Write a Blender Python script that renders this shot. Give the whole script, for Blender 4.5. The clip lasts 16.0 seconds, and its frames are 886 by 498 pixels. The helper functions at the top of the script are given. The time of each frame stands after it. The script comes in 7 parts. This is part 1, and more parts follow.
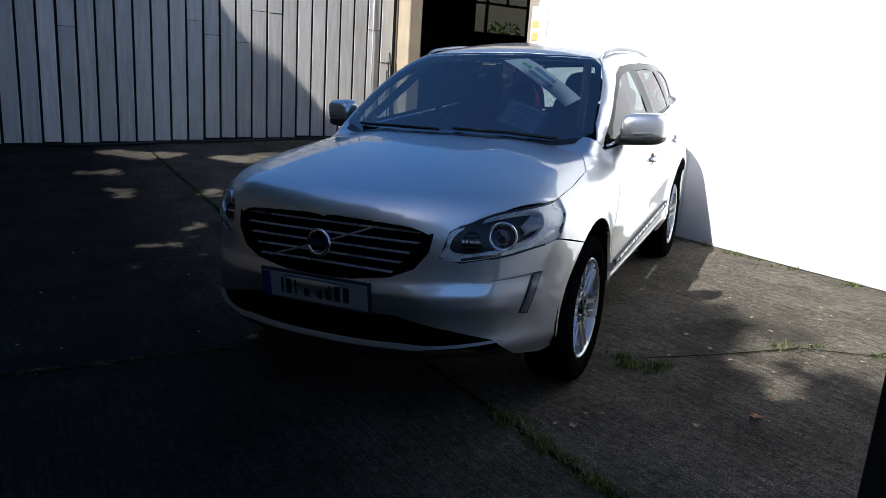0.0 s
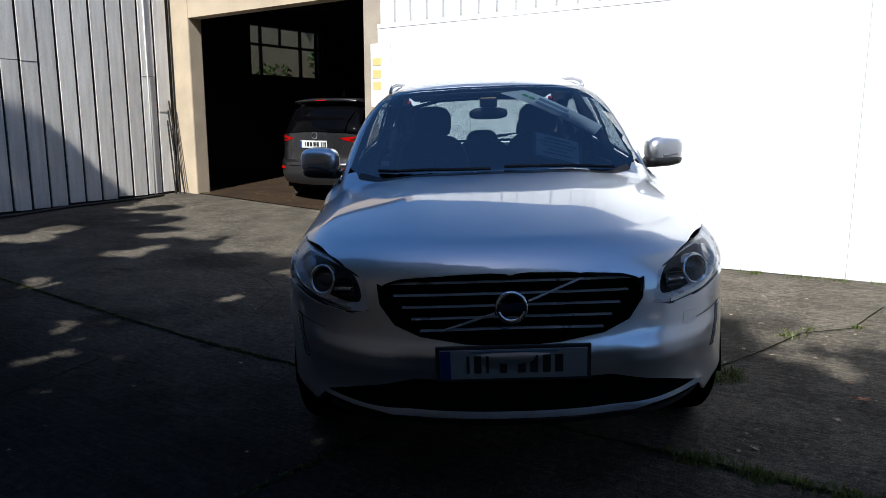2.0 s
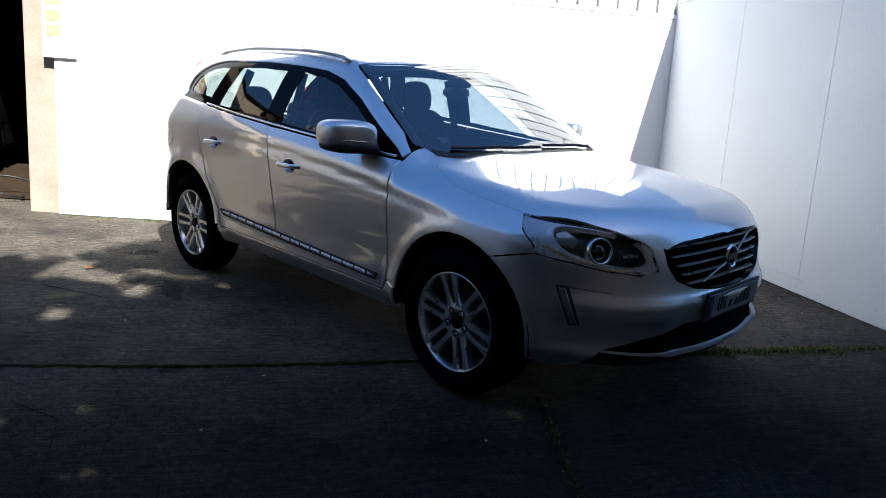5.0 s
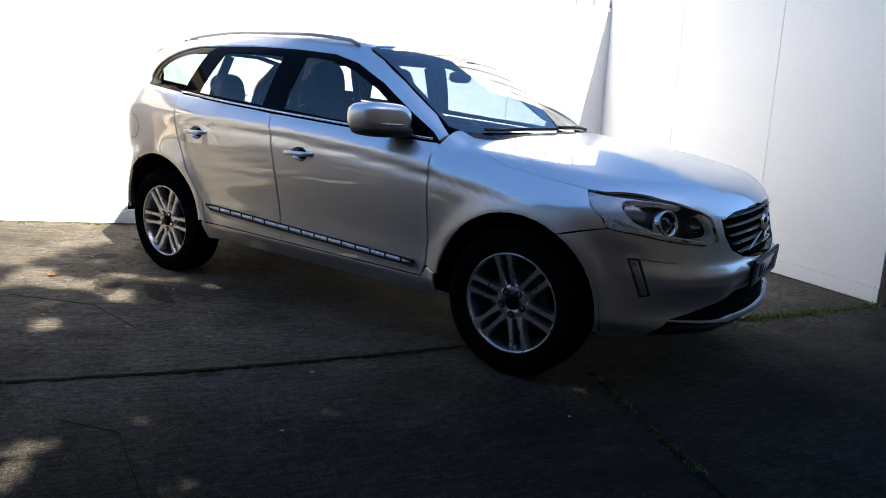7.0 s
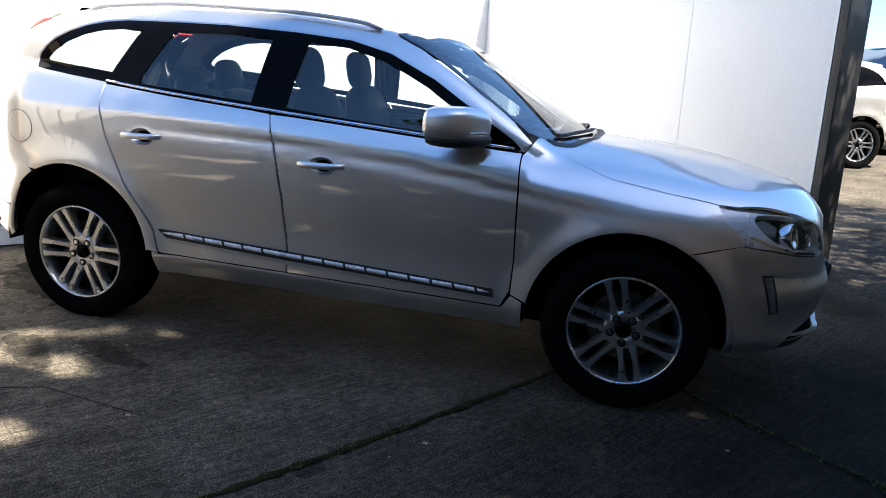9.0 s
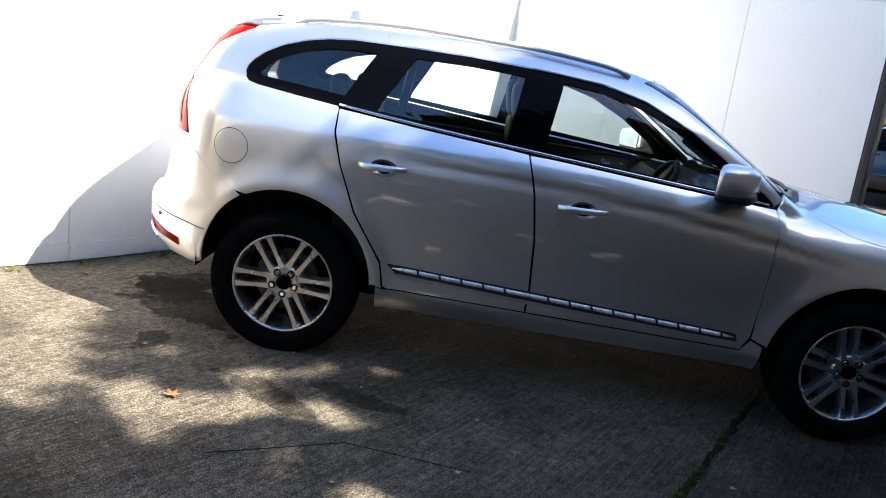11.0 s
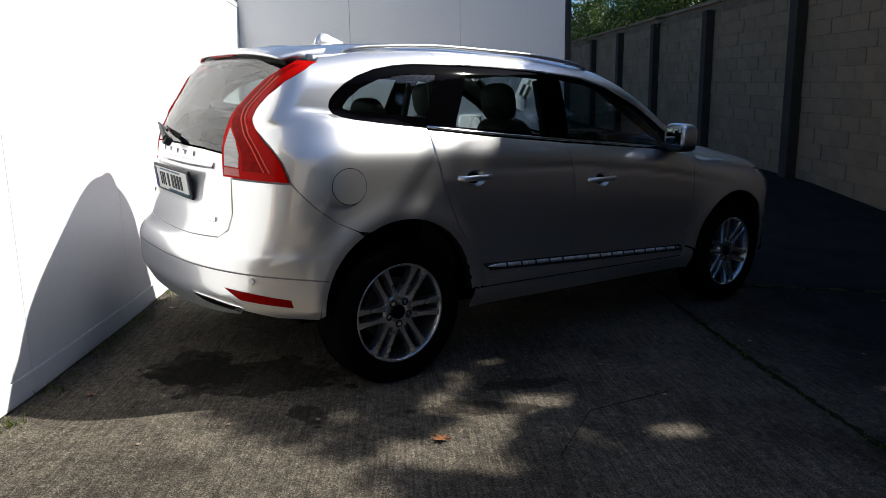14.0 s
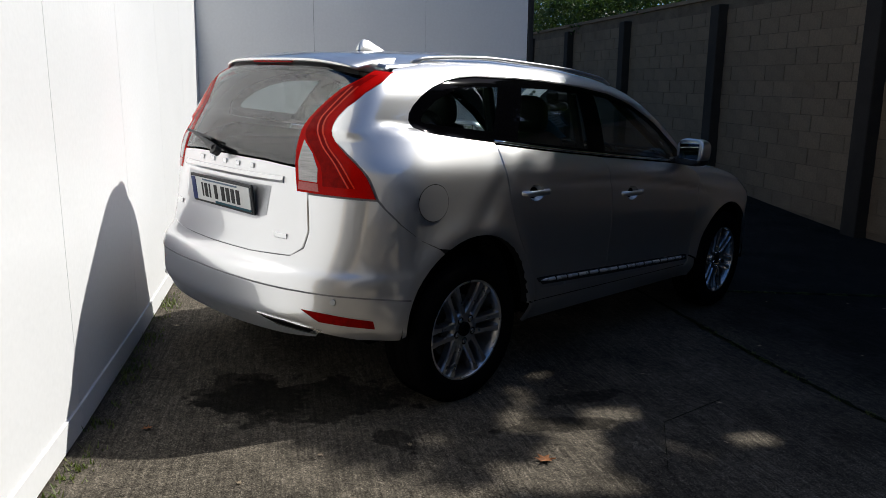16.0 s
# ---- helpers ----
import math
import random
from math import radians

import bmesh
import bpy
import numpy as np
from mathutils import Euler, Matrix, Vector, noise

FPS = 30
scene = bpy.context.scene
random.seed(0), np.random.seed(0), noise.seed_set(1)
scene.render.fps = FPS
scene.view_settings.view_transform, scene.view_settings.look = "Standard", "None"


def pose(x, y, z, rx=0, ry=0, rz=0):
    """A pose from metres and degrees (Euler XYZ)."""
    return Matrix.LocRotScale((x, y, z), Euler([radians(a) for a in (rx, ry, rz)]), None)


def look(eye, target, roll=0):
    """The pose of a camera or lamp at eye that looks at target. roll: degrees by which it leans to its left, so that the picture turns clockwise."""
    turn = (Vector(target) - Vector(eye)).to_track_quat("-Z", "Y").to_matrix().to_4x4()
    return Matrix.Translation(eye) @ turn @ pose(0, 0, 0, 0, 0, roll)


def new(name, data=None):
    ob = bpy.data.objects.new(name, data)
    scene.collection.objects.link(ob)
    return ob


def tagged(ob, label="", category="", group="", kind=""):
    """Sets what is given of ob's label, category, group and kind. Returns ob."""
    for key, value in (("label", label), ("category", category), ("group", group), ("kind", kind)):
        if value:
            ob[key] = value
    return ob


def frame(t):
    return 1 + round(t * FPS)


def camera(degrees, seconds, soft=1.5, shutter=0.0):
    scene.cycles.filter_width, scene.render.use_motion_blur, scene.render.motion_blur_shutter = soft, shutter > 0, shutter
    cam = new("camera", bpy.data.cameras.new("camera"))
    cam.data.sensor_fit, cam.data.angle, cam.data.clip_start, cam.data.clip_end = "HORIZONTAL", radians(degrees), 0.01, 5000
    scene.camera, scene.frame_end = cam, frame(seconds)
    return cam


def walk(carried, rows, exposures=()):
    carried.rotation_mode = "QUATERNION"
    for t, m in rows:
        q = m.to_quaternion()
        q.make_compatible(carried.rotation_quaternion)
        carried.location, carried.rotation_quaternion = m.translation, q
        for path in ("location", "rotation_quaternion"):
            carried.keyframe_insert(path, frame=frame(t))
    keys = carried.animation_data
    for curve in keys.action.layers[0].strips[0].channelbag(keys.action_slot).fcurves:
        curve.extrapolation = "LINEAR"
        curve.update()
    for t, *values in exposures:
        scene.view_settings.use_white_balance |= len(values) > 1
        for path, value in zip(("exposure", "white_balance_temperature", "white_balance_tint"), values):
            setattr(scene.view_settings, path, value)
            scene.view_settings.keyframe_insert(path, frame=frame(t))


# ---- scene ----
cam = camera(63.54, 16.0, soft=0.75)
PATH = [
    (0, (1.656, -4.703, 1.430), (0.839, -2.941, 0.952), 3.91),
    (0.5, (1.307, -4.602, 1.405), (0.615, -2.772, 0.992), 2.33),
    (1, (0.866, -4.689, 1.378), (0.297, -2.815, 0.974), 1.95),
    (1.5, (0.376, -4.731, 1.349), (0.146, -2.782, 0.966), 1.93),
    (2, (-0.204, -4.766, 1.351), (-0.258, -2.797, 1.006), 0.02),
    (2.5, (-0.771, -4.787, 1.333), (-0.496, -2.840, 0.970), 1.10),
    (3, (-1.320, -4.657, 1.319), (-0.873, -2.753, 0.903), -0.81),
    (3.5, (-1.905, -4.534, 1.300), (-1.133, -2.723, 0.948), 1.46),
    (4, (-2.444, -4.250, 1.311), (-1.468, -2.550, 0.914), 0.67),
    (4.5, (-2.946, -3.968, 1.267), (-1.731, -2.425, 0.888), 0.54),
    (4.7, (-3.117, -3.840, 1.285), (-1.812, -2.372, 0.906), 2.38),
    (6.8, (-3.882, -3.064, 1.151), (-2.259, -1.945, 0.813), 2.71),
    (7, (-3.859, -2.999, 1.138), (-2.236, -1.885, 0.787), 3.12),
    (7.5, (-3.898, -2.647, 1.092), (-2.232, -1.637, 0.640), 3.55),
    (8, (-3.969, -2.225, 1.145), (-2.216, -1.366, 0.709), 5.15),
    (8.5, (-3.972, -1.727, 1.210), (-2.149, -0.993, 0.839), 5.18),
    (9, (-4.004, -1.306, 1.240), (-2.100, -0.851, 0.831), 3.24),
    (9.5, (-4.043, -0.822, 1.193), (-2.102, -0.424, 0.915), 2.08),
    (9.7, (-4.015, -0.607, 1.238), (-2.088, -0.171, 0.930), 3.49),
    (11.8, (-4.351, 1.364, 1.356), (-2.436, 0.963, 0.944), 4.10),
    (12, (-4.324, 1.584, 1.333), (-2.432, 1.074, 0.934), 1.68),
    (12.5, (-4.287, 2.066, 1.327), (-2.437, 1.409, 0.945), 1.11),
    (13, (-4.210, 2.515, 1.297), (-2.455, 1.618, 0.957), 1.38),
    (13.5, (-3.997, 2.876, 1.323), (-2.287, 1.903, 0.964), -0.91),
    (14, (-3.724, 3.207, 1.319), (-2.148, 2.038, 0.937), -0.93),
    (14.5, (-3.393, 3.443, 1.345), (-1.883, 2.194, 0.945), -1.08),
    (15, (-3.230, 3.648, 1.387), (-1.761, 2.345, 1.006), -3.26),
    (15.5, (-3.122, 3.793, 1.382), (-1.724, 2.421, 0.981), -0.58),
    (16, (-3.103, 3.810, 1.396), (-1.736, 2.403, 1.007), 0.59),
]
EXPOSURES = [(0.0, 0.75, 5950, 10), (3.5, 0.7, 5950, 10), (4.7, 1.35, 6000, 10), (6.8, 1.8, 6700, 10), (7.0, 2.0, 6750, 10), (7.5, 3.35, 7100, 10), (8.0, 3.25, 7150, 10), (8.5, 2.8, 7100, 10), (9.0, 2.4, 6900, 10), (9.5, 2.5, 6950, 10), (12.0, 2.2, 6650, 10), (12.5, 1.95, 6600, 10), (13.0, 1.6, 6550, 10), (13.5, 0.85, 6450, 10), (14.0, 0.6, 6400, 10), (15.0, 0.2, 6300, 10), (16.0, 0.15, 6300, 10)]
walk(cam, [(t, look(eye, target, roll)) for t, eye, target, roll in PATH], EXPOSURES)

# ---- light ----
SUN_TO = Vector((-0.3293, -0.9443, 0)).normalized()
SUN_ELEV = radians(47.0)
world = bpy.data.worlds.new("world")
scene.world = world
world.use_nodes = True
wn = world.node_tree
sky = wn.nodes.new("ShaderNodeTexSky")
sky.sky_type, sky.sun_disc = "NISHITA", False
sky.sun_elevation, sky.sun_rotation = SUN_ELEV, math.atan2(SUN_TO.x, SUN_TO.y) % (2 * math.pi)
sky.air_density, sky.dust_density, sky.ozone_density = 0.9, 1.0, 4.5
deep = wn.nodes.new("ShaderNodeHueSaturation")
deep.inputs["Saturation"].default_value = 1.16
wn.links.new(sky.outputs[0], deep.inputs["Color"])
wn.links.new(deep.outputs[0], wn.nodes["Background"].inputs[0])
wn.nodes["Background"].inputs[1].default_value = 0.078
sun_data = bpy.data.lights.new("sun", "SUN")
sun_data.energy, sun_data.angle, sun_data.color = 5.0, radians(0.53), (1.0, 0.95, 0.86)
sun = new("sun", sun_data)
sun_dir = SUN_TO * math.cos(SUN_ELEV) + Vector((0, 0, math.sin(SUN_ELEV)))
sun.matrix_world = look(sun_dir * 40, (0, 0, 0))


# ---- materials ----
def material(name, base, other=None, rough=0.5, metal=0.0, scale=8.0, fine=120.0, bump=0.0, spread=0.5, coat=0.0, rough_spread=0.1, stretch=(1, 1, 1), spec=0.5, random_tint=0.0):
    """A principled material whose colour drifts between two tones at a coarse and a fine scale."""
    m = bpy.data.materials.new(name)
    m.use_nodes = True
    t, n = m.node_tree, m.node_tree.nodes
    p = n["Principled BSDF"]
    co = n.new("ShaderNodeTexCoord")
    mp = n.new("ShaderNodeMapping")
    mp.inputs["Scale"].default_value = stretch
    t.links.new(co.outputs["Object"], mp.inputs[0])
    a, b = n.new("ShaderNodeTexNoise"), n.new("ShaderNodeTexNoise")
    a.inputs["Scale"].default_value, a.inputs["Detail"].default_value = scale, 6
    b.inputs["Scale"].default_value, b.inputs["Detail"].default_value = fine, 3
    for q in (a, b):
        t.links.new(mp.outputs[0], q.inputs["Vector"])
    mix = n.new("ShaderNodeMath")
    mix.operation = "MULTIPLY_ADD"
    mix.inputs[1].default_value = 0.45
    t.links.new(b.outputs[0], mix.inputs[0])
    half = n.new("ShaderNodeMath")
    half.operation = "MULTIPLY"
    half.inputs[1].default_value = 0.55
    t.links.new(a.outputs[0], half.inputs[0])
    t.links.new(half.outputs[0], mix.inputs[2])
    ramp = n.new("ShaderNodeMapRange")
    ramp.inputs["From Min"].default_value, ramp.inputs["From Max"].default_value = 0.5 - spread * 0.3, 0.5 + spread * 0.3
    t.links.new(mix.outputs[0], ramp.inputs[0])
    col = n.new("ShaderNodeMix")
    col.data_type = "RGBA"
    other = other or tuple(c * 0.8 for c in base)
    col.inputs[6].default_value, col.inputs[7].default_value = (*base, 1), (*other, 1)
    t.links.new(ramp.outputs[0], col.inputs[0])
    out = col.outputs[2]
    if random_tint:
        info = n.new("ShaderNodeObjectInfo")
        hsv = n.new("ShaderNodeHueSaturation")
        r2 = n.new("ShaderNodeMapRange")
        r2.inputs["To Min"].default_value, r2.inputs["To Max"].default_value = 1 - random_tint, 1 + random_tint
        t.links.new(info.outputs["Random"], r2.inputs[0])
        t.links.new(r2.outputs[0], hsv.inputs["Value"])
        t.links.new(out, hsv.inputs["Color"])
        out = hsv.outputs[0]
    t.links.new(out, p.inputs["Base Color"])
    rr = n.new("ShaderNodeMapRange")
    rr.inputs["To Min"].default_value, rr.inputs["To Max"].default_value = max(0.0, rough - rough_spread), min(1.0, rough + rough_spread)
    t.links.new(a.outputs[0], rr.inputs[0])
    t.links.new(rr.outputs[0], p.inputs["Roughness"])
    p.inputs["Metallic"].default_value = metal
    p.inputs["Specular IOR Level"].default_value = spec
    if coat:
        p.inputs["Coat Weight"].default_value, p.inputs["Coat Roughness"].default_value = coat, 0.02
    if bump:
        bp = n.new("ShaderNodeBump")
        bp.inputs["Strength"].default_value, bp.inputs["Distance"].default_value = min(1.0, bump), 0.01 * max(1.0, bump)
        t.links.new(mix.outputs[0], bp.inputs["Height"])
        t.links.new(bp.outputs[0], p.inputs["Normal"])
    return m


def glass_material(name, tint, rough=0.0, ior=1.5):
    m = bpy.data.materials.new(name)
    m.use_nodes = True
    t, n = m.node_tree, m.node_tree.nodes
    n.remove(n["Principled BSDF"])
    tr, gl, mx = n.new("ShaderNodeBsdfTransparent"), n.new("ShaderNodeBsdfGlossy"), n.new("ShaderNodeMixShader")
    lw, pw, fr = n.new("ShaderNodeLayerWeight"), n.new("ShaderNodeMath"), n.new("ShaderNodeMapRange")
    lw.inputs[0].default_value = 0.5
    pw.operation = "POWER"
    pw.inputs[1].default_value = 4.5
    fr.inputs["To Min"].default_value, fr.inputs["To Max"].default_value = ((ior - 1) / (ior + 1)) ** 2, 0.95
    t.links.new(lw.outputs["Facing"], pw.inputs[0])
    t.links.new(pw.outputs[0], fr.inputs[0])
    tr.inputs[0].default_value = (*tint, 1)
    gl.inputs["Roughness"].default_value = rough
    t.links.new(fr.outputs[0], mx.inputs[0])
    t.links.new(tr.outputs[0], mx.inputs[1])
    t.links.new(gl.outputs[0], mx.inputs[2])
    t.links.new(mx.outputs[0], n["Material Output"].inputs[0])
    return m


def film_material(name, tone, cover):
    """A thin see-through layer of dust."""
    m = bpy.data.materials.new(name)
    m.use_nodes = True
    t, n = m.node_tree, m.node_tree.nodes
    p = n["Principled BSDF"]
    p.inputs["Base Color"].default_value, p.inputs["Roughness"].default_value = (*tone, 1), 0.95
    tr, mx, ns = n.new("ShaderNodeBsdfTransparent"), n.new("ShaderNodeMixShader"), n.new("ShaderNodeTexNoise")
    ns.inputs["Scale"].default_value, ns.inputs["Detail"].default_value = 9.0, 6
    mr = n.new("ShaderNodeMapRange")
    mr.inputs["To Min"].default_value, mr.inputs["To Max"].default_value = cover * 0.6, cover * 1.4
    t.links.new(ns.outputs[0], mr.inputs[0])
    t.links.new(mr.outputs[0], mx.inputs[0])
    t.links.new(tr.outputs[0], mx.inputs[1])
    t.links.new(p.outputs[0], mx.inputs[2])
    t.links.new(mx.outputs[0], n["Material Output"].inputs[0])
    return m


M_PANEL = material("white_cladding", (0.86, 0.87, 0.88), (0.80, 0.81, 0.82), rough=0.38, scale=1.2, fine=40, bump=0.02)
M_JOINT = material("joint_shadow_grey", (0.22, 0.22, 0.23), rough=0.7)
M_BLACK_STEEL = material("black_painted_steel", (0.012, 0.012, 0.013), (0.03, 0.028, 0.026), rough=0.45, scale=6)
M_PLANK = material("weathered_white_planks", (0.80, 0.77, 0.72), (0.56, 0.53, 0.47), rough=0.8, scale=3, fine=60, bump=0.25, stretch=(6, 6, 0.6), random_tint=0.14)
M_GAP = material("dark_boarding_behind", (0.012, 0.011, 0.010), rough=0.9)
M_PIER = material("cream_render", (0.52, 0.42, 0.29), (0.38, 0.31, 0.22), rough=0.9, scale=2.5, fine=80, bump=0.2)
M_CONCRETE_PIER = material("bare_concrete_pier", (0.42, 0.36, 0.28), (0.28, 0.24, 0.19), rough=0.9, scale=3, fine=90, bump=0.25)
# the shed's indoor shade is put into this near-black colour
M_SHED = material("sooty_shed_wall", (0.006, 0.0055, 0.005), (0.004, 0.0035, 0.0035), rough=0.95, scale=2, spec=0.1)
M_BLOCK = material("stained_concrete_block", (0.285, 0.195, 0.115), (0.12, 0.080, 0.047), rough=0.95, scale=1.6, fine=70, bump=0.5, spread=0.7, random_tint=0.09)
M_MORTAR = material("dark_mortar", (0.20, 0.137, 0.080), (0.10, 0.068, 0.040), rough=0.97, scale=4, bump=0.3)
# pier colour holds the shade of the unlit pier sides
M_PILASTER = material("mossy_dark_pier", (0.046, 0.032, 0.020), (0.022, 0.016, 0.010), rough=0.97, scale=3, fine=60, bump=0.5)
M_GREY_FRAME = material("grey_steel_window_frame", (0.05, 0.05, 0.05), rough=0.6)


def leaf_material(name, a, b):
    m = bpy.data.materials.new(name)
    m.use_nodes = True
    t, n = m.node_tree, m.node_tree.nodes
    geo, ramp = n.new("ShaderNodeNewGeometry"), n.new("ShaderNodeMix")
    ramp.data_type = "RGBA"
    ramp.inputs[6].default_value, ramp.inputs[7].default_value = (*a, 1), (*b, 1)
    t.links.new(geo.outputs["Random Per Island"], ramp.inputs[0])
    p = n["Principled BSDF"]
    t.links.new(ramp.outputs[2], p.inputs["Base Color"])
    p.inputs["Roughness"].default_value = 0.5
    tl, mx = n.new("ShaderNodeBsdfTranslucent"), n.new("ShaderNodeMixShader")
    t.links.new(ramp.outputs[2], tl.inputs[0])
    mx.inputs[0].default_value = 0.35
    t.links.new(p.outputs[0], mx.inputs[1])
    t.links.new(tl.outputs[0], mx.inputs[2])
    t.links.new(mx.outputs[0], n["Material Output"].inputs[0])
    return m


M_LEAF = leaf_material("hedge_leaf", (0.022, 0.060, 0.009), (0.075, 0.125, 0.018))
M_VINE = leaf_material("autumn_vine_leaf", (0.10, 0.13, 0.02), (0.30, 0.20, 0.03))
M_TWIG = material("bark", (0.09, 0.07, 0.05), rough=0.9, scale=10)


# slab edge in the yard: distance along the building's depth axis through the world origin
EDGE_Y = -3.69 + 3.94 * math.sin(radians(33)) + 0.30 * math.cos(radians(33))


STAINS = [(-0.45, 1.95, 0.48, 0.26, 60, 0.35), (-0.20, 2.15, 0.30, 0.22, 20, 0.40), (-1.02, 1.97, 0.13, 0.08, 10, 0.40), (-1.27, 0.92, 0.26, 0.08, 70, 0.40), (-1.38, 1.30, 0.26, 0.09, 60, 0.40), (-1.85, -0.35, 0.08, 0.05, 0, 0.45)]


def ground_material():
    m = material("worn_concrete_ground", (0.145, 0.127, 0.100), (0.030, 0.026, 0.021), rough=0.95, scale=2.2, fine=140, bump=1.0, spread=0.8, spec=0.10, rough_spread=0.04)
    t, n = m.node_tree, m.node_tree.nodes
    p = n["Principled BSDF"]
    src = p.inputs["Base Color"].links[0].from_socket
    co = n.new("ShaderNodeTexCoord")
    # lane past the slab edge darkened as painted shade; its line runs with the building
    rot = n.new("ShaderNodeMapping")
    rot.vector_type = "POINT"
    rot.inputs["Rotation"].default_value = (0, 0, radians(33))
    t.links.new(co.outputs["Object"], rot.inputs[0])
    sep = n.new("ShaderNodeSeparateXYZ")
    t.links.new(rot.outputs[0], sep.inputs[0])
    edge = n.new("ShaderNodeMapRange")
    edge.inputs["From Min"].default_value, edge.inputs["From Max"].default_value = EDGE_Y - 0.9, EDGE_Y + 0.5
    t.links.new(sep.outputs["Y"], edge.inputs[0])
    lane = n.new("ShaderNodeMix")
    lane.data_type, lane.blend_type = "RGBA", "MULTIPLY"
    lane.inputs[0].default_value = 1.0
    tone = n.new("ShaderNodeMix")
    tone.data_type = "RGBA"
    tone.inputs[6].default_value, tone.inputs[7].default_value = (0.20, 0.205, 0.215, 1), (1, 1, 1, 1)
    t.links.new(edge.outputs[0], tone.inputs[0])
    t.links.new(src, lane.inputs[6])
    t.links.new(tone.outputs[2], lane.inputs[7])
    # blotches: old oil and damp
    blot = n.new("ShaderNodeTexNoise")
    blot.inputs["Scale"].default_value, blot.inputs["Detail"].default_value = 0.9, 5
    t.links.new(co.outputs["Object"], blot.inputs["Vector"])
    br = n.new("ShaderNodeMapRange")
    br.inputs["From Min"].default_value, br.inputs["From Max"].default_value = 0.56, 0.66
    br.inputs["To Min"].default_value, br.inputs["To Max"].default_value = 1.0, 0.55
    t.links.new(blot.outputs[0], br.inputs[0])
    mul = n.new("ShaderNodeMix")
    mul.data_type, mul.blend_type = "RGBA", "MULTIPLY"
    mul.inputs[0].default_value = 1.0
    t.links.new(lane.outputs[2], mul.inputs[6])
    t.links.new(br.outputs[0], mul.inputs[7])
    # light grit
    vor = n.new("ShaderNodeTexVoronoi")
    vor.inputs["Scale"].default_value = 95
    t.links.new(co.outputs["Object"], vor.inputs["Vector"])
    vr = n.new("ShaderNodeMapRange")
    vr.inputs["From Min"].default_value, vr.inputs["From Max"].default_value = 0.10, 0.22
    vr.inputs["To Min"].default_value, vr.inputs["To Max"].default_value = 2.1, 0.88
    t.links.new(vor.outputs["Distance"], vr.inputs[0])
    grit = n.new("ShaderNodeMix")
    grit.data_type, grit.blend_type = "RGBA", "MULTIPLY"
    grit.inputs[0].default_value = 1.0
    t.links.new(mul.outputs[2], grit.inputs[6])
    t.links.new(vr.outputs[0], grit.inputs[7])
    # brushed finish: fine streaks along the building line
    st = n.new("ShaderNodeMapping")
    st.inputs["Scale"].default_value = (4.0, 75.0, 1.0)
    t.links.new(rot.outputs[0], st.inputs[0])
    br2 = n.new("ShaderNodeTexNoise")
    br2.inputs["Scale"].default_value, br2.inputs["Detail"].default_value = 1.0, 3
    t.links.new(st.outputs[0], br2.inputs["Vector"])
    sr = n.new("ShaderNodeMapRange")
    sr.inputs["From Min"].default_value, sr.inputs["From Max"].default_value = 0.35, 0.65
    sr.inputs["To Min"].default_value, sr.inputs["To Max"].default_value = 0.72, 1.26
    t.links.new(br2.outputs[0], sr.inputs[0])
    fin = n.new("ShaderNodeMix")
    fin.data_type, fin.blend_type = "RGBA", "MULTIPLY"
    fin.inputs[0].default_value = 1.0
    t.links.new(grit.outputs[2], fin.inputs[6])
    t.links.new(sr.outputs[0], fin.inputs[7])
    last = fin.outputs[2]
    # sand grains and small aggregate
    for size, low, high in ((420.0, 0.35, 1.75), (130.0, 0.5, 1.55), (28.0, 0.72, 1.28)):
        gn = n.new("ShaderNodeTexNoise")
        gn.inputs["Scale"].default_value, gn.inputs["Detail"].default_value = size, 2
        t.links.new(co.outputs["Object"], gn.inputs["Vector"])
        gm = n.new("ShaderNodeMapRange")
        gm.inputs["From Min"].default_value, gm.inputs["From Max"].default_value = 0.33, 0.67
        gm.inputs["To Min"].default_value, gm.inputs["To Max"].default_value = low, high
        t.links.new(gn.outputs[0], gm.inputs[0])
        gx = n.new("ShaderNodeMix")
        gx.data_type, gx.blend_type = "RGBA", "MULTIPLY"
        gx.inputs[0].default_value = 1.0
        t.links.new(last, gx.inputs[6])
        t.links.new(gm.outputs[0], gx.inputs[7])
        last = gx.outputs[2]
    # oil and water soaked into the concrete: ragged ellipses by the rear wheel
    rag = n.new("ShaderNodeTexNoise")
    rag.inputs["Scale"].default_value, rag.inputs["Detail"].default_value = 7.0, 6
    t.links.new(co.outputs["Object"], rag.inputs["Vector"])
    for x, y, rx, ry, turn, left in STAINS:
        mp = n.new("ShaderNodeMapping")
        mp.vector_type = "TEXTURE"
        mp.inputs["Location"].default_value, mp.inputs["Rotation"].default_value, mp.inputs["Scale"].default_value = (x, y, 0), (0, 0, radians(turn)), (rx, ry, 1)
        t.links.new(co.outputs["Object"], mp.inputs[0])
        ln = n.new("ShaderNodeVectorMath")
        ln.operation = "LENGTH"
        t.links.new(mp.outputs[0], ln.inputs[0])
        add = n.new("ShaderNodeMath")
        add.operation = "MULTIPLY_ADD"
        add.inputs[1].default_value = 2.4
        t.links.new(rag.outputs[0], add.inputs[0])
        t.links.new(ln.outputs["Value"], add.inputs[2])
        rg = n.new("ShaderNodeMapRange")
        rg.inputs["From Min"].default_value, rg.inputs["From Max"].default_value = 2.05, 2.25
        rg.inputs["To Min"].default_value, rg.inputs["To Max"].default_value = left, 1.0
        t.links.new(add.outputs[0], rg.inputs[0])
        mu = n.new("ShaderNodeMix")
        mu.data_type, mu.blend_type = "RGBA", "MULTIPLY"
        mu.inputs[0].default_value = 1.0
        t.links.new(last, mu.inputs[6])
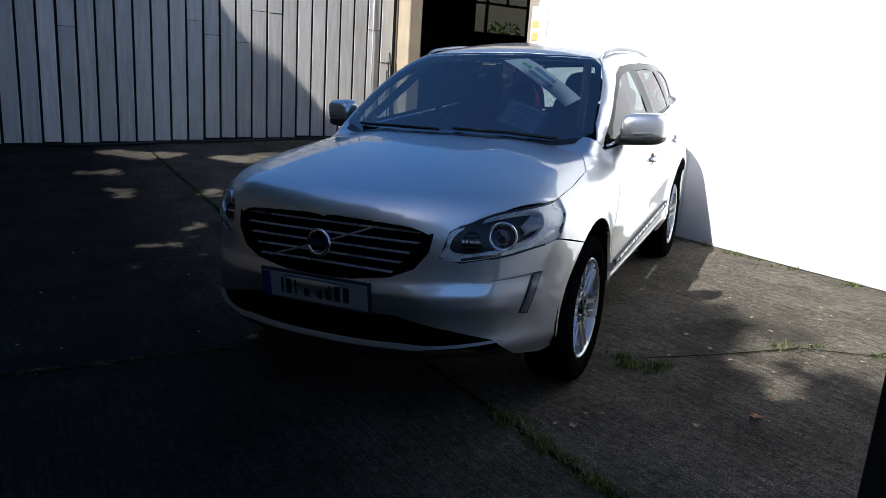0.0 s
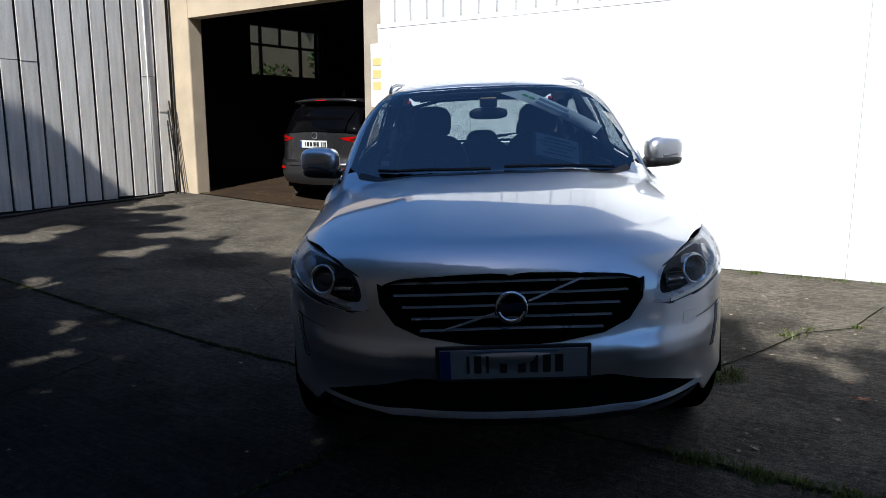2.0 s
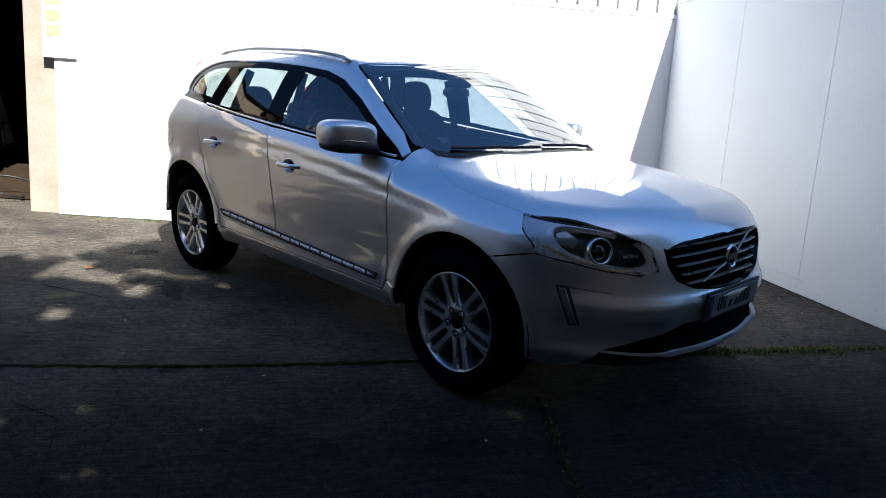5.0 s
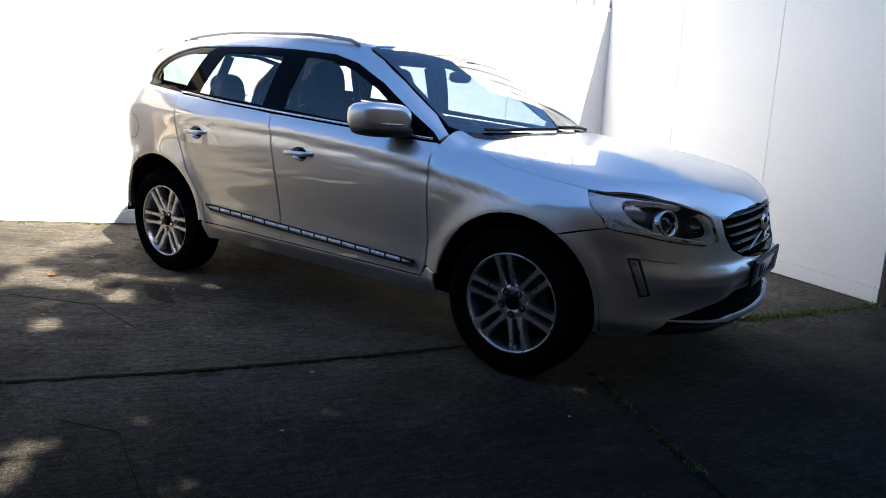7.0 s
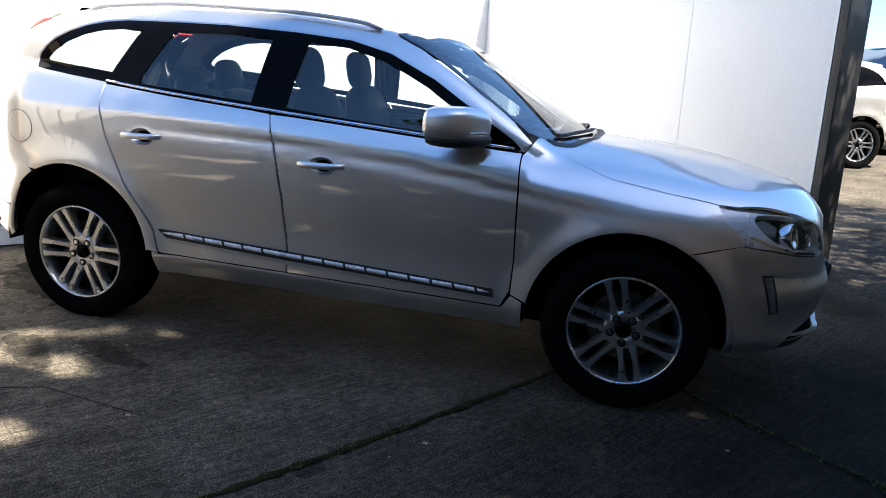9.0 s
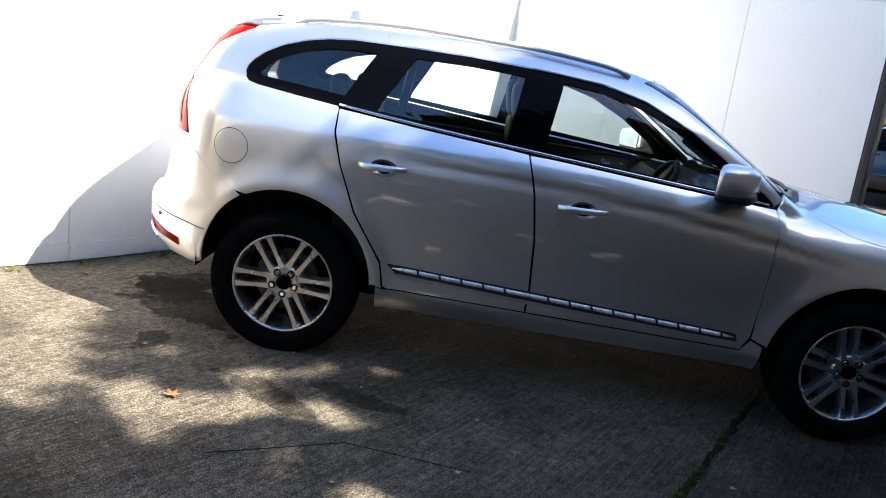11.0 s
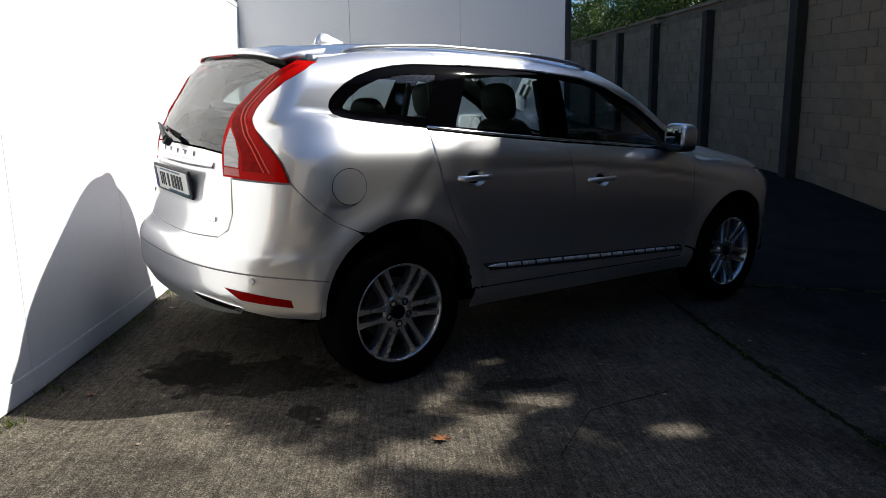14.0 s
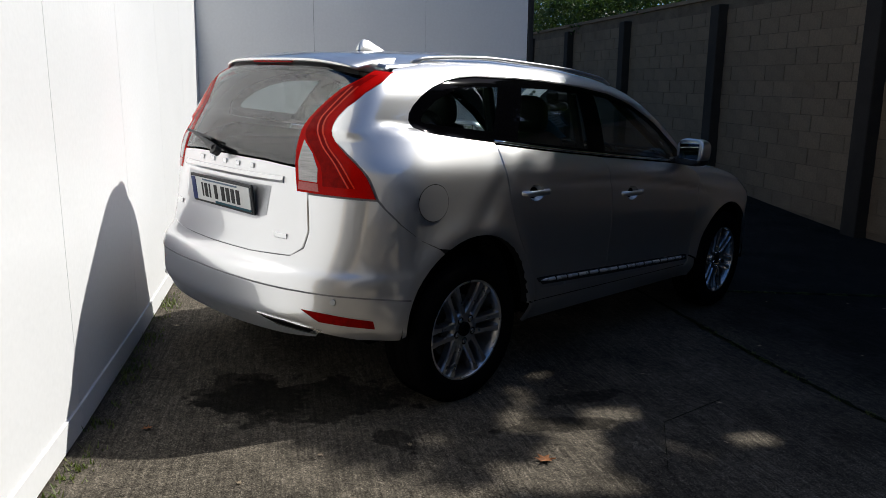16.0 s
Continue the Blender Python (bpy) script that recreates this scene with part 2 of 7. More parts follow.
        t.links.new(rg.outputs[0], mu.inputs[7])
        last = mu.outputs[2]
    t.links.new(last, p.inputs["Base Color"])
    return m


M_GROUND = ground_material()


# ---- mesh helpers ----
def box(bm, x0, x1, y0, y1, z0, z1, m=None, bevel=0.0):
    """A box between the given bounds, turned by m."""
    vs = [bm.verts.new(Vector((x, y, z))) for z in (z0, z1) for y in (y0, y1) for x in (x0, x1)]
    fs = [bm.faces.new([vs[i] for i in f]) for f in ((0, 2, 3, 1), (4, 5, 7, 6), (0, 1, 5, 4), (2, 6, 7, 3), (0, 4, 6, 2), (1, 3, 7, 5))]
    if bevel:
        es = list({e for f in fs for e in f.edges})
        r = bmesh.ops.bevel(bm, geom=es, offset=bevel, segments=2, affect="EDGES", profile=0.5)
        vs = list({v for f in r["faces"] for v in f.verts} | {v for v in vs if v.is_valid})
    if m is not None:
        bmesh.ops.transform(bm, matrix=m, verts=vs)
    return vs


def lathe(bm, profile, steps=32, m=None, arc=2 * math.pi):
    """Turns (radius, height) points round the z axis."""
    rings = []
    closed = arc > 6.28
    for k in range(steps if closed else steps + 1):
        a = arc * k / steps
        rings.append([bm.verts.new((r * math.cos(a), r * math.sin(a), h)) for r, h in profile])
    for k in range(steps):
        p, q = rings[k], rings[(k + 1) % len(rings)]
        for i in range(len(profile) - 1):
            bm.faces.new((p[i], q[i], q[i + 1], p[i + 1]))
    vs = [v for r in rings for v in r]
    if m is not None:
        bmesh.ops.transform(bm, matrix=m, verts=vs)
    return vs


def tube(bm, points, radius, sides=8, m=None, taper=None):
    """A round bar along points."""
    pts = [Vector(p) for p in points]
    rings = []
    for i, p in enumerate(pts):
        d = (pts[min(i + 1, len(pts) - 1)] - pts[max(i - 1, 0)]).normalized()
        a = d.cross(Vector((0, 0, 1)) if abs(d.z) < 0.9 else Vector((1, 0, 0))).normalized()
        b = d.cross(a)
        r = radius * (taper[i] if taper else 1)
        rings.append([bm.verts.new(p + (a * math.cos(2 * math.pi * k / sides) + b * math.sin(2 * math.pi * k / sides)) * r) for k in range(sides)])
    for p, q in zip(rings, rings[1:]):
        for k in range(sides):
            bm.faces.new((p[k], p[(k + 1) % sides], q[(k + 1) % sides], q[k]))
    bm.faces.new(rings[0])
    bm.faces.new(rings[-1][::-1])
    vs = [v for r in rings for v in r]
    if m is not None:
        bmesh.ops.transform(bm, matrix=m, verts=vs)
    return vs


def part(name, bm, mat, parent=None, label="", smooth=False, fix=True):
    """Links a bmesh as one mesh object under a thing or under a part."""
    me = bpy.data.meshes.new(name)
    if fix:
        bmesh.ops.recalc_face_normals(bm, faces=bm.faces)
    if smooth:
        for f in bm.faces:
            f.smooth = True
    bm.to_mesh(me)
    bm.free()
    for q in mat if isinstance(mat, (list, tuple)) else (mat,):
        me.materials.append(q)
    ob = new(name, me)
    if parent is not None:
        ob.parent = parent
    if label:
        ob["label"] = label
    return ob


def from_lists(name, verts, faces, mat, parent=None):
    me = bpy.data.meshes.new(name)
    me.from_pydata(verts, [], faces)
    me.materials.append(mat)
    ob = new(name, me)
    if parent is not None:
        ob.parent = parent
    return ob


def empty(name, m=None):
    ob = new(name)
    if m is not None:
        ob.matrix_basis = m
    return ob

# ---- the yard ----
YARD = pose(3.835, 0.23, 0, 0, 0, -33.7)          # origin: inner corner of the two white walls; x along the rear wall, y into the building
LANE = pose(0, 0, 0, 0, 0, -35.4)              # x up the lane, y away from the block wall
LANE_WALL_Y = -5.42
LANE_DIR = Vector((math.cos(radians(35.4)), -math.sin(radians(35.4))))


FALL = (0.0378, 0.0198)                        # rise of the yard per metre along x and y


def ramp(v):
    v = max(0.0, min(1.0, v))
    return v * v * (3 - 2 * v)


def ground_height(x, y):
    """The yard falls from the white walls to the lane, rises again towards the shed, and the lane climbs away."""
    a, b = 0.815 * x - 0.579 * y, 0.579 * x + 0.815 * y
    a, b = max(-16.0, min(150.0, a)), max(-8.0, min(12.0, b))
    px, py = 0.815 * a + 0.579 * b, -0.579 * a + 0.815 * b
    yard = FALL[0] * px + FALL[1] * py + 0.052 * 0.3 * math.log1p(math.exp(min(60.0, (-a - 1.4) / 0.3)))
    m = ramp((a - 2.5) / 4)
    return yard * (1 - m) + 0.037 * (a - 2) * m


def build_ground():
    bm = bmesh.new()
    xs = sorted({-2000, -600, -200, -80, -40, *[-24 + 0.5 * i for i in range(145)], 80, 140, 250, 600, 2000})
    grid = []
    for y in xs:
        row = []
        for x in xs:
            h = ground_height(x, y)
            near = max(0.0, 1 - math.hypot(x, y) / 30)
            row.append(bm.verts.new((x, y, h + near * 0.006 * noise.noise((x * 0.7, y * 0.7, 0)))))
        grid.append(row)
    for a, b in zip(grid, grid[1:]):
        for i in range(len(a) - 1):
            bm.faces.new((a[i], a[i + 1], b[i + 1], b[i]))
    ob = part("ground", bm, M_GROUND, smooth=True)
    return tagged(ob, "worn stained concrete yard and lane surface darkened with painted shade", "ground", kind="structure")


build_ground()


def white_wall(name, length, height, m, joints, label, lead=0.0):
    """Flat white cladding sheets with fine dark joints, a base trim and a top trim. It runs along local x from lead; its face looks to -y; its foot follows the ground."""
    root = tagged(empty(name, m), label, "wall", kind="structure")
    x0, x1 = lead, lead + length

    def footed(bm):
        for v in bm.verts:
            if v.co.z < 0.5:
                q = m @ Vector((v.co.x, 0, 0))
                v.co.z += ground_height(q.x, q.y)
        return bm

    edges = [x0, *joints, x1]
    for a, b in zip(edges, edges[1:]):
        bm = bmesh.new()
        box(bm, a, b, 0.012, 0.16, -0.10, height)
        part("backing", footed(bm), M_JOINT, root)
        bm = bmesh.new()
        box(bm, a + 0.0018, b - 0.0018, 0.0, 0.02, 0.115, height - 0.05, bevel=0.0015)
        part("panel", footed(bm), M_PANEL, root)
        bm = bmesh.new()
        box(bm, a + 0.002, b - 0.002, -0.008, 0.02, 0.005, 0.112, bevel=0.002)
        part("base_trim", footed(bm), M_PANEL, root)
    bm = bmesh.new()
    box(bm, x0, x1, -0.006, 0.18, height - 0.048, height, bevel=0.003)
    part("top_trim", bm, M_PANEL, root)
    return root


WALL_H = 2.45
white_wall("wall_rear", 6.117, WALL_H, YARD, [-4.76, -3.57, -2.38, -1.19], "sunlit white cladding wall behind the parked car", -6.017)
# the side wall turns 90 degrees at the corner
white_wall("wall_side", 3.50, 2.61, YARD @ pose(0.01, 0, 0, 0, 0, -88.2), [1.16, 2.345], "shaded white cladding wall beside the parked car")
bm = bmesh.new()
box(bm, 0.115, 0.54, -3.565, -3.505, -0.10, 2.66, bevel=0.006)
tagged(part("wall_post", bm, M_BLACK_STEEL), "black steel column closing the side wall", "column", kind="structure").matrix_basis = YARD


def shed():
    root = tagged(empty("wall_shed", YARD), "dark open shed with cream piers and steel windows", "shed", kind="structure")
    # piers of the opening
    bm = bmesh.new()
    box(bm, -10.66, -10.195, 0.52, 0.77, -0.05, 3.35, bevel=0.02)
    part("pier", bm, M_PIER, root, "cream rendered pier")
    bm = bmesh.new()
    box(bm, -6.285, -6.02, 0.06, 0.55, -0.05, 3.35, bevel=0.015)
    part("pier", bm, M_CONCRETE_PIER, root, "bare concrete pier")
    bm = bmesh.new()
    box(bm, -10.195, -6.285, 0.54, 0.75, 2.92, 3.35)
    part("lintel", bm, M_PIER, root)
    # inside: right, back, roof, all coloured near-black for the indoor shade
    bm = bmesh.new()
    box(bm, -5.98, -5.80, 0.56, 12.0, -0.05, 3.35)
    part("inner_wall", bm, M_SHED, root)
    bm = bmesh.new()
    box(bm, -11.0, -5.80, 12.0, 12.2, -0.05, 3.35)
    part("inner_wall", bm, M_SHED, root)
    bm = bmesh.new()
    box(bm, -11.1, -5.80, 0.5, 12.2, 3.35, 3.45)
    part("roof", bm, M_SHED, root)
    # window wall with two steel windows: local y ranges and heights
    wins = [(2.20, 3.98, 2.20, 3.08), (5.61, 7.27, 2.19, 3.08)]
    wx0, wx1 = -11.03, -10.78
    cuts = [0.78]
    for a, b, _, _ in wins:
        cuts += [a, b]
    cuts.append(12.0)
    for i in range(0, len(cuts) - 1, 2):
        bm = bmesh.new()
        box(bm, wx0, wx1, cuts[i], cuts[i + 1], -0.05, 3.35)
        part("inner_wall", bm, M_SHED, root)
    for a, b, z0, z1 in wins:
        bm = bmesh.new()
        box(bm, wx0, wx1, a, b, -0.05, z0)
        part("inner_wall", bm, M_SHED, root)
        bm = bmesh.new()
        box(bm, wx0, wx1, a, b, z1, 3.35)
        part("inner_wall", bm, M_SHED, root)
        win = tagged(part("window_frame", window_bars(a, b, z0, z1), M_GREY_FRAME, root), "dark steel glazing bars")
        for c, d, e, f in window_lights(a, b, z0, z1):
            bm = bmesh.new()
            box(bm, -10.905, -10.899, c, d, e, f)
            part("pane", bm, M_DIRTY_GLASS, win)
    bm = bmesh.new()
    grid = []
    for i in range(24):
        row = []
        for k in range(9):
            x, y = -10.77 + (10.77 - 5.99) * k / 8, 0.56 + 11.4 * i / 23
            q = YARD @ Vector((x, y, 0))
            row.append(bm.verts.new((x, y, ground_height(q.x, q.y) + 0.014)))
        grid.append(row)
    for a, b in zip(grid, grid[1:]):
        for k in range(8):
            bm.faces.new((a[k], a[k + 1], b[k + 1], b[k]))
    part("shed_floor", bm, M_WETFLOOR, root, "damp brown concrete floor of the shed")
    return root


def window_lights(a, b, z0, z1):
    w = b - a
    ys = [a, a + 0.18 * w, a + 0.72 * w, b]
    zs = z0 + (z1 - z0) * 0.62
    out = []
    for c, d in zip(ys, ys[1:]):
        out.append((c + 0.02, d - 0.02, z0 + 0.02, zs - 0.02))
        out.append((c + 0.02, d - 0.02, zs + 0.02, z1 - 0.02))
    return out


def window_bars(a, b, z0, z1):
    bm = bmesh.new()
    w = b - a
    for y in (a, a + 0.18 * w, a + 0.72 * w, b):
        box(bm, -10.925, -10.88, y - 0.025, y + 0.025, z0, z1)
    for z in (z0, z0 + (z1 - z0) * 0.62, z1):
        box(bm, -10.927, -10.878, a, b, z - 0.022, z + 0.022)
    box(bm, -10.923, -10.882, a + 0.43 * w, a + 0.45 * w, z0 + (z1 - z0) * 0.62, z1)
    return bm


M_DIRTY_GLASS = glass_material("dirty_glass", (0.50, 0.53, 0.53), 0.25)
M_WETFLOOR = material("damp_brown_floor", (0.070, 0.048, 0.030), (0.028, 0.019, 0.013), rough=0.30, scale=1.5, fine=30, bump=0.15, rough_spread=0.25)
shed()


# the plank wall on the far side of the yard
FENCE_A, FENCE_B = Vector((-4.70, 6.50)), Vector((-9.42, -0.55))


def plank_wall():
    d = FENCE_B - FENCE_A
    length = d.length
    root = tagged(empty("wall_planks", pose(FENCE_A.x, FENCE_A.y, 0, 0, 0, math.degrees(math.atan2(d.y, d.x)))), "tall weathered white vertical plank wall with dark gaps", "wall", kind="structure")
    bm = bmesh.new()
    box(bm, 0, length, -0.16, -0.03, -0.5, 3.5)
    part("backing", bm, M_GAP, root)
    rng = random.Random(4)
    x = 0.07
    while x < length - 0.1:
        w = 0.2445
        spot = FENCE_A + d.normalized() * x
        foot = ground_height(spot.x, spot.y)
        split = rng.uniform(1.4, 2.6) if rng.random() < 0.35 else None
        for z0, z1 in ((foot + 0.02 + rng.uniform(0, 0.03), split), (split + 0.006, 3.5)) if split else ((foot + 0.02 + rng.uniform(0, 0.03), 3.5),):
            bm = bmesh.new()
            o = rng.uniform(-0.004, 0.006)
            box(bm, x + rng.uniform(0, 0.004), x + w - 0.030 - rng.uniform(0, 0.005), -0.03 + o, 0.0 + o, z0, z1, bevel=0.003)
            part("plank", bm, M_PLANK, root)
        x += w
    return root


plank_wall()


# ---- block wall along the lane ----
def lane_wall():
    root = tagged(empty("wall_lane", LANE), "tall stained concrete block wall with dark piers", "wall", kind="structure")
    x0, x1 = -12.0, 45.0
    y1, y0 = LANE_WALL_Y, LANE_WALL_Y - 0.22
    def top(x):
        return 3.08 + 0.036 * max(x - 3.0, -0.5)
    bm = bmesh.new()
    n = 40
    ring = []
    for i in range(n + 1):
        x = x0 + (x1 - x0) * i / n
        ring.append([bm.verts.new(c) for c in ((x, y0, -0.3), (x, y1, -0.3), (x, y1, top(x)), (x, y0, top(x)))])
    for a, b in zip(ring, ring[1:]):
        for k in range(4):
            bm.faces.new((a[k], b[k], b[(k + 1) % 4], a[(k + 1) % 4]))
    bm.faces.new(ring[0]), bm.faces.new(ring[-1])
    part("core", bm, M_MORTAR, root)
    return root, top, y1


LANE_ROOT, lane_top, LANE_FACE = lane_wall()


def leaf_cloud(name, centres, size, count, seed, mat, label, category="hedge", flat=0.6, gaps=()):
    """Many small folded leaves round (x, y, z, rx, ry, rz) clumps, one mesh."""
    rng = np.random.default_rng(seed)
    verts, faces = [], []
    c = np.array(centres)
    pick = rng.integers(0, len(c), count)
    v = rng.normal(size=(count, 3))
    v /= np.linalg.norm(v, axis=1)[:, None]
    r = rng.uniform(0.25, 1.0, count) ** 0.5
    pos = c[pick, :3] + v * r[:, None] * c[pick, 3:6]
    if gaps:
        # openings cut in the crown to place sun patches, named by their ground spots
        fall = pos[:, :2] - np.array(SUN_TO[:2]) * (pos[:, 2] / math.tan(SUN_ELEV))[:, None]
        along, across = fall @ np.array([0.815, -0.579]), fall @ np.array([0.579, 0.815])
        # leaves are also trimmed away to set where the shade edge falls
        keep = (across < 0.62 + 0.68 * np.exp(-(((along + 1.35) / 0.75) ** 2)) + 0.22 * np.sin(along * 2.3) + 0.16 * np.sin(along * 5.9 + 1) + rng.normal(size=count) * 0.10) | (along < -5.5)
        for gx, gy, gr in gaps:
            d = fall - np.array([gx, gy])
            ang = np.arctan2(d[:, 1], d[:, 0])
            keep &= np.hypot(d[:, 0], d[:, 1]) > gr * (1 + 0.3 * np.sin(2 * ang + gx * 9) + 0.25 * np.sin(3 * ang + gy * 7) + rng.normal(size=count) * 0.12)
        pos, v = pos[keep], v[keep]
        count = len(pos)
    a = rng.normal(size=(count, 3))
    a /= np.linalg.norm(a, axis=1)[:, None]
    nrm = v * flat + rng.normal(size=(count, 3)) * 0.6
    b = np.cross(a, nrm)
    b /= np.linalg.norm(b, axis=1)[:, None] + 1e-9
    s = size * rng.uniform(0.6, 1.3, count)
    L, W = a * s[:, None], b * (s * 0.42)[:, None]
    pts = np.stack([pos - L * 0.5, pos + W * 0.5, pos + L * 0.5, pos - W * 0.5], axis=1).reshape(-1, 3)
    f = np.arange(count * 4).reshape(-1, 4)
    ob = from_lists(name, pts.tolist(), f.tolist(), mat)
    return tagged(ob, label, category, kind="stuff")


SUN_SPOTS = [(-1.70, 1.55, 0.25), (-1.50, 1.05, 0.14), (-2.08, 0.72, 0.12), (-2.80, -0.60, 0.17), (-2.55, -1.16, 0.09), (-2.38, -0.67, 0.07), (-0.95, 0.84, 0.09), (-1.07, 1.14, 0.11), (-1.40, 1.00, 0.11), (-3.33, 3.30, 0.40), (-3.83, 1.11, 0.22), (-3.02, 0.0, 0.16), (-3.53, 2.42, 0.30), (-2.74, 0.08, 0.11), (-0.88, -1.79, 0.05), (2.10, 0.0, 0.30), (1.80, -0.90, 0.22), (-1.30, 1.40, 0.17), (-1.60, 1.70, 0.24), (-1.95, 1.08, 0.11), (-5.0, 3.2, 0.5), (-6.2, 2.4, 0.5), (-4.6, 0.6, 0.25), (-5.6, 1.2, 0.3), (-2.335, -0.562, 0.07), (-1.852, -1.11, 0.06), (-2.785, -0.304, 0.08), (-2.505, -0.875, 0.06), (0.213, -2.18, 0.05)]


def trees():
    """A belt of overgrown trees behind the block wall; the crowns thin out towards the top."""
    rng = random.Random(11)
    clumps = []
    x = -15.0
    while x < 42:
        base = lane_top(x)
        top = 8.3 + 0.25 * math.sin(x * 0.9 + 0.6) + 0.03 * max(0.0, x)
        if x > 9:
            top = base + 1.7 + 0.5 * math.sin(x * 0.8)
        for _ in range(15 if x < 9 else 10):
            clumps.append((x + rng.uniform(-.35, .35), LANE_WALL_Y - rng.uniform(0.15, 1.6), rng.uniform(base - 0.05, top - 0.75), rng.uniform(.35, .55), rng.uniform(.3, .5), rng.uniform(.25, .5)))
        for _ in range(9 if x < 9 else 0):
            clumps.append((x + rng.uniform(-.3, .3), LANE_WALL_Y - rng.uniform(0.15, 1.0), rng.uniform(base, 7.7), rng.uniform(.35, .5), rng.uniform(.3, .45), rng.uniform(.3, .45)))
        for _ in range(3):
            clumps.append((x + rng.uniform(-.4, .4), LANE_WALL_Y - rng.uniform(0.3, 1.2), rng.uniform(top - 0.9, top - 0.1), rng.uniform(.16, .30), rng.uniform(.15, .3), rng.uniform(.10, .24)))
        if rng.random() < 0.5:
            clumps.append((x + rng.uniform(-.4, .4), LANE_WALL_Y - rng.uniform(0.3, 1.2), top + rng.uniform(-0.1, 0.25), rng.uniform(.10, .2), rng.uniform(.1, .2), rng.uniform(.08, .15)))
        x += 0.45
    pts = []
    for cx, cy, cz, a, b, c in clumps:
        p = LANE @ Vector((cx, cy, cz))
        pts.append((p.x, p.y, p.z, a, b, c))
    near = [q for q in pts if (Vector(q[:2]).dot(LANE_DIR) < 4.5)]
    far = [q for q in pts if (Vector(q[:2]).dot(LANE_DIR) >= 4.5)]
    leaf_cloud("tree_belt", near, 0.18, 330000, 5, M_LEAF, "belt of leafy green trees growing behind the block wall", "trees", gaps=SUN_SPOTS)
    leaf_cloud("hedge", far, 0.12, 90000, 6, M_LEAF, "dense green hedge growing over the block wall", "hedge")
    k = 0
    x = -13.0
    while x < 9:
        bm = bmesh.new()
        y = LANE_WALL_Y - rng.uniform(0.5, 1.0)
        pts = [(x, y, -0.3), (x + rng.uniform(-.1, .1), y, 1.8), (x + rng.uniform(-.25, .25), y + rng.uniform(-.1, .15), 4.2), (x + rng.uniform(-.5, .5), y, 6.8)]
        tube(bm, pts, 0.085, 8, LANE, taper=[1.2, 1.0, 0.7, 0.25])
        for _ in range(4):
            a = Vector(pts[2]) + Vector((0, 0, rng.uniform(-1.0, 1.6)))
            tube(bm, [a, a + Vector((rng.uniform(-.5, .5), rng.uniform(-.3, .3), 0.4)), a + Vector((rng.uniform(-.9, .9), rng.uniform(-.3, .3), rng.uniform(.7, 1.2)))], 0.032, 6, LANE, taper=[1, 0.7, 0.3])
        tagged(part("tree_trunk", bm, M_TWIG), "slim grey-brown tree trunk behind the block wall", "tree", "trees behind the wall")
        x += rng.uniform(1.6, 2.6)


trees()

# corrugated upper cladding over the rear wall, and a low dark roof behind the side wall
M_CORRUGATED = material("white_corrugated_sheet", (0.74, 0.75, 0.75), (0.66, 0.67, 0.67), rough=0.45, scale=1.5, fine=30)
M_DARK_ROOF = material("dark_fibre_cement_roof", (0.07, 0.068, 0.065), (0.045, 0.043, 0.04), rough=0.9, scale=3)


def corrugated(name, x0, x1, y, z0, z1, m, mat, label, pitch=0.20, deep=0.03):
    bm = bmesh.new()
    pts = []
    x = x0
    while x < x1:
        for f, d in ((0.0, 0.0), (0.10, 0.0), (0.12, deep), (0.98, deep)):
            pts.append((x + f * pitch, y - d))
        x += pitch
    lo = [bm.verts.new((px, py, z0)) for px, py in pts]
    hi = [bm.verts.new((px, py, z1)) for px, py in pts]
    lb = [bm.verts.new((px, y + 0.05, z0)) for px, py in pts]
    hb = [bm.verts.new((px, y + 0.05, z1)) for px, py in pts]
    for i in range(len(pts) - 1):
        bm.faces.new((lo[i], lo[i + 1], hi[i + 1], hi[i]))
        bm.faces.new((hi[i], hi[i + 1], hb[i + 1], hb[i]))
        bm.faces.new((lb[i], lb[i + 1], hb[i + 1], hb[i]))
        bm.faces.new((lo[i], lo[i + 1], lb[i + 1], lb[i]))
    ob = part(name, bm, mat)
    ob.matrix_basis = m
    return tagged(ob, label, "wall", kind="structure")


upper_a = corrugated("wall_upper", -6.017, -2.2, 0.075, WALL_H + 0.004, 3.3, YARD, M_CORRUGATED, "white ribbed metal cladding above the panel wall", 0.22, 0.05)
upper_b = corrugated("wall_gable", -2.2, 0.0, 0.075, WALL_H + 0.004, 4.4, YARD, M_CORRUGATED, "taller white ribbed metal cladding at the corner", 0.22, 0.05)
# dark strips drawn on the cladding as shadows of its standing seams
for k in range(27):
    x = -5.97 + 0.22 * k
    bm = bmesh.new()
    box(bm, x, x + 0.034, 0.052, 0.078, WALL_H + 0.01, 4.38 if x > -2.2 else 3.28)
    part("cladding_seam", bm, M_JOINT, upper_b if x > -2.2 else upper_a).matrix_parent_inverse = Matrix.Identity(4)
bm = bmesh.new()
box(bm, -5.79, -0.02, 0.17, 6.0, 0.0, 3.26)
tagged(part("wall_building", bm, M_CORRUGATED), "plain white building body behind the wall", "wall", kind="structure").matrix_basis = YARD
corrugated("roof_lean_to", -3.5, -0.2, 0.30, 2.36, 2.82, YARD @ pose(0, 0, 0, 0, 0, 90) @ pose(0, -0.62, 0, 0, 0, 0), M_DARK_ROOF, "dark ribbed edge of a low roof behind the side wall", 0.15, 0.03)


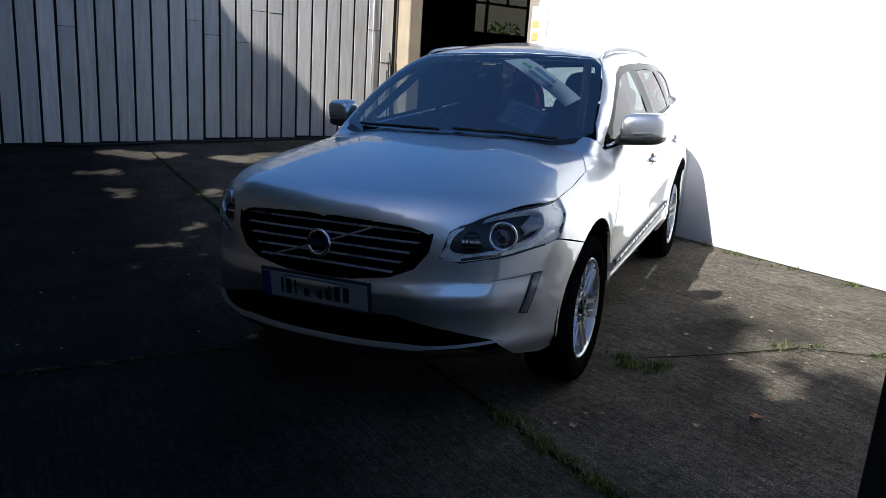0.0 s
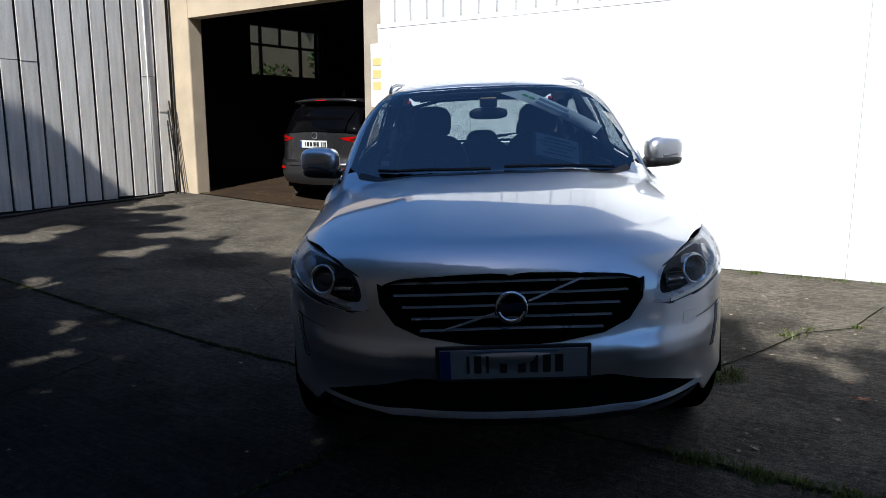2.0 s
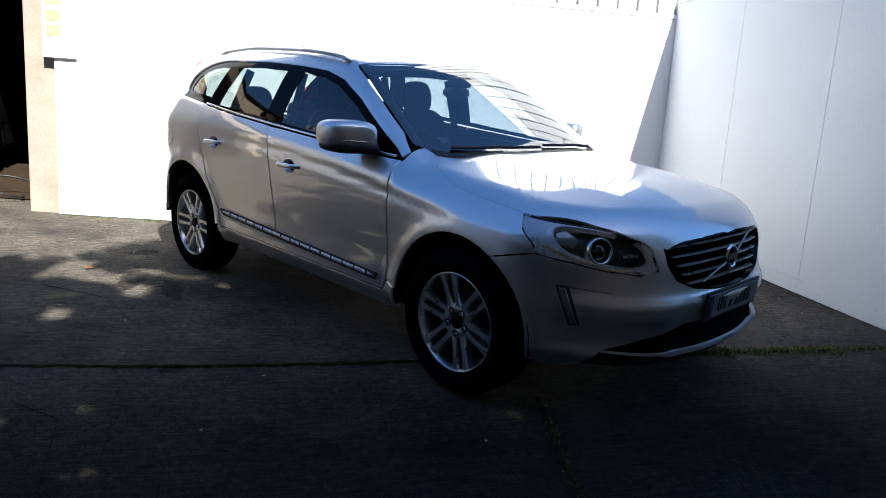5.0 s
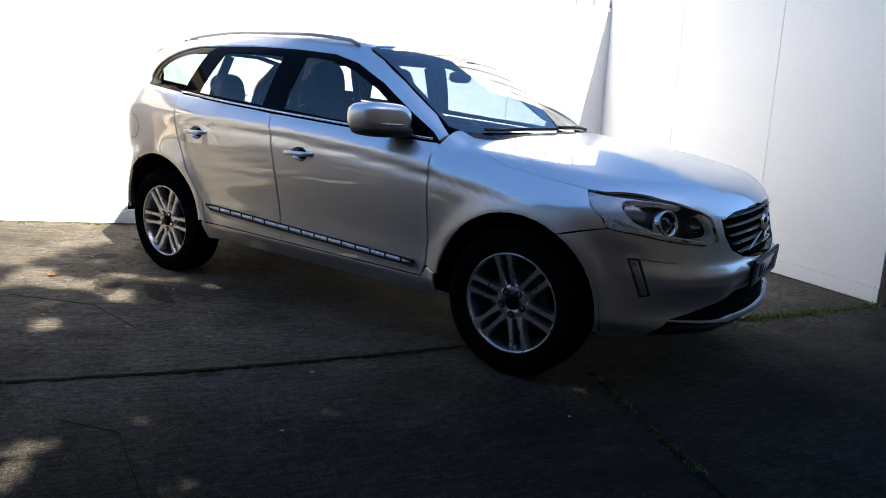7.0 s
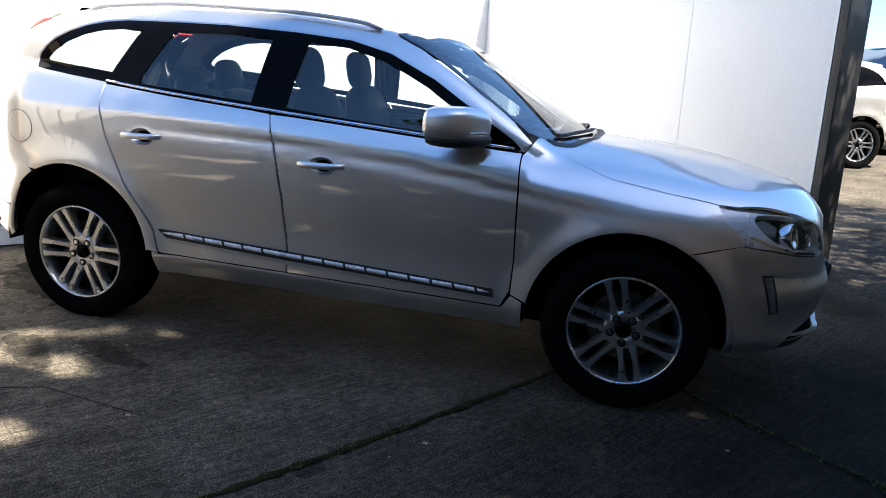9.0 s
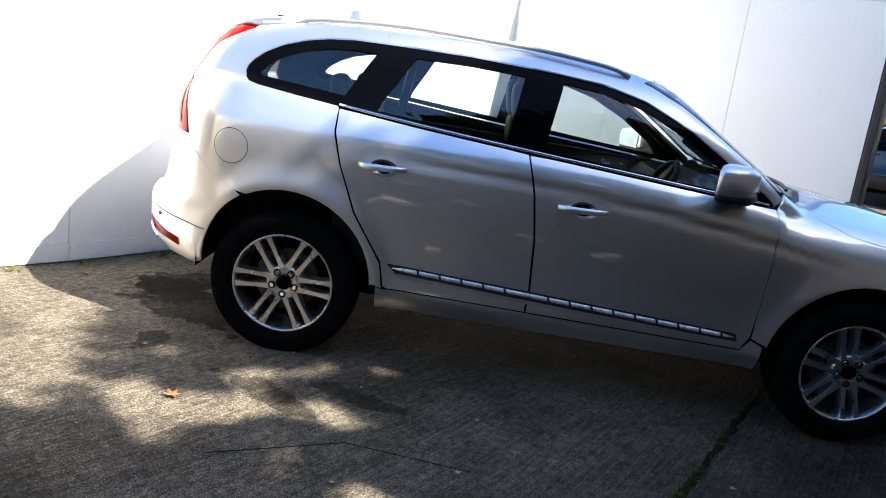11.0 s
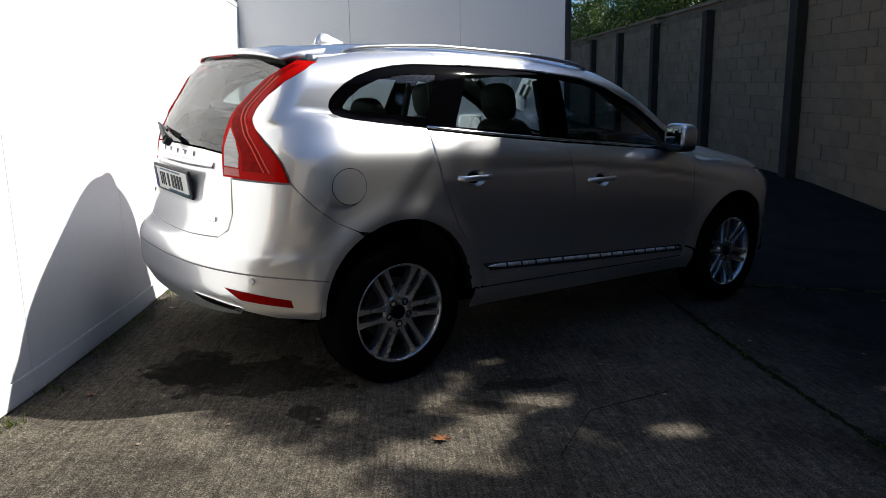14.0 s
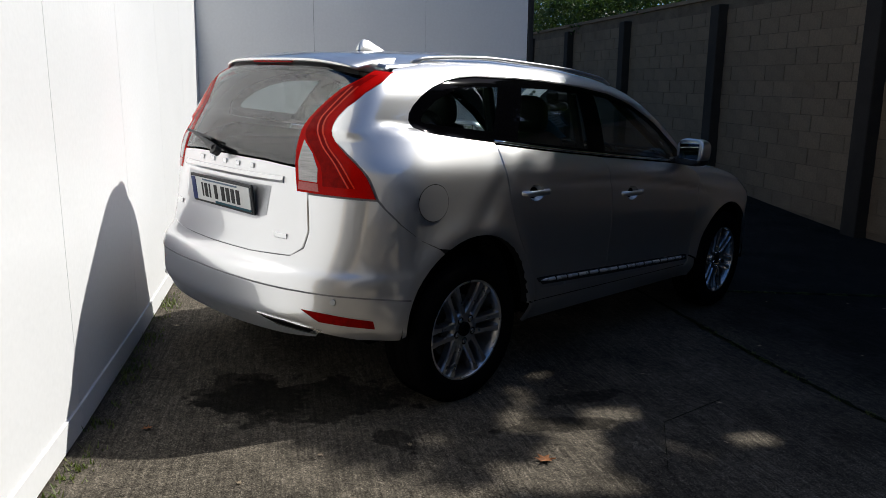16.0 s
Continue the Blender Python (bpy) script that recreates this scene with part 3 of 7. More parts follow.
# ---- the body surface of the parked car: smooth implicit forms, front towards -y ----
def ease(keys, values):
    """A smooth curve (monotone cubic) through keys and values."""
    k, v = np.array(keys, float), np.array(values, float)
    d = np.diff(v) / np.diff(k)
    s = np.zeros(len(k))
    s[0], s[-1] = d[0], d[-1]
    for i in range(1, len(k) - 1):
        s[i] = 0 if d[i - 1] * d[i] <= 0 else 2 * d[i - 1] * d[i] / (d[i - 1] + d[i])

    def at(q):
        q = np.clip(np.asarray(q, float), k[0], k[-1])
        i = np.clip(np.searchsorted(k, q) - 1, 0, len(k) - 2)
        h = k[i + 1] - k[i]
        t = (q - k[i]) / h
        return (2 * t**3 - 3 * t**2 + 1) * v[i] + (t**3 - 2 * t**2 + t) * h * s[i] + (3 * t**2 - 2 * t**3) * v[i + 1] + (t**3 - t**2) * h * s[i + 1]

    return at


def smax(a, b, k):
    h = np.maximum(k - np.abs(a - b), 0) / k
    return np.maximum(a, b) + h * h * k / 4


def smin(a, b, k):
    return -smax(-a, -b, k)


WHEELS = ((-0.82, -1.387), (-0.80, 1.387))          # hub x (right side) and y, front and rear
WHEEL_Z = 0.362
belt = ease([-1.2, -0.85, -0.3, 0.29, 0.8, 1.2, 1.69, 2.1], [1.055, 1.075, 1.105, 1.135, 1.165, 1.195, 1.24, 1.26])
side_w = ease([0.15, 0.25, 0.31, 0.385, 0.47, 0.56, 0.68, 0.80, 0.90, 1.3], [0.78, 0.842, 0.880, 0.912, 0.912, 0.913, 0.924, 0.932, 0.934, 0.926])
shoulder = ease([-2.2, -1.7, -1.2, -0.8, -0.2, 0.5, 1.2, 2.2], [0.80, 0.86, 0.92, 0.97, 1.03, 1.06, 1.07, 1.07])
nose = ease([0.18, 0.26, 0.31, 0.36, 0.44, 0.50, 0.56, 0.60, 0.65, 0.70, 0.80, 0.92, 1.02, 1.15], [2.16, 2.26, 2.33, 2.34, 2.325, 2.333, 2.352, 2.350, 2.318, 2.305, 2.29, 2.255, 2.19, 2.00])
tail = ease([0.18, 0.28, 0.36, 0.46, 0.57, 0.615, 0.66, 0.78, 0.95, 1.10, 1.25], [2.10, 2.19, 2.245, 2.285, 2.285, 2.265, 2.215, 2.18, 2.155, 2.13, 2.06])
hood = np.poly1d(np.polyfit([-2.4, -2.25, -2.1, -1.8, -1.4, -1.0, -0.7], [0.90, 0.955, 1.005, 1.062, 1.110, 1.142, 1.16], 4))


def body_field(x, y, z):
    """Below zero inside the lower body."""
    ax = np.abs(x)
    over = np.log1p(np.exp((z - shoulder(y)) / 0.022)) * 0.022
    w = side_w(z) - 0.55 * over - 0.010 * (y / 2.2) ** 2
    w = w - 0.008 * np.exp(-(((z - shoulder(y) + 0.050) / 0.026) ** 2)) / (1 + np.exp((np.abs(y + 0.1) - 1.15) / 0.10))
    for _, wy in WHEELS:
        d = np.hypot(y - wy, z - WHEEL_Z)
        w = w + 0.022 * np.exp(-(((d - 0.43) / 0.075) ** 2)) * (z > 0.1)
    f, r = np.maximum(0, -1.62 - y), np.maximum(0, y - 1.60)
    recess = 0.026 / (1 + np.exp((ax - 0.43) / 0.024)) / (1 + np.exp((z - 0.605) / 0.018))
    bf, br = nose(z) - 1.62 - recess, tail(z) - 1.60
    n = np.where(y < 0, 2.25, 2.5)
    plan = ((ax / w) ** n + (f / bf) ** n + (r / br) ** n) ** (1 / n) - 1
    mid = 1 / (1 + np.exp(-(y + 0.86) / 0.05))
    bulge = 0.008 * np.exp(-(((ax - 0.40) / 0.13) ** 2)) / (1 + np.exp(-(y + 2.0) / 0.08))
    top_hood = hood(y) - 0.075 * (ax / 0.75) ** 2.4 + bulge
    top = top_hood * (1 - mid) + (belt(y) + 0.012) * mid
    k = np.where(y < -0.9, 0.13, 0.05)
    return smax(plan * 0.92, z - top, k)


roof_z = ease([-0.6, -0.3, 0.0, 0.4, 0.9, 1.4, 1.75, 2.05], [1.52, 1.585, 1.626, 1.650, 1.648, 1.612, 1.565, 1.515])


def cabin_field(x, y, z):
    """Below zero inside the cabin."""
    ax = np.abs(x)
    h = z - belt(y)
    w = (0.872 - 0.30 * h - 0.42 * h * np.abs(h)) * (1 - 0.065 * (np.maximum(0, -0.15 - y) / 0.8) ** 2 - 0.135 * (np.maximum(0, y - 0.75) / 1.0) ** 1.8)
    side = (ax - w) * 0.93
    top = z - (roof_z(y) - 0.075 * (ax / 0.66) ** 2.6)
    screen = (-1.10 + (z - 1.13) * 1.66 + 0.30 * ax**2 - y) / 1.94
    back = (y - (2.145 - (z - 1.10) * 0.63 - 0.26 * ax**2.4)) / 1.17
    f = smax(side, top, 0.11)
    f = smax(f, screen, 0.05)
    f = smax(f, back, 0.07)
    return smax(f, belt(y) - 0.05 - z, 0.02)


def car_field(x, y, z):
    return smin(body_field(x, y, z), cabin_field(x, y, z), 0.02)


def meet(start, way, reach, field=None, steps=34):
    """First points where rays from start along way enter the field."""
    field = field or car_field
    p, d = np.asarray(start, float), np.asarray(way, float)
    d = np.broadcast_to(d, p.shape)
    ts = np.linspace(0, reach, steps)
    lo, hi, done = np.zeros(len(p)), np.full(len(p), float(reach)), np.zeros(len(p), bool)
    for a, b in zip(ts, ts[1:]):
        q = p + d * b
        now = (field(q[:, 0], q[:, 1], q[:, 2]) < 0) & ~done
        lo[now], hi[now] = a, b
        done |= now
    for _ in range(15):
        m = (lo + hi) / 2
        q = p + d * m[:, None]
        ins = field(q[:, 0], q[:, 1], q[:, 2]) < 0
        hi = np.where(ins, m, hi)
        lo = np.where(ins, lo, m)
    return p + d * hi[:, None], done


def slope(p, field=None):
    field = field or car_field
    e = 2e-3
    g = []
    for k in range(3):
        s = np.zeros(3)
        s[k] = e
        a, b = p + s, p - s
        g.append(field(a[:, 0], a[:, 1], a[:, 2]) - field(b[:, 0], b[:, 1], b[:, 2]))
    g = np.stack(g, 1)
    return g / (np.linalg.norm(g, axis=1)[:, None] + 1e-12)

from mathutils.geometry import delaunay_2d_cdt

M_SILVER = material("silver_metallic_paint", (0.78, 0.785, 0.795), (0.75, 0.755, 0.765), rough=0.40, metal=0.95, coat=1.0, scale=2.0, fine=300, rough_spread=0.02)
M_SILVER.node_tree.nodes["Principled BSDF"].inputs["Coat IOR"].default_value = 3.0
M_SILVER.node_tree.nodes["Principled BSDF"].inputs["Coat Roughness"].default_value = 0.005
M_MIRROR = material("mirror_silvering", (0.55, 0.57, 0.58), rough=0.02, metal=1.0, rough_spread=0.01)
M_SILVER_DULL = material("silver_plastic_trim", (0.50, 0.51, 0.53), (0.42, 0.43, 0.45), rough=0.38, metal=0.7, scale=8)
M_CHROME = material("chrome", (0.82, 0.83, 0.84), (0.75, 0.76, 0.77), rough=0.08, metal=1.0, rough_spread=0.04)
M_ALLOY = material("machined_alloy", (0.66, 0.67, 0.68), (0.58, 0.59, 0.61), rough=0.30, metal=0.95, scale=25)
M_BLACK_PLASTIC = material("black_plastic", (0.012, 0.012, 0.013), (0.022, 0.022, 0.023), rough=0.5, scale=30)
M_GLOSS_BLACK = material("gloss_black_trim", (0.0015, 0.0015, 0.002), rough=0.04, rough_spread=0.02, spec=0.06)
M_TYRE = material("tyre_rubber", (0.004, 0.004, 0.004), (0.008, 0.0075, 0.0075), rough=1.0, scale=12, fine=150, bump=0.15, spec=0.0)
M_DARK = material("dark_cavity", (0.004, 0.004, 0.004), rough=0.95, spec=0.04)
M_DISC = material("brake_disc", (0.12, 0.11, 0.10), (0.07, 0.05, 0.04), rough=0.5, metal=0.8)
M_LEATHER = material("charcoal_leather", (0.009, 0.0095, 0.0105), (0.015, 0.015, 0.016), rough=0.55, scale=8, fine=200, bump=0.1, spec=0.2)
M_LINING = material("grey_headlining", (0.06, 0.06, 0.058), rough=0.9)
M_RED_LAMP = material("red_lamp_plastic", (0.56, 0.005, 0.003), (0.38, 0.003, 0.002), rough=0.12, rough_spread=0.03, spec=0.06, scale=5, spread=0.8)
M_DARK_RED = material("dark_red_reflector", (0.30, 0.003, 0.002), (0.18, 0.002, 0.0015), spec=0.05, rough=0.15, scale=40)
M_GUIDE = material("bright_red_guide", (0.85, 0.035, 0.012), rough=0.15, spec=0.3)
M_ROSE = material("rose_lamp_plastic", (0.52, 0.14, 0.13), (0.42, 0.09, 0.085), rough=0.12, spec=0.4, scale=8)
M_CLEAR_LAMP = material("ribbed_clear_lamp", (0.45, 0.44, 0.43), (0.25, 0.24, 0.24), rough=0.12, metal=0.5, scale=10, stretch=(1, 1, 14))
M_WHITE_PLATE = material("white_number_plate", (0.66, 0.67, 0.66), (0.60, 0.61, 0.60), rough=0.35, scale=6)
M_SLAT = material("satin_grille_trim", (0.58, 0.59, 0.61), rough=0.3, metal=0.6)
# darker copy of the white plate, with the front's shade in its colour
M_SHADED_PLATE = material("dusty_number_plate", (0.24, 0.25, 0.245), (0.19, 0.20, 0.195), rough=0.5, scale=6)
M_PLATE_BLUE = material("blue_plate_band", (0.012, 0.03, 0.14), rough=0.4)
M_BADGE = material("dark_badge_band", (0.008, 0.012, 0.03), rough=0.3)
M_BAR = material("black_plate_bars", (0.012, 0.012, 0.012), rough=0.5)
M_PAPER = material("white_printed_sheet", (0.72, 0.75, 0.76), (0.62, 0.66, 0.68), rough=0.6, scale=6)
def let_through(m, share):
    """Adds light passing through a thin sheet."""
    t, n = m.node_tree, m.node_tree.nodes
    p = n["Principled BSDF"]
    tl, mx = n.new("ShaderNodeBsdfTranslucent"), n.new("ShaderNodeMixShader")
    t.links.new(p.inputs["Base Color"].links[0].from_socket, tl.inputs[0])
    mx.inputs[0].default_value = share
    t.links.new(p.outputs[0], mx.inputs[1])
    t.links.new(tl.outputs[0], mx.inputs[2])
    t.links.new(mx.outputs[0], n["Material Output"].inputs[0])


let_through(M_PAPER, 0.5)
M_TEAL = material("teal_sheet_border", (0.05, 0.16, 0.20), rough=0.5)
let_through(M_TEAL, 0.5)
M_GREEN = material("green_print", (0.05, 0.26, 0.06), rough=0.5)
M_GREY_PRINT = material("blue_grey_print", (0.10, 0.15, 0.22), rough=0.5)
M_SIDE_GLASS = glass_material("side_window_glass", (0.60, 0.67, 0.68), 0.0, 1.9)
M_REAR_GLASS = glass_material("rear_window_glass", (0.56, 0.63, 0.60), 0.0, 2.1)
M_SCREEN = glass_material("windscreen_glass", (0.50, 0.58, 0.64), 0.0, 3.0)
M_BEZEL = material("pale_lamp_bezel", (0.80, 0.81, 0.83), (0.70, 0.71, 0.73), rough=0.28, metal=0.35, scale=12)
M_LENS = material("projector_glass", (0.01, 0.012, 0.02), rough=0.03, rough_spread=0.01, spec=0.9)
M_LAMP_GLASS = glass_material("headlamp_lens", (0.93, 0.94, 0.95), 0.0, 1.4)


def inside(poly, pts):
    """Which of pts lie in the polygon."""
    x, y = pts[:, 0], pts[:, 1]
    res = np.zeros(len(pts), bool)
    for (x0, y0), (x1, y1) in zip(poly, np.roll(poly, -1, axis=0)):
        c = ((y0 > y) != (y1 > y)) & (x < (x1 - x0) * (y - y0) / ((y1 - y0) if y1 != y0 else 1e-9) + x0)
        res ^= c
    return res


def area(poly):
    return 0.5 * float(np.sum(poly[:, 0] * np.roll(poly[:, 1], -1) - np.roll(poly[:, 0], -1) * poly[:, 1]))


def dense(poly, step, curved):
    """Points along a closed outline; curved: a rounded run through the corners."""
    p = np.array(poly, float)
    out = []
    n = len(p)
    for i in range(n):
        a, b, c, d = p[i - 1], p[i], p[(i + 1) % n], p[(i + 2) % n]
        m = max(1, int(math.ceil(np.linalg.norm(c - b) / step)))
        for k in range(m):
            t = k / m
            if curved:
                q = 0.5 * (2 * b + (c - a) * t + (2 * a - 5 * b + 4 * c - d) * t * t + (3 * b - a - 3 * c + d) * t**3)
            else:
                q = b + (c - b) * t
            out.append(q)
    return np.array(out)


def shrink(p, gap):
    if not gap:
        return p
    s = 1 if area(p) > 0 else -1
    t = np.roll(p, -1, axis=0) - np.roll(p, 1, axis=0)
    t /= np.linalg.norm(t, axis=1)[:, None] + 1e-12
    return p + s * gap * np.stack([-t[:, 1], t[:, 0]], 1)


FRONT_AXIS, REAR_AXIS = -1.35, 1.20


def launch(kind, p):
    """Ray starts and directions for a 2D outline on the car."""
    a, b = p[:, 0], p[:, 1]
    o = np.zeros_like(a)
    if kind == "side":
        return np.stack([o - 1.6, a, b], 1), np.array([1.0, 0, 0]), 1.6
    if kind == "top":
        return np.stack([a, b, o + 2.3], 1), np.array([0, 0, -1.0]), 1.9
    if kind == "front":
        return np.stack([a, o - 3.0, b], 1), np.array([0, 1.0, 0]), 2.6
    if kind == "rear":
        return np.stack([a, o + 3.0, b], 1), np.array([0, -1.0, 0]), 2.4
    if kind == "cant":
        d = np.stack([np.sin(a), o, -np.cos(a)], 1)
        return np.stack([-np.sin(a) * 1.6, b, 0.45 + np.cos(a) * 1.6], 1), d, 1.6
    s, axis = (-1, FRONT_AXIS) if kind == "nose" else (1, REAR_AXIS)
    d = np.stack([-np.sin(a), -s * np.cos(a), o], 1)
    return np.stack([np.sin(a) * 1.6, axis + s * np.cos(a) * 1.6, b], 1), d, 1.6


def flat(kind, pts):
    """3D points near the surface as outline coordinates."""
    p = np.array(pts, float)
    x, y, z = p.T
    if kind == "cant":
        return np.stack([np.arctan2(-x, z - 0.45), y], 1)
    s, axis = (-1, FRONT_AXIS) if kind == "nose" else (1, REAR_AXIS)
    return np.stack([np.arctan2(x, s * (y - axis)), z], 1)


def sheet(name, kind, outline, mat, parent, label="", holes=(), gap=0.0016, offset=0.0, depth=0.015, step=0.03, curved=False, flip=False, field=None, hole_curved=False):
    """A panel of the car's skin: an outline laid on the body surface, with folded edges. flip: the twin on the other side."""
    fine = step * 0.6
    edge = shrink(dense(outline, fine, curved), gap)
    rings = [edge] + [shrink(dense(h, fine, hole_curved), -gap) for h in holes]
    lo, hi = edge.min(0), edge.max(0)
    gx, gy = np.meshgrid(np.arange(lo[0], hi[0], step), np.arange(lo[1], hi[1], step))
    gx = gx + (np.arange(gx.shape[0]) % 2)[:, None] * step * 0.5
    g = np.stack([gx.ravel(), gy.ravel()], 1)
    keep = inside(edge, g)
    for h in rings[1:]:
        keep &= ~inside(h, g)
    g = g[keep]
    allb = np.concatenate(rings)
    if len(g):
        d2 = np.sum(g**2, 1)[:, None] + np.sum(allb**2, 1)[None] - 2 * g @ allb.T
        g = g[d2.min(1) > (fine * 0.55) ** 2]
    pts = np.concatenate([allb, g]) if len(g) else allb
    cons, base = [], 0
    for r in rings:
        n = len(r)
        cons += [(base + i, base + (i + 1) % n) for i in range(n)]
        base += n
    res = delaunay_2d_cdt([Vector(p) for p in pts.tolist()], cons, [], 0, 1e-6)
    v2 = np.array([tuple(v) for v in res[0]])
    tri = np.array([f for f in res[2] if len(f) == 3])
    cen = v2[tri].mean(1)
    ok = inside(edge, cen)
    for h in rings[1:]:
        ok &= ~inside(h, cen)
    tri = tri[ok]
    st, dr, reach = launch(kind, v2)
    p3, _ = meet(st, dr, reach, field)
    nrm = slope(p3, field)
    p3 = p3 + nrm * offset
    # orient by the normals
    fn = np.cross(p3[tri[:, 1]] - p3[tri[:, 0]], p3[tri[:, 2]] - p3[tri[:, 0]])
    bad = np.sum(fn * nrm[tri[:, 0]], 1) < 0
    tri[bad] = tri[bad][:, ::-1]
    count = {}
    for t in tri.tolist():
        for i in range(3):
            e = (t[i], t[(i + 1) % 3])
            count[e] = True
    rim = [e for e in count if (e[1], e[0]) not in count]
    verts, norms, faces = p3.tolist(), nrm.tolist(), tri.tolist()
    if depth:
        under = {}
        for e in rim:
            for i in e:
                if i not in under:
                    under[i] = len(verts)
                    verts.append((p3[i] - nrm[i] * depth).tolist())
                    norms.append(nrm[i].tolist())
        faces += [(b, a, under[a], under[b]) for a, b in rim]
    if flip:
        verts = [(-x, y, z) for x, y, z in verts]
        norms = [(-x, y, z) for x, y, z in norms]
        faces = [tuple(f[::-1]) for f in faces]
    me = bpy.data.meshes.new(name)
    me.from_pydata(verts, [], [tuple(f) for f in faces])
    me.polygons.foreach_set("use_smooth", [True] * len(me.polygons))
    me.normals_split_custom_set_from_vertices(norms)
    me.materials.append(mat)
    ob = new(name, me)
    ob.parent = parent
    if label:
        ob["label"] = label
    return ob


def both(name, kind, outline, mat, parent, label="", **kw):
    return [sheet(name, kind, outline, mat, parent, label, flip=f, **kw) for f in (False, True)]


def arc_points(cy, cz, r, a0, a1, n=14):
    return [(cy + r * math.cos(radians(a0 + (a1 - a0) * k / n)), cz + r * math.sin(radians(a0 + (a1 - a0) * k / n))) for k in range(n + 1)]


def belt_run(y0, y1, n=10, drop=0.0):
    ys = np.linspace(y0, y1, n + 1)
    return [(float(y), float(belt(y)) - drop) for y in ys]


def flowing(pts, n=4):
    """A smooth run through places in space."""
    p = [Vector(q) for q in pts]
    out = []
    for i in range(len(p) - 1):
        a, b, c, d = p[max(i - 1, 0)], p[i], p[i + 1], p[min(i + 2, len(p) - 1)]
        for k in range(n):
            t = k / n
            out.append(tuple(0.5 * (2 * b + (c - a) * t + (2 * a - 5 * b + 4 * c - d) * t * t + (3 * b - a - 3 * c + d) * t**3)))
    return out + [tuple(p[-1])]


def skin(kind, pts):
    """3D places of outline points on the body."""
    st, dr, reach = launch(kind, np.array(pts, float))
    return meet(st, dr, reach)[0]


def wheel(parent, x, y, side):
    """Tyre, double-spoke alloy rim, disc and nuts; side: -1 looks to -x."""
    m = Matrix.Translation((x, y, WHEEL_Z)) @ Euler((0, radians(90 * side), 0)).to_matrix().to_4x4()
    root = part("wheel", tyre_mesh(m), M_TYRE, parent, "black tyre on an alloy rim", smooth=True)
    bm = bmesh.new()
    lathe(bm, [(0.248, 0.098), (0.243, 0.105), (0.236, 0.099), (0.231, 0.06), (0.214, -0.02), (0.214, -0.09), (0.240, -0.10)], 48, m)
    part("rim", bm, M_ALLOY, root, "bright alloy rim", smooth=True)
    bm = bmesh.new()
    for k in range(6):
        for off in (-1, 1):
            a = radians(60 * k + (15 if y < 0 else 30))
            # the two bars of a pair run side by side from the hub disc and flare into the rim
            rows = []
            for t in np.linspace(0, 1, 9):
                r = 0.072 + (0.238 - 0.072) * t
                sp = (0.026 + 0.008 * t) * off
                w = 0.0135 + 0.009 * max(0.0, (t - 0.6) / 0.4) ** 2 + 0.006 * max(0.0, 0.3 - t) / 0.3
                h = 0.086 + 0.010 * t - 0.006 * (1 - t) ** 2
                u = Vector((math.cos(a), math.sin(a), 0))
                v = Vector((-math.sin(a), math.cos(a), 0))
                c = u * r + v * sp
                rows.append([c - v * w + Vector((0, 0, h - 0.012)), c - v * w * 0.72 + Vector((0, 0, h)), c + v * w * 0.72 + Vector((0, 0, h)), c + v * w + Vector((0, 0, h - 0.012)), c + v * w * 1.15 + Vector((0, 0, h - 0.045)), c - v * w * 1.15 + Vector((0, 0, h - 0.045))])
            vs = [[bm.verts.new(m @ q) for q in row] for row in rows]
            for p, q in zip(vs, vs[1:]):
                for i in range(6):
                    bm.faces.new((p[i], p[(i + 1) % 6], q[(i + 1) % 6], q[i]))
            bm.faces.new(vs[0]), bm.faces.new(vs[-1])
    part("spokes", bm, M_ALLOY, root, "paired silver spokes")
    bm = bmesh.new()
    lathe(bm, [(0.0, 0.072), (0.036, 0.072), (0.040, 0.076), (0.078, 0.080), (0.088, 0.072), (0.090, 0.02)], 36, m)
    part("hub", bm, M_ALLOY, root, smooth=True)
    bm = bmesh.new()
    lathe(bm, [(0.0, 0.088), (0.029, 0.087), (0.035, 0.083), (0.035, 0.07)], 24, m)
    part("hub_cap", bm, M_GLOSS_BLACK, root, "dark hub cap", smooth=True)
    for k in range(5):
        a = radians(72 * k + 180)
        bm = bmesh.new()
        lathe(bm, [(0.0, 0.087), (0.010, 0.087), (0.012, 0.083), (0.012, 0.06)], 6, m @ Matrix.Translation((0.058 * math.cos(a), 0.058 * math.sin(a), 0)))
        part("wheel_nut", bm, M_CHROME, root)
        bm = bmesh.new()
        lathe(bm, [(0.0122, 0.0808), (0.0185, 0.0815)], 14, m @ Matrix.Translation((0.058 * math.cos(a), 0.058 * math.sin(a), 0)))
        part("nut_seat", bm, M_DARK, root)
    bm = bmesh.new()
    lathe(bm, [(0.07, 0.012), (0.158, 0.012), (0.158, -0.012), (0.07, -0.012)], 40, m)
    part("brake_disc", bm, M_DISC, root)
    bm = bmesh.new()
    lathe(bm, [(0.0, -0.06), (0.222, -0.06)], 32, m)
    part("backing_plate", bm, M_DARK, root)
    return root


def tyre_mesh(m):
    bm = bmesh.new()
    prof = [(0.245, 0.098), (0.257, 0.112), (0.285, 0.119), (0.315, 0.117), (0.340, 0.108), (0.354, 0.094), (0.360, 0.080)]
    for h in (0.058, 0.030, -0.030, -0.058):
        s = 1 if h > 0 else -1
        prof += [(0.362, h + 0.008), (0.355, h + 0.005), (0.355, h - 0.005), (0.362, h - 0.008)]
    prof += [(0.360, -0.080), (0.354, -0.094), (0.340, -0.108), (0.285, -0.119), (0.240, -0.1)]
    lathe(bm, prof, 64, m)
    return bm


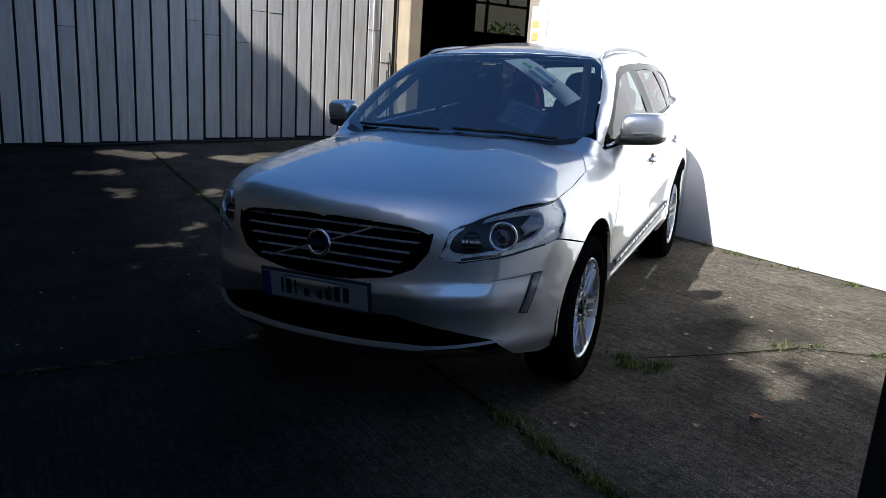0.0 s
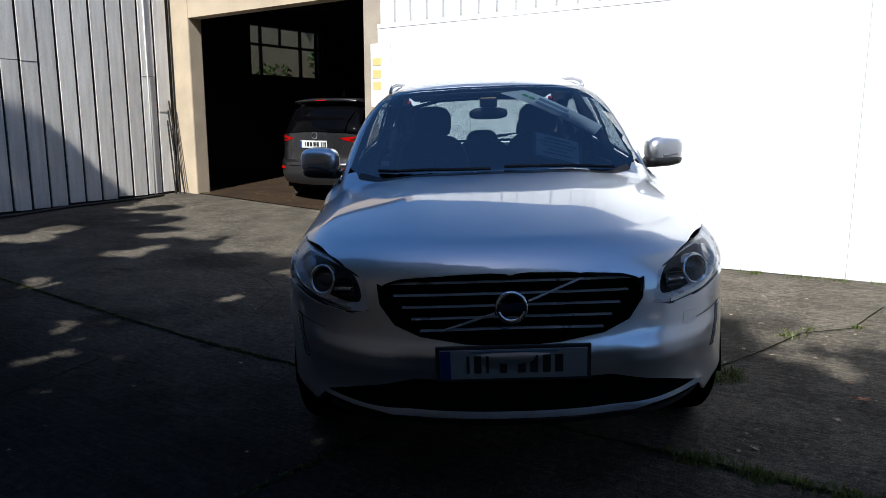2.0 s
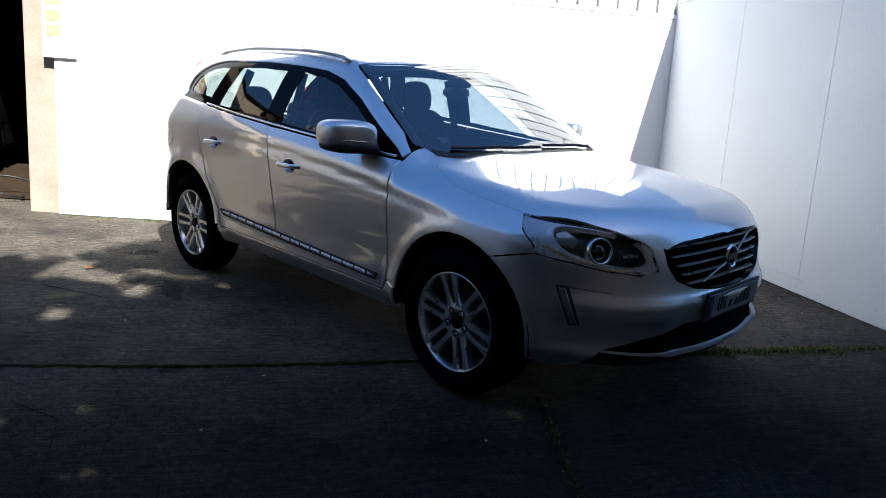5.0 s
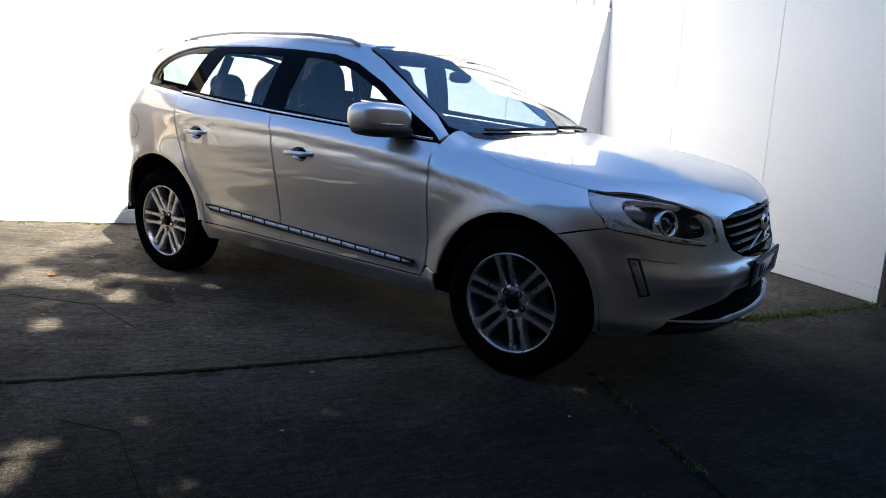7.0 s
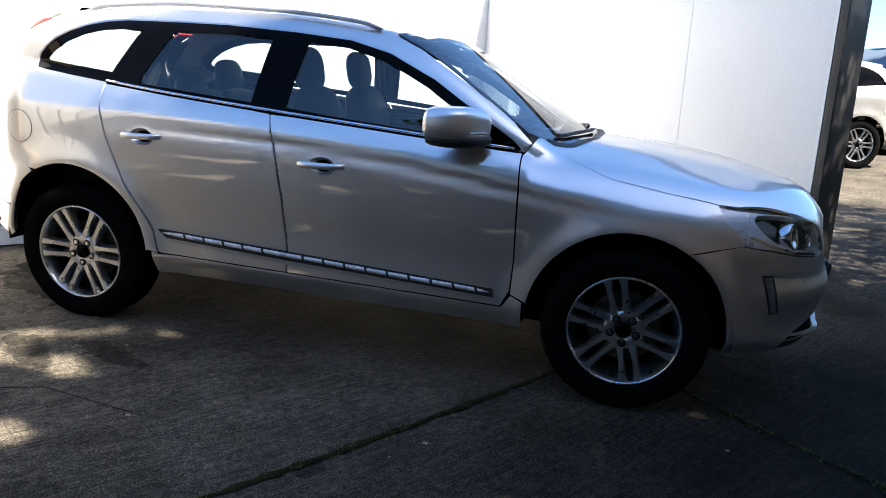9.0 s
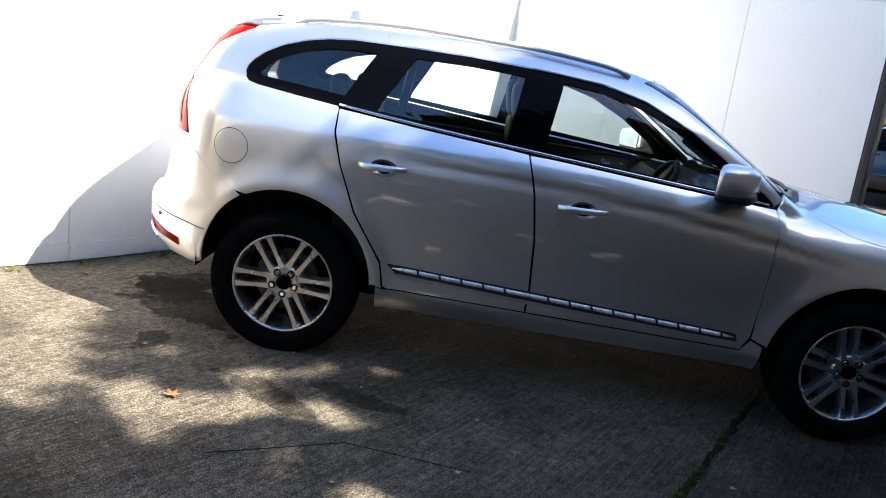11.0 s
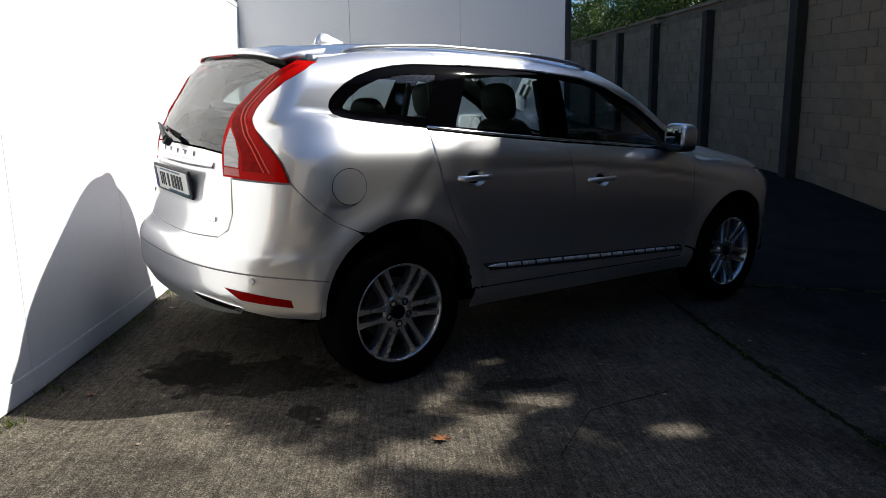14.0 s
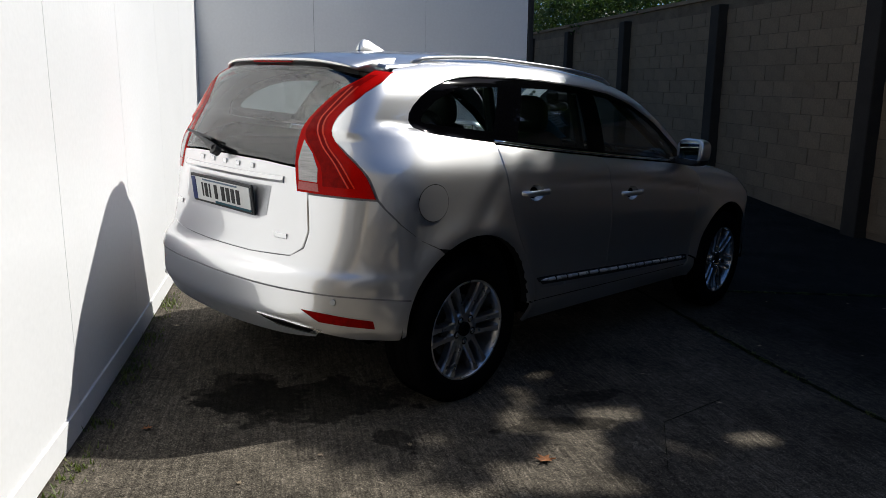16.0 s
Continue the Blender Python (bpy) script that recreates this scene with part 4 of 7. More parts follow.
def ellipsoid(bm, c, r, e=(1, 1), n=(20, 12), cut=None):
    """A rounded box form; e under 1 squares it. cut: (axis, limit) flattens a side."""
    def p(v, q):
        return math.copysign(abs(v) ** q, v)
    rows = []
    for i in range(n[1] + 1):
        b = -math.pi / 2 + math.pi * i / n[1]
        row = []
        for k in range(n[0]):
            a = 2 * math.pi * k / n[0]
            v = [c[0] + r[0] * p(math.cos(b), e[1]) * p(math.cos(a), e[0]), c[1] + r[1] * p(math.cos(b), e[1]) * p(math.sin(a), e[0]), c[2] + r[2] * p(math.sin(b), e[1])]
            if cut:
                ax, lim = cut
                v[ax] = min(v[ax], lim)
            row.append(bm.verts.new(v))
        rows.append(row)
    for a, b in zip(rows, rows[1:]):
        for k in range(n[0]):
            bm.faces.new((a[k], a[(k + 1) % n[0]], b[(k + 1) % n[0]], b[k]))
    bmesh.ops.remove_doubles(bm, verts=bm.verts, dist=1e-5)
    return bm


# ---- the silver car ----
UP = Vector((-FALL[0], -FALL[1], 1)).normalized()
AHEAD = (Vector((0, 1, FALL[1])) - UP * Vector((0, 1, FALL[1])).dot(UP)).normalized()
car = tagged(empty("car", Matrix((AHEAD.cross(UP), AHEAD, UP)).transposed().to_4x4()), "silver five-door estate car parked close to the white wall", "car")
HUB_Z = WHEEL_Z
ARCH_F, ARCH_R = 0.437, 0.422
DLO_TOP = [(-0.82, 1.122), (-0.645, 1.225), (-0.435, 1.350), (-0.205, 1.450), (0.0, 1.496), (0.28, 1.513), (0.65, 1.522), (1.05, 1.513)]
Q_TOP = [(1.05, 1.513), (1.20, 1.508), (1.32, 1.494), (1.43, 1.468), (1.53, 1.430), (1.605, 1.387), (1.655, 1.346), (1.684, 1.312)]
Q_LOW = [(1.682, 1.258), (1.655, 1.243), (1.60, 1.233), (1.42, 1.216), (1.22, 1.200)]

# doors and side panels, outlines in (y, z)
front_door = [(-0.868, 1.070), (-0.873, 0.90), (-0.880, 0.60), (-0.872, 0.46), (-0.838, 0.388), (0.203, 0.388), (0.200, 0.50), (0.222, 0.75), (0.262, 0.97), (0.308, 1.128)] + belt_run(0.305, -0.865, 12, 0.004)[1:-1]
rear_door = [(0.316, 1.130), (0.270, 0.97), (0.230, 0.75), (0.208, 0.50), (0.211, 0.388), (0.880, 0.388), (0.900, 0.395), (0.925, 0.512), (1.075, 0.735), (1.165, 0.94), (1.207, 1.09), (1.212, 1.190)] + belt_run(1.205, 0.32, 9, 0.004)[1:-1]
HANDLES = ((-0.085, 0.15, 0.928), (0.86, 1.085, 0.965))


def cup_outline(y0, y1, z, k=1.0):
    return [((y0 + y1) / 2 - 0.005 + 0.062 * k * math.cos(a), z - 0.004 + 0.040 * k * math.sin(a)) for a in np.linspace(0, 2 * math.pi, 29)[:-1]]


both("front_door", "side", front_door, M_SILVER, car, holes=[cup_outline(*HANDLES[0])])
both("rear_door", "side", rear_door, M_SILVER, car, holes=[cup_outline(*HANDLES[1])])
arch_back = arc_points(WHEELS[1][1], HUB_Z, ARCH_R, 62, 176)
quarter = [(1.217, 1.194), *Q_LOW[::-1], (1.692, 1.284), *Q_TOP[::-1], (1.05, 1.575), (1.40, 1.560), (1.675, 1.500), (1.715, 1.475), (1.855, 1.39), (1.96, 1.29), (1.992, 1.23), (1.992, 1.19), (1.978, 1.14), (1.958, 1.09), (1.936, 1.04), (1.914, 0.958), (1.890, 0.92), (1.825, 0.85), (1.74, 0.785), (1.64, 0.742)] + arch_back + [(0.955, 0.40), (0.905, 0.385), (0.930, 0.508), (1.082, 0.735), (1.172, 0.94), (1.215, 1.09)]
both("quarter_panel", "side", quarter, M_SILVER, car, step=0.018)
sill = [(-0.935, 0.292), (0.935, 0.272), (0.935, 0.388), (0.905, 0.378), (-0.84, 0.378), (-0.88, 0.44), (-0.935, 0.42)]
both("sill", "side", sill, M_SILVER, car)
frame_top = [(-0.905, 1.115), (-0.80, 1.205), (-0.55, 1.362), (-0.35, 1.472), (-0.18, 1.540), (0.05, 1.578), (0.40, 1.592), (1.05, 1.575)]
both("roof_side_frame", "side", frame_top[:1] + [(-0.865, 1.082)] + DLO_TOP + frame_top[:0:-1], M_SILVER, car, step=0.016)
# edge of the bonnet, which wings, lamps and bumper follow
EDGE = skin("top", [(0.70, -0.995), (0.765, -1.065), (0.838, -1.25), (0.848, -1.50), (0.843, -1.70), (0.825, -1.775), (0.70, -2.000), (0.615, -2.105), (0.545, -2.165), (0.47, -2.200), (0.25, -2.240), (0.0, -2.255)]).tolist()
LAMP_BACK = [(0.890, -1.82, 0.794), (0.895, -1.80, 0.835), (0.885, -1.735, 0.885)]
LAMP_LOW = [(0.535, -2.195, 0.800), (0.525, -2.215, 0.752), (0.60, -2.175, 0.733), (0.74, -2.06, 0.752), (0.83, -1.96, 0.775)]
# front wing: outline from places on the body
wing3 = [(-0.93, -0.872, 1.055), (-0.93, -0.880, 0.90), (-0.93, -0.885, 0.62), (-0.93, -0.880, 0.45), (-0.93, -0.957, 0.425)]
wing3 += [(-0.94, y, z) for y, z in arc_points(WHEELS[0][1], HUB_Z, ARCH_F, 8, 120)]
wing3 += [(-0.915, -1.70, 0.765)] + [(-x, y, z) for x, y, z in LAMP_BACK + EDGE[4::-1]] + [(-0.715, -0.93, 1.125), (-0.80, -0.905, 1.105), (-0.87, -0.872, 1.08)]
both("front_wing", "cant", flat("cant", wing3), M_SILVER, car, step=0.028)
# bonnet and roof in (x, y)
half = [(0.0, -1.185), (0.35, -1.165), (0.58, -1.075), (0.70, -0.995), (0.765, -1.065), (0.838, -1.25), (0.848, -1.50), (0.843, -1.70), (0.825, -1.775), (0.70, -2.000), (0.615, -2.105), (0.545, -2.168), (0.47, -2.207), (0.25, -2.248), (0.0, -2.263)]
bonnet = half + [(-x, y) for x, y in half[-2:0:-1]]
sheet("bonnet", "top", bonnet, M_SILVER, car, "bare silver bonnet with two soft ridges", step=0.03)
half = [(0.0, -0.335), (0.30, -0.315), (0.50, -0.255), (0.585, -0.185), (0.605, 0.05), (0.612, 0.40), (0.612, 1.05), (0.605, 1.40), (0.585, 1.68), (0.30, 1.80), (0.0, 1.83)]
roof = half + [(-x, y) for x, y in half[-2:0:-1]]
sheet("roof", "top", roof, M_SILVER, car, offset=-0.005, step=0.022)
sheet("headlining", "top", roof, M_LINING, car, offset=-0.045, depth=0, step=0.08)
half = [(0.0, -1.165), (0.35, -1.150), (0.57, -1.060), (0.715, -0.960), (0.768, -0.880), (0.746, -0.76), (0.716, -0.58), (0.666, -0.38), (0.632, -0.27), (0.596, -0.195), (0.50, -0.265), (0.30, -0.325), (0.0, -0.345)]
screen = half + [(-x, y) for x, y in half[-2:0:-1]]
windscreen = sheet("windscreen", "top", screen, M_SCREEN, car, "clean windscreen reflecting the sky", depth=0, step=0.045)
inner = [(x * 0.955, -0.76 + (y + 0.76) * 0.93) for x, y in screen]
sheet("screen_border", "top", screen, M_GLOSS_BLACK, windscreen, holes=[inner], gap=0, offset=-0.004, depth=0, step=0.03)

# windows: one black frame with three panes a side
dlo = [(-0.855, 1.088)] + DLO_TOP + Q_TOP[1:] + [(1.692, 1.284)] + Q_LOW + belt_run(1.205, -0.84, 16, -0.006)[1:]
w_front = [(-0.70, 1.103)] + [(-0.615, 1.195), (-0.415, 1.318), (-0.195, 1.418), (0.0, 1.466), (0.20, 1.482)] + [(0.255, 1.160), (-0.1, 1.135)]
w_rear = [(0.42, 1.168), (0.375, 1.480), (0.65, 1.487), (0.90, 1.480), (1.03, 1.250), (1.045, 1.205)]
w_quarter = [(1.20, 1.245), (1.075, 1.470), (1.20, 1.469), (1.32, 1.455), (1.43, 1.425), (1.525, 1.382), (1.595, 1.332), (1.626, 1.298), (1.628, 1.280), (1.605, 1.270)]
for flip in (False, True):
    fr = sheet("window_surround", "side", dlo, M_GLOSS_BLACK, car, "gloss black window surround", holes=[w_front, w_rear, w_quarter], gap=-0.006, offset=-0.010, depth=0.0, step=0.03, flip=flip)
    for nm, w in (("front_window", w_front), ("rear_window", w_rear), ("quarter_window", w_quarter)):
        sheet(nm, "side", w, M_SIDE_GLASS, fr, gap=-0.004, offset=-0.014, depth=0, step=0.05, flip=flip)
    bm = bmesh.new()
    run = skin("side", belt_run(1.215, -0.83, 26, -0.010))
    tube(bm, [((-1 if flip else 1) * (q[0] - 0.001), q[1], q[2]) for q in run], 0.0075, 8)
    part("belt_strip", bm, M_CHROME, fr, "thin bright belt strip", smooth=True)
    # moulding with chrome top along the doors
    sheet("door_moulding", "side", [(-0.835, 0.408), (-0.815, 0.448), (0.20, 0.478), (0.87, 0.496), (0.845, 0.455), (0.20, 0.432)], M_SILVER_DULL, car, "ribbed door moulding", gap=0, offset=0.012, depth=0.02, step=0.02, flip=flip)
    sheet("moulding_insert", "side", [(-0.81, 0.428), (-0.80, 0.463), (0.20, 0.4935), (0.895, 0.512), (0.85, 0.474), (0.20, 0.452)], M_BLACK_PLASTIC, car, "dark moulding insert", gap=0, offset=0.017, depth=0.02, step=0.02, flip=flip)
    bm = bmesh.new()
    ys = [-0.79 + 1.66 * i / 30 for i in range(31)]
    pts = skin("side", [(y, 0.449 + (y + 0.8) * 0.0295) for y in ys])
    tube(bm, [((-1 if flip else 1) * (q[0] - 0.014), q[1], q[2]) for q in pts], 0.011, 10, taper=[0.3, 0.8] + [1.0] * 27 + [0.8, 0.3])
    part("moulding_bead", bm, M_BEZEL, car, "bright half-round moulding bead", smooth=True)
    for k in range(15):
        y = -0.74 + 0.105 * k
        if abs(y - 0.205) > 0.03:
            z = 0.449 + (y + 0.8) * 0.0295
            sheet("moulding_rib", "side", [(y, z - 0.011), (y + 0.011, z - 0.012), (y + 0.019, z + 0.012), (y + 0.008, z + 0.011)], M_BLACK_PLASTIC, car, gap=0, offset=0.0253, depth=0.006, step=0.02, flip=flip)
    # fuel flap ring only on the right side
    if not flip:
        ring = arc_points(1.68, 0.945, 0.079, 0, 360, 40)[:-1]
        sheet("fuel_flap", "side", ring, M_SILVER, car, "round fuel flap", gap=0, offset=0.0030, depth=0.003, step=0.012)
        sheet("fuel_flap_gap", "side", arc_points(1.68, 0.945, 0.082, 0, 360, 40)[:-1], M_DARK, car, gap=0, offset=0.0018, depth=0.0, step=0.012)
    # dark inner shell that closes the panel gaps
    shell = [(-1.70, 0.80), (-1.55, 0.93), (-0.9, 1.03), (0.3, 1.10), (1.2, 1.17), (1.60, 1.20), (1.90, 1.10), (1.84, 0.9), (1.72, 0.76)] + arc_points(WHEELS[1][1], HUB_Z, ARCH_R + 0.012, 50, 178) + [(0.9, 0.30), (-0.92, 0.30)] + arc_points(WHEELS[0][1], HUB_Z, ARCH_F + 0.012, 2, 128)
    sheet("inner_shell", "side", shell, M_DARK, car, gap=0, offset=-0.022, depth=0, step=0.07, flip=flip)

# nose: bumper, grille, lamps
g_half = [(0.0, 0.893), (0.25, 0.883), (0.40, 0.868), (0.488, 0.848), (0.478, 0.775), (0.425, 0.705), (0.33, 0.668), (0.17, 0.648), (0.0, 0.642)]
grille_xz = g_half + [(-x, z) for x, z in g_half[-2:0:-1]]


def on_front(xz):
    return skin("front", xz)


grille_nose = flat("nose", on_front(grille_xz))
lamp3 = EDGE[4:9] + LAMP_LOW + LAMP_BACK
top3 = [(0.915, -1.70, 0.765), LAMP_BACK[0]] + LAMP_LOW[::-1] + EDGE[8:]
arch3 = [(0.93, y, z) for y, z in arc_points(WHEELS[0][1], HUB_Z, ARCH_F, 186, 120, 8)]
low3 = [(0.0, -2.33, 0.512), (0.36, -2.29, 0.506), (0.58, -2.19, 0.452), (0.745, -2.11, 0.405), (0.76, -2.09, 0.380), (0.80, -2.02, 0.325), (0.86, -1.88, 0.300)]
r3 = low3 + arch3 + top3
bumper = [tuple(q) for q in flat("nose", r3)]
bumper = bumper + [(-a, z) for a, z in bumper[-2:0:-1]]
sheet("front_bumper", "nose", bumper, M_SILVER, car, "silver front bumper, unmarked", holes=[[tuple(q) for q in grille_nose]], step=0.026)
gr = sheet("grille", "front", grille_xz, M_DARK, car, "black grille with bright horizontal slats", gap=0, offset=-0.05, depth=0, step=0.05)
sheet("grille_frame", "front", grille_xz, M_GLOSS_BLACK, gr, "slim black grille frame", holes=[[(x * 0.972, 0.768 + (z - 0.768) * 0.945) for x, z in grille_xz]], gap=0, offset=-0.002, depth=0.03, step=0.02)
for k in range(5):
    z = 0.682 + 0.041 * k
    reach = 0.33 + 0.032 * k if k < 4 else 0.435
    bm = bmesh.new()
    pts = [Vector(q) + Vector((0, 0.016, 0)) for q in skin("front", [(x, z + 0.012 * (1 - (x / reach) ** 2)) for x in np.linspace(-reach, reach, 25)])]
    rows = [[bm.verts.new(q + Vector((0, dy, dz))) for dy, dz in ((0.0, 0.0022), (-0.003, 0.001), (-0.003, -0.001), (0.0, -0.0022), (0.02, -0.002), (0.02, 0.002))] for q in pts]
    for a, b in zip(rows, rows[1:]):
        for i in range(6):
            bm.faces.new((a[i], a[(i + 1) % 6], b[(i + 1) % 6], b[i]))
    part("grille_slat", bm, M_SLAT, gr, smooth=False)
ends = [Vector(q) + Vector((0, 0.006, 0)) for q in skin("front", [(-0.255, 0.688), (-0.06, 0.752), (0.06, 0.792), (0.255, 0.862)])]
for a, b in ((ends[0], ends[1]), (ends[2], ends[3])):
    bm = bmesh.new()
    tube(bm, [a, b], 0.0045, 6)
    part("grille_bar", bm, M_SILVER_DULL, gr, "slanting bright grille bar")
bm = bmesh.new()
ring = Matrix.Translation((0, -2.286, 0.772)) @ Euler((radians(84), 0, 0)).to_matrix().to_4x4()
prof = [(0.050 + 0.009 * math.cos(a), 0.009 * math.sin(a)) for a in np.linspace(0, 2 * math.pi, 9)]
lathe(bm, prof, 36, ring)
badge = part("badge_ring", bm, M_CHROME, gr, "round chrome badge ring", smooth=True)
bm = bmesh.new()
box(bm, -0.052, 0.052, -0.014, 0.014, -0.002, 0.010, ring, bevel=0.002)
part("badge_band", bm, M_BADGE, badge)
bm = bmesh.new()
lathe(bm, [(0.0, -0.006), (0.05, -0.006)], 30, ring)
part("badge_back", bm, M_DARK, badge)
# lower intake and silver skid lip
intake = [(-0.78, 0.370), (0.78, 0.370), (0.76, 0.43), (0.36, 0.53), (-0.36, 0.53), (-0.76, 0.43)]
sheet("lower_intake", "front", intake, M_DARK, car, "black lower air intake", gap=0, offset=-0.02, depth=0, step=0.05)
lip_half = [(0.0, 0.387), (0.30, 0.387), (0.55, 0.391), (0.742, 0.405), (0.750, 0.400), (0.60, 0.385), (0.50, 0.379), (0.43, 0.368), (0.30, 0.367), (0.0, 0.367)]
lip = lip_half + [(-x, z) for x, z in lip_half[-2:0:-1]]
sheet("skid_lip", "front", lip, M_SILVER_DULL, car, "silver skid lip under the bumper", gap=0, offset=0.008, depth=0.02, step=0.02)
under = [(0.0, 0.335), (0.45, 0.335), (0.80, 0.345), (0.84, 0.325), (0.70, 0.298), (0.0, 0.290)]
sheet("chin", "front", under + [(-x, z) for x, z in under[-2:0:-1]], M_BLACK_PLASTIC, car, gap=0, offset=-0.03, depth=0, step=0.05)

for flip in (False, True):
    s = -1 if flip else 1
    lamp = sheet("headlamp", "nose", flat("nose", lamp3), M_LAMP_GLASS, car, "clear headlamp with a dark projector housing", gap=0.002, depth=0, step=0.025, curved=True, flip=flip)
    sheet("lamp_housing", "nose", flat("nose", lamp3), M_BLACK_PLASTIC, lamp, gap=0, offset=-0.055, depth=-0.05, step=0.03, curved=True, flip=flip)
    def seated(p, sink):
        """A frame sunk behind the lens at a place on it, looking outwards and ahead."""
        q = skin("nose", flat("nose", [p]))
        out = slope(q)[0]
        c = Vector((q[0] - out * sink).tolist())
        aim = (Vector(out.tolist()) + Vector((0, -0.7, 0.0))).normalized()
        m = Matrix.Translation(c) @ aim.to_track_quat("Z", "Y").to_matrix().to_4x4()
        return Matrix.Diagonal((-1, 1, 1, 1)) @ m if flip else m

    m = seated((0.735, -2.045, 0.840), 0.034)
    bm = bmesh.new()
    lathe(bm, [(0.060, -0.03), (0.060, 0.012), (0.054, 0.018), (0.046, 0.008), (0.043, -0.02)], 36, m)
    part("projector_ring", bm, M_CHROME, lamp, "bright projector ring", smooth=True)
    bm = bmesh.new()
    lathe(bm, [(0.0, 0.010), (0.02, 0.007), (0.034, -0.002), (0.044, -0.018)], 28, m)
    part("projector_lens", bm, M_LENS, lamp, "dark glass projector", smooth=True)
    m2 = seated((0.632, -2.130, 0.822), 0.036)
    bm = bmesh.new()
    lathe(bm, [(0.042, 0.018), (0.038, 0.0), (0.020, -0.016), (0.0, -0.018)], 28, m2)
    part("reflector_bowl", bm, M_CHROME, lamp, smooth=True)
    for k in range(4):
        bm = bmesh.new()
        box(bm, -0.034, 0.034, -0.0012, 0.0012, -0.012, 0.016, m2 @ Matrix.Translation((0, -0.024 + 0.016 * k, 0)))
        part("reflector_rib", bm, M_BLACK_PLASTIC, lamp)
    bright = [(0.838, -1.880, 0.862), (0.826, -1.870, 0.900), (0.800, -1.900, 0.912), (0.790, -1.965, 0.880), (0.815, -1.965, 0.845)]
    sheet("indicator", "nose", flat("nose", bright), M_CLEAR_LAMP, lamp, "ribbed clear indicator", gap=0, offset=-0.022, depth=0.02, step=0.02, flip=flip)
    ring_in = [tuple(q) for q in flat("nose", lamp3)]
    hole = np.array(flat("nose", [(0.828, -1.855, 0.900), (0.79, -1.88, 0.921), (0.69, -2.00, 0.912), (0.58, -2.13, 0.868), (0.552, -2.18, 0.79), (0.62, -2.15, 0.768), (0.72, -2.075, 0.782), (0.80, -1.99, 0.808), (0.84, -1.92, 0.842)]))
    mid = hole.mean(0)
    sheet("lamp_bezel", "nose", ring_in, M_BEZEL, lamp, "pale inner lamp bezel", holes=[[tuple(mid + (q - mid) * 0.97) for q in hole]], gap=0.006, offset=-0.012, depth=0.035, step=0.018, curved=True, hole_curved=True, flip=flip)
    edge = [(0.60, -2.17, 0.742), (0.74, -2.055, 0.760), (0.825, -1.965, 0.787), (0.88, -1.83, 0.836), (0.868, -1.85, 0.842), (0.82, -1.965, 0.800), (0.735, -2.06, 0.772), (0.60, -2.17, 0.752)]
    sheet("light_strip", "nose", flat("nose", edge), M_CHROME, lamp, "bright light strip", gap=0, offset=-0.008, depth=0.01, step=0.012, flip=flip)
    flap = [(0.638, -2.15, 0.648), (0.648, -2.14, 0.692), (0.712, -2.10, 0.690), (0.704, -2.11, 0.642)]
    fl = sheet("washer_cover_gap", "nose", flat("nose", flap), M_JOINT, car, gap=-0.0008, offset=0.0008, depth=0, step=0.015, flip=flip)
    sheet("washer_cover", "nose", flat("nose", flap), M_SILVER, car, "small square lamp-washer cover", gap=0, offset=0.0022, depth=0.002, step=0.015, flip=flip)
    fog = [(0.852, -1.918, 0.672), (0.830, -1.955, 0.672), (0.795, -2.005, 0.515), (0.815, -1.978, 0.506)]
    rim = [(0.856, -1.912, 0.677), (0.826, -1.962, 0.677), (0.791, -2.012, 0.512), (0.818, -1.973, 0.501)]
    sheet("fog_recess", "nose", flat("nose", rim), M_BLACK_PLASTIC, car, gap=0.0, offset=0.001, depth=0.004, step=0.02, flip=flip)
    fg = sheet("fog_bezel", "nose", flat("nose", fog), M_BEZEL, car, gap=0.006, offset=0.003, depth=0.01, step=0.02, flip=flip)
    # flat grey strip drawn as the shade under a bumper crease
    crease = [(0.830, -1.955, 0.678), (0.76, -2.04, 0.668), (0.69, -2.10, 0.660), (0.69, -2.10, 0.657), (0.76, -2.04, 0.662), (0.826, -1.962, 0.670)]
    sheet("bumper_crease", "nose", flat("nose", crease), M_JOINT, car, gap=0, offset=0.0012, depth=0, step=0.015, flip=flip)
    fin = [(0.849, -1.923, 0.666), (0.834, -1.949, 0.666), (0.801, -1.998, 0.520), (0.814, -1.980, 0.511)]
    sheet("running_light", "nose", flat("nose", fin), M_CLEAR_LAMP, fg, "upright clear running light", gap=0.001, offset=0.006, depth=0.006, step=0.015, flip=flip)

# tail: gate, glass, lamps, bumper
t_half = [(0.0, 1.078), (0.30, 1.074), (0.515, 1.060), (0.545, 1.055), (0.565, 0.965), (0.590, 0.80), (0.575, 0.73), (0.525, 0.690), (0.30, 0.678), (0.0, 0.675)]
gate_xz = t_half + [(-x, z) for x, z in t_half[-2:0:-1]]
gate = sheet("tailgate", "rear", gate_xz, M_SILVER, car, "silver tailgate with raised letters", step=0.03)
r_half = [(0.0, 1.083), (0.30, 1.080), (0.512, 1.066), (0.510, 1.19), (0.525, 1.28), (0.565, 1.385), (0.600, 1.445), (0.40, 1.492), (0.0, 1.505)]
glass_xz = r_half + [(-x, z) for x, z in r_half[-2:0:-1]]
rear_glass = sheet("rear_screen", "rear", glass_xz, M_REAR_GLASS, car, "rear window with a wiped arc", gap=0.002, depth=0, step=0.05)
sheet("screen_border", "rear", glass_xz, M_GLOSS_BLACK, rear_glass, holes=[[(x * 0.90, 1.29 + (z - 1.29) * 0.86) for x, z in glass_xz]], gap=0.002, offset=-0.004, depth=0, step=0.03)
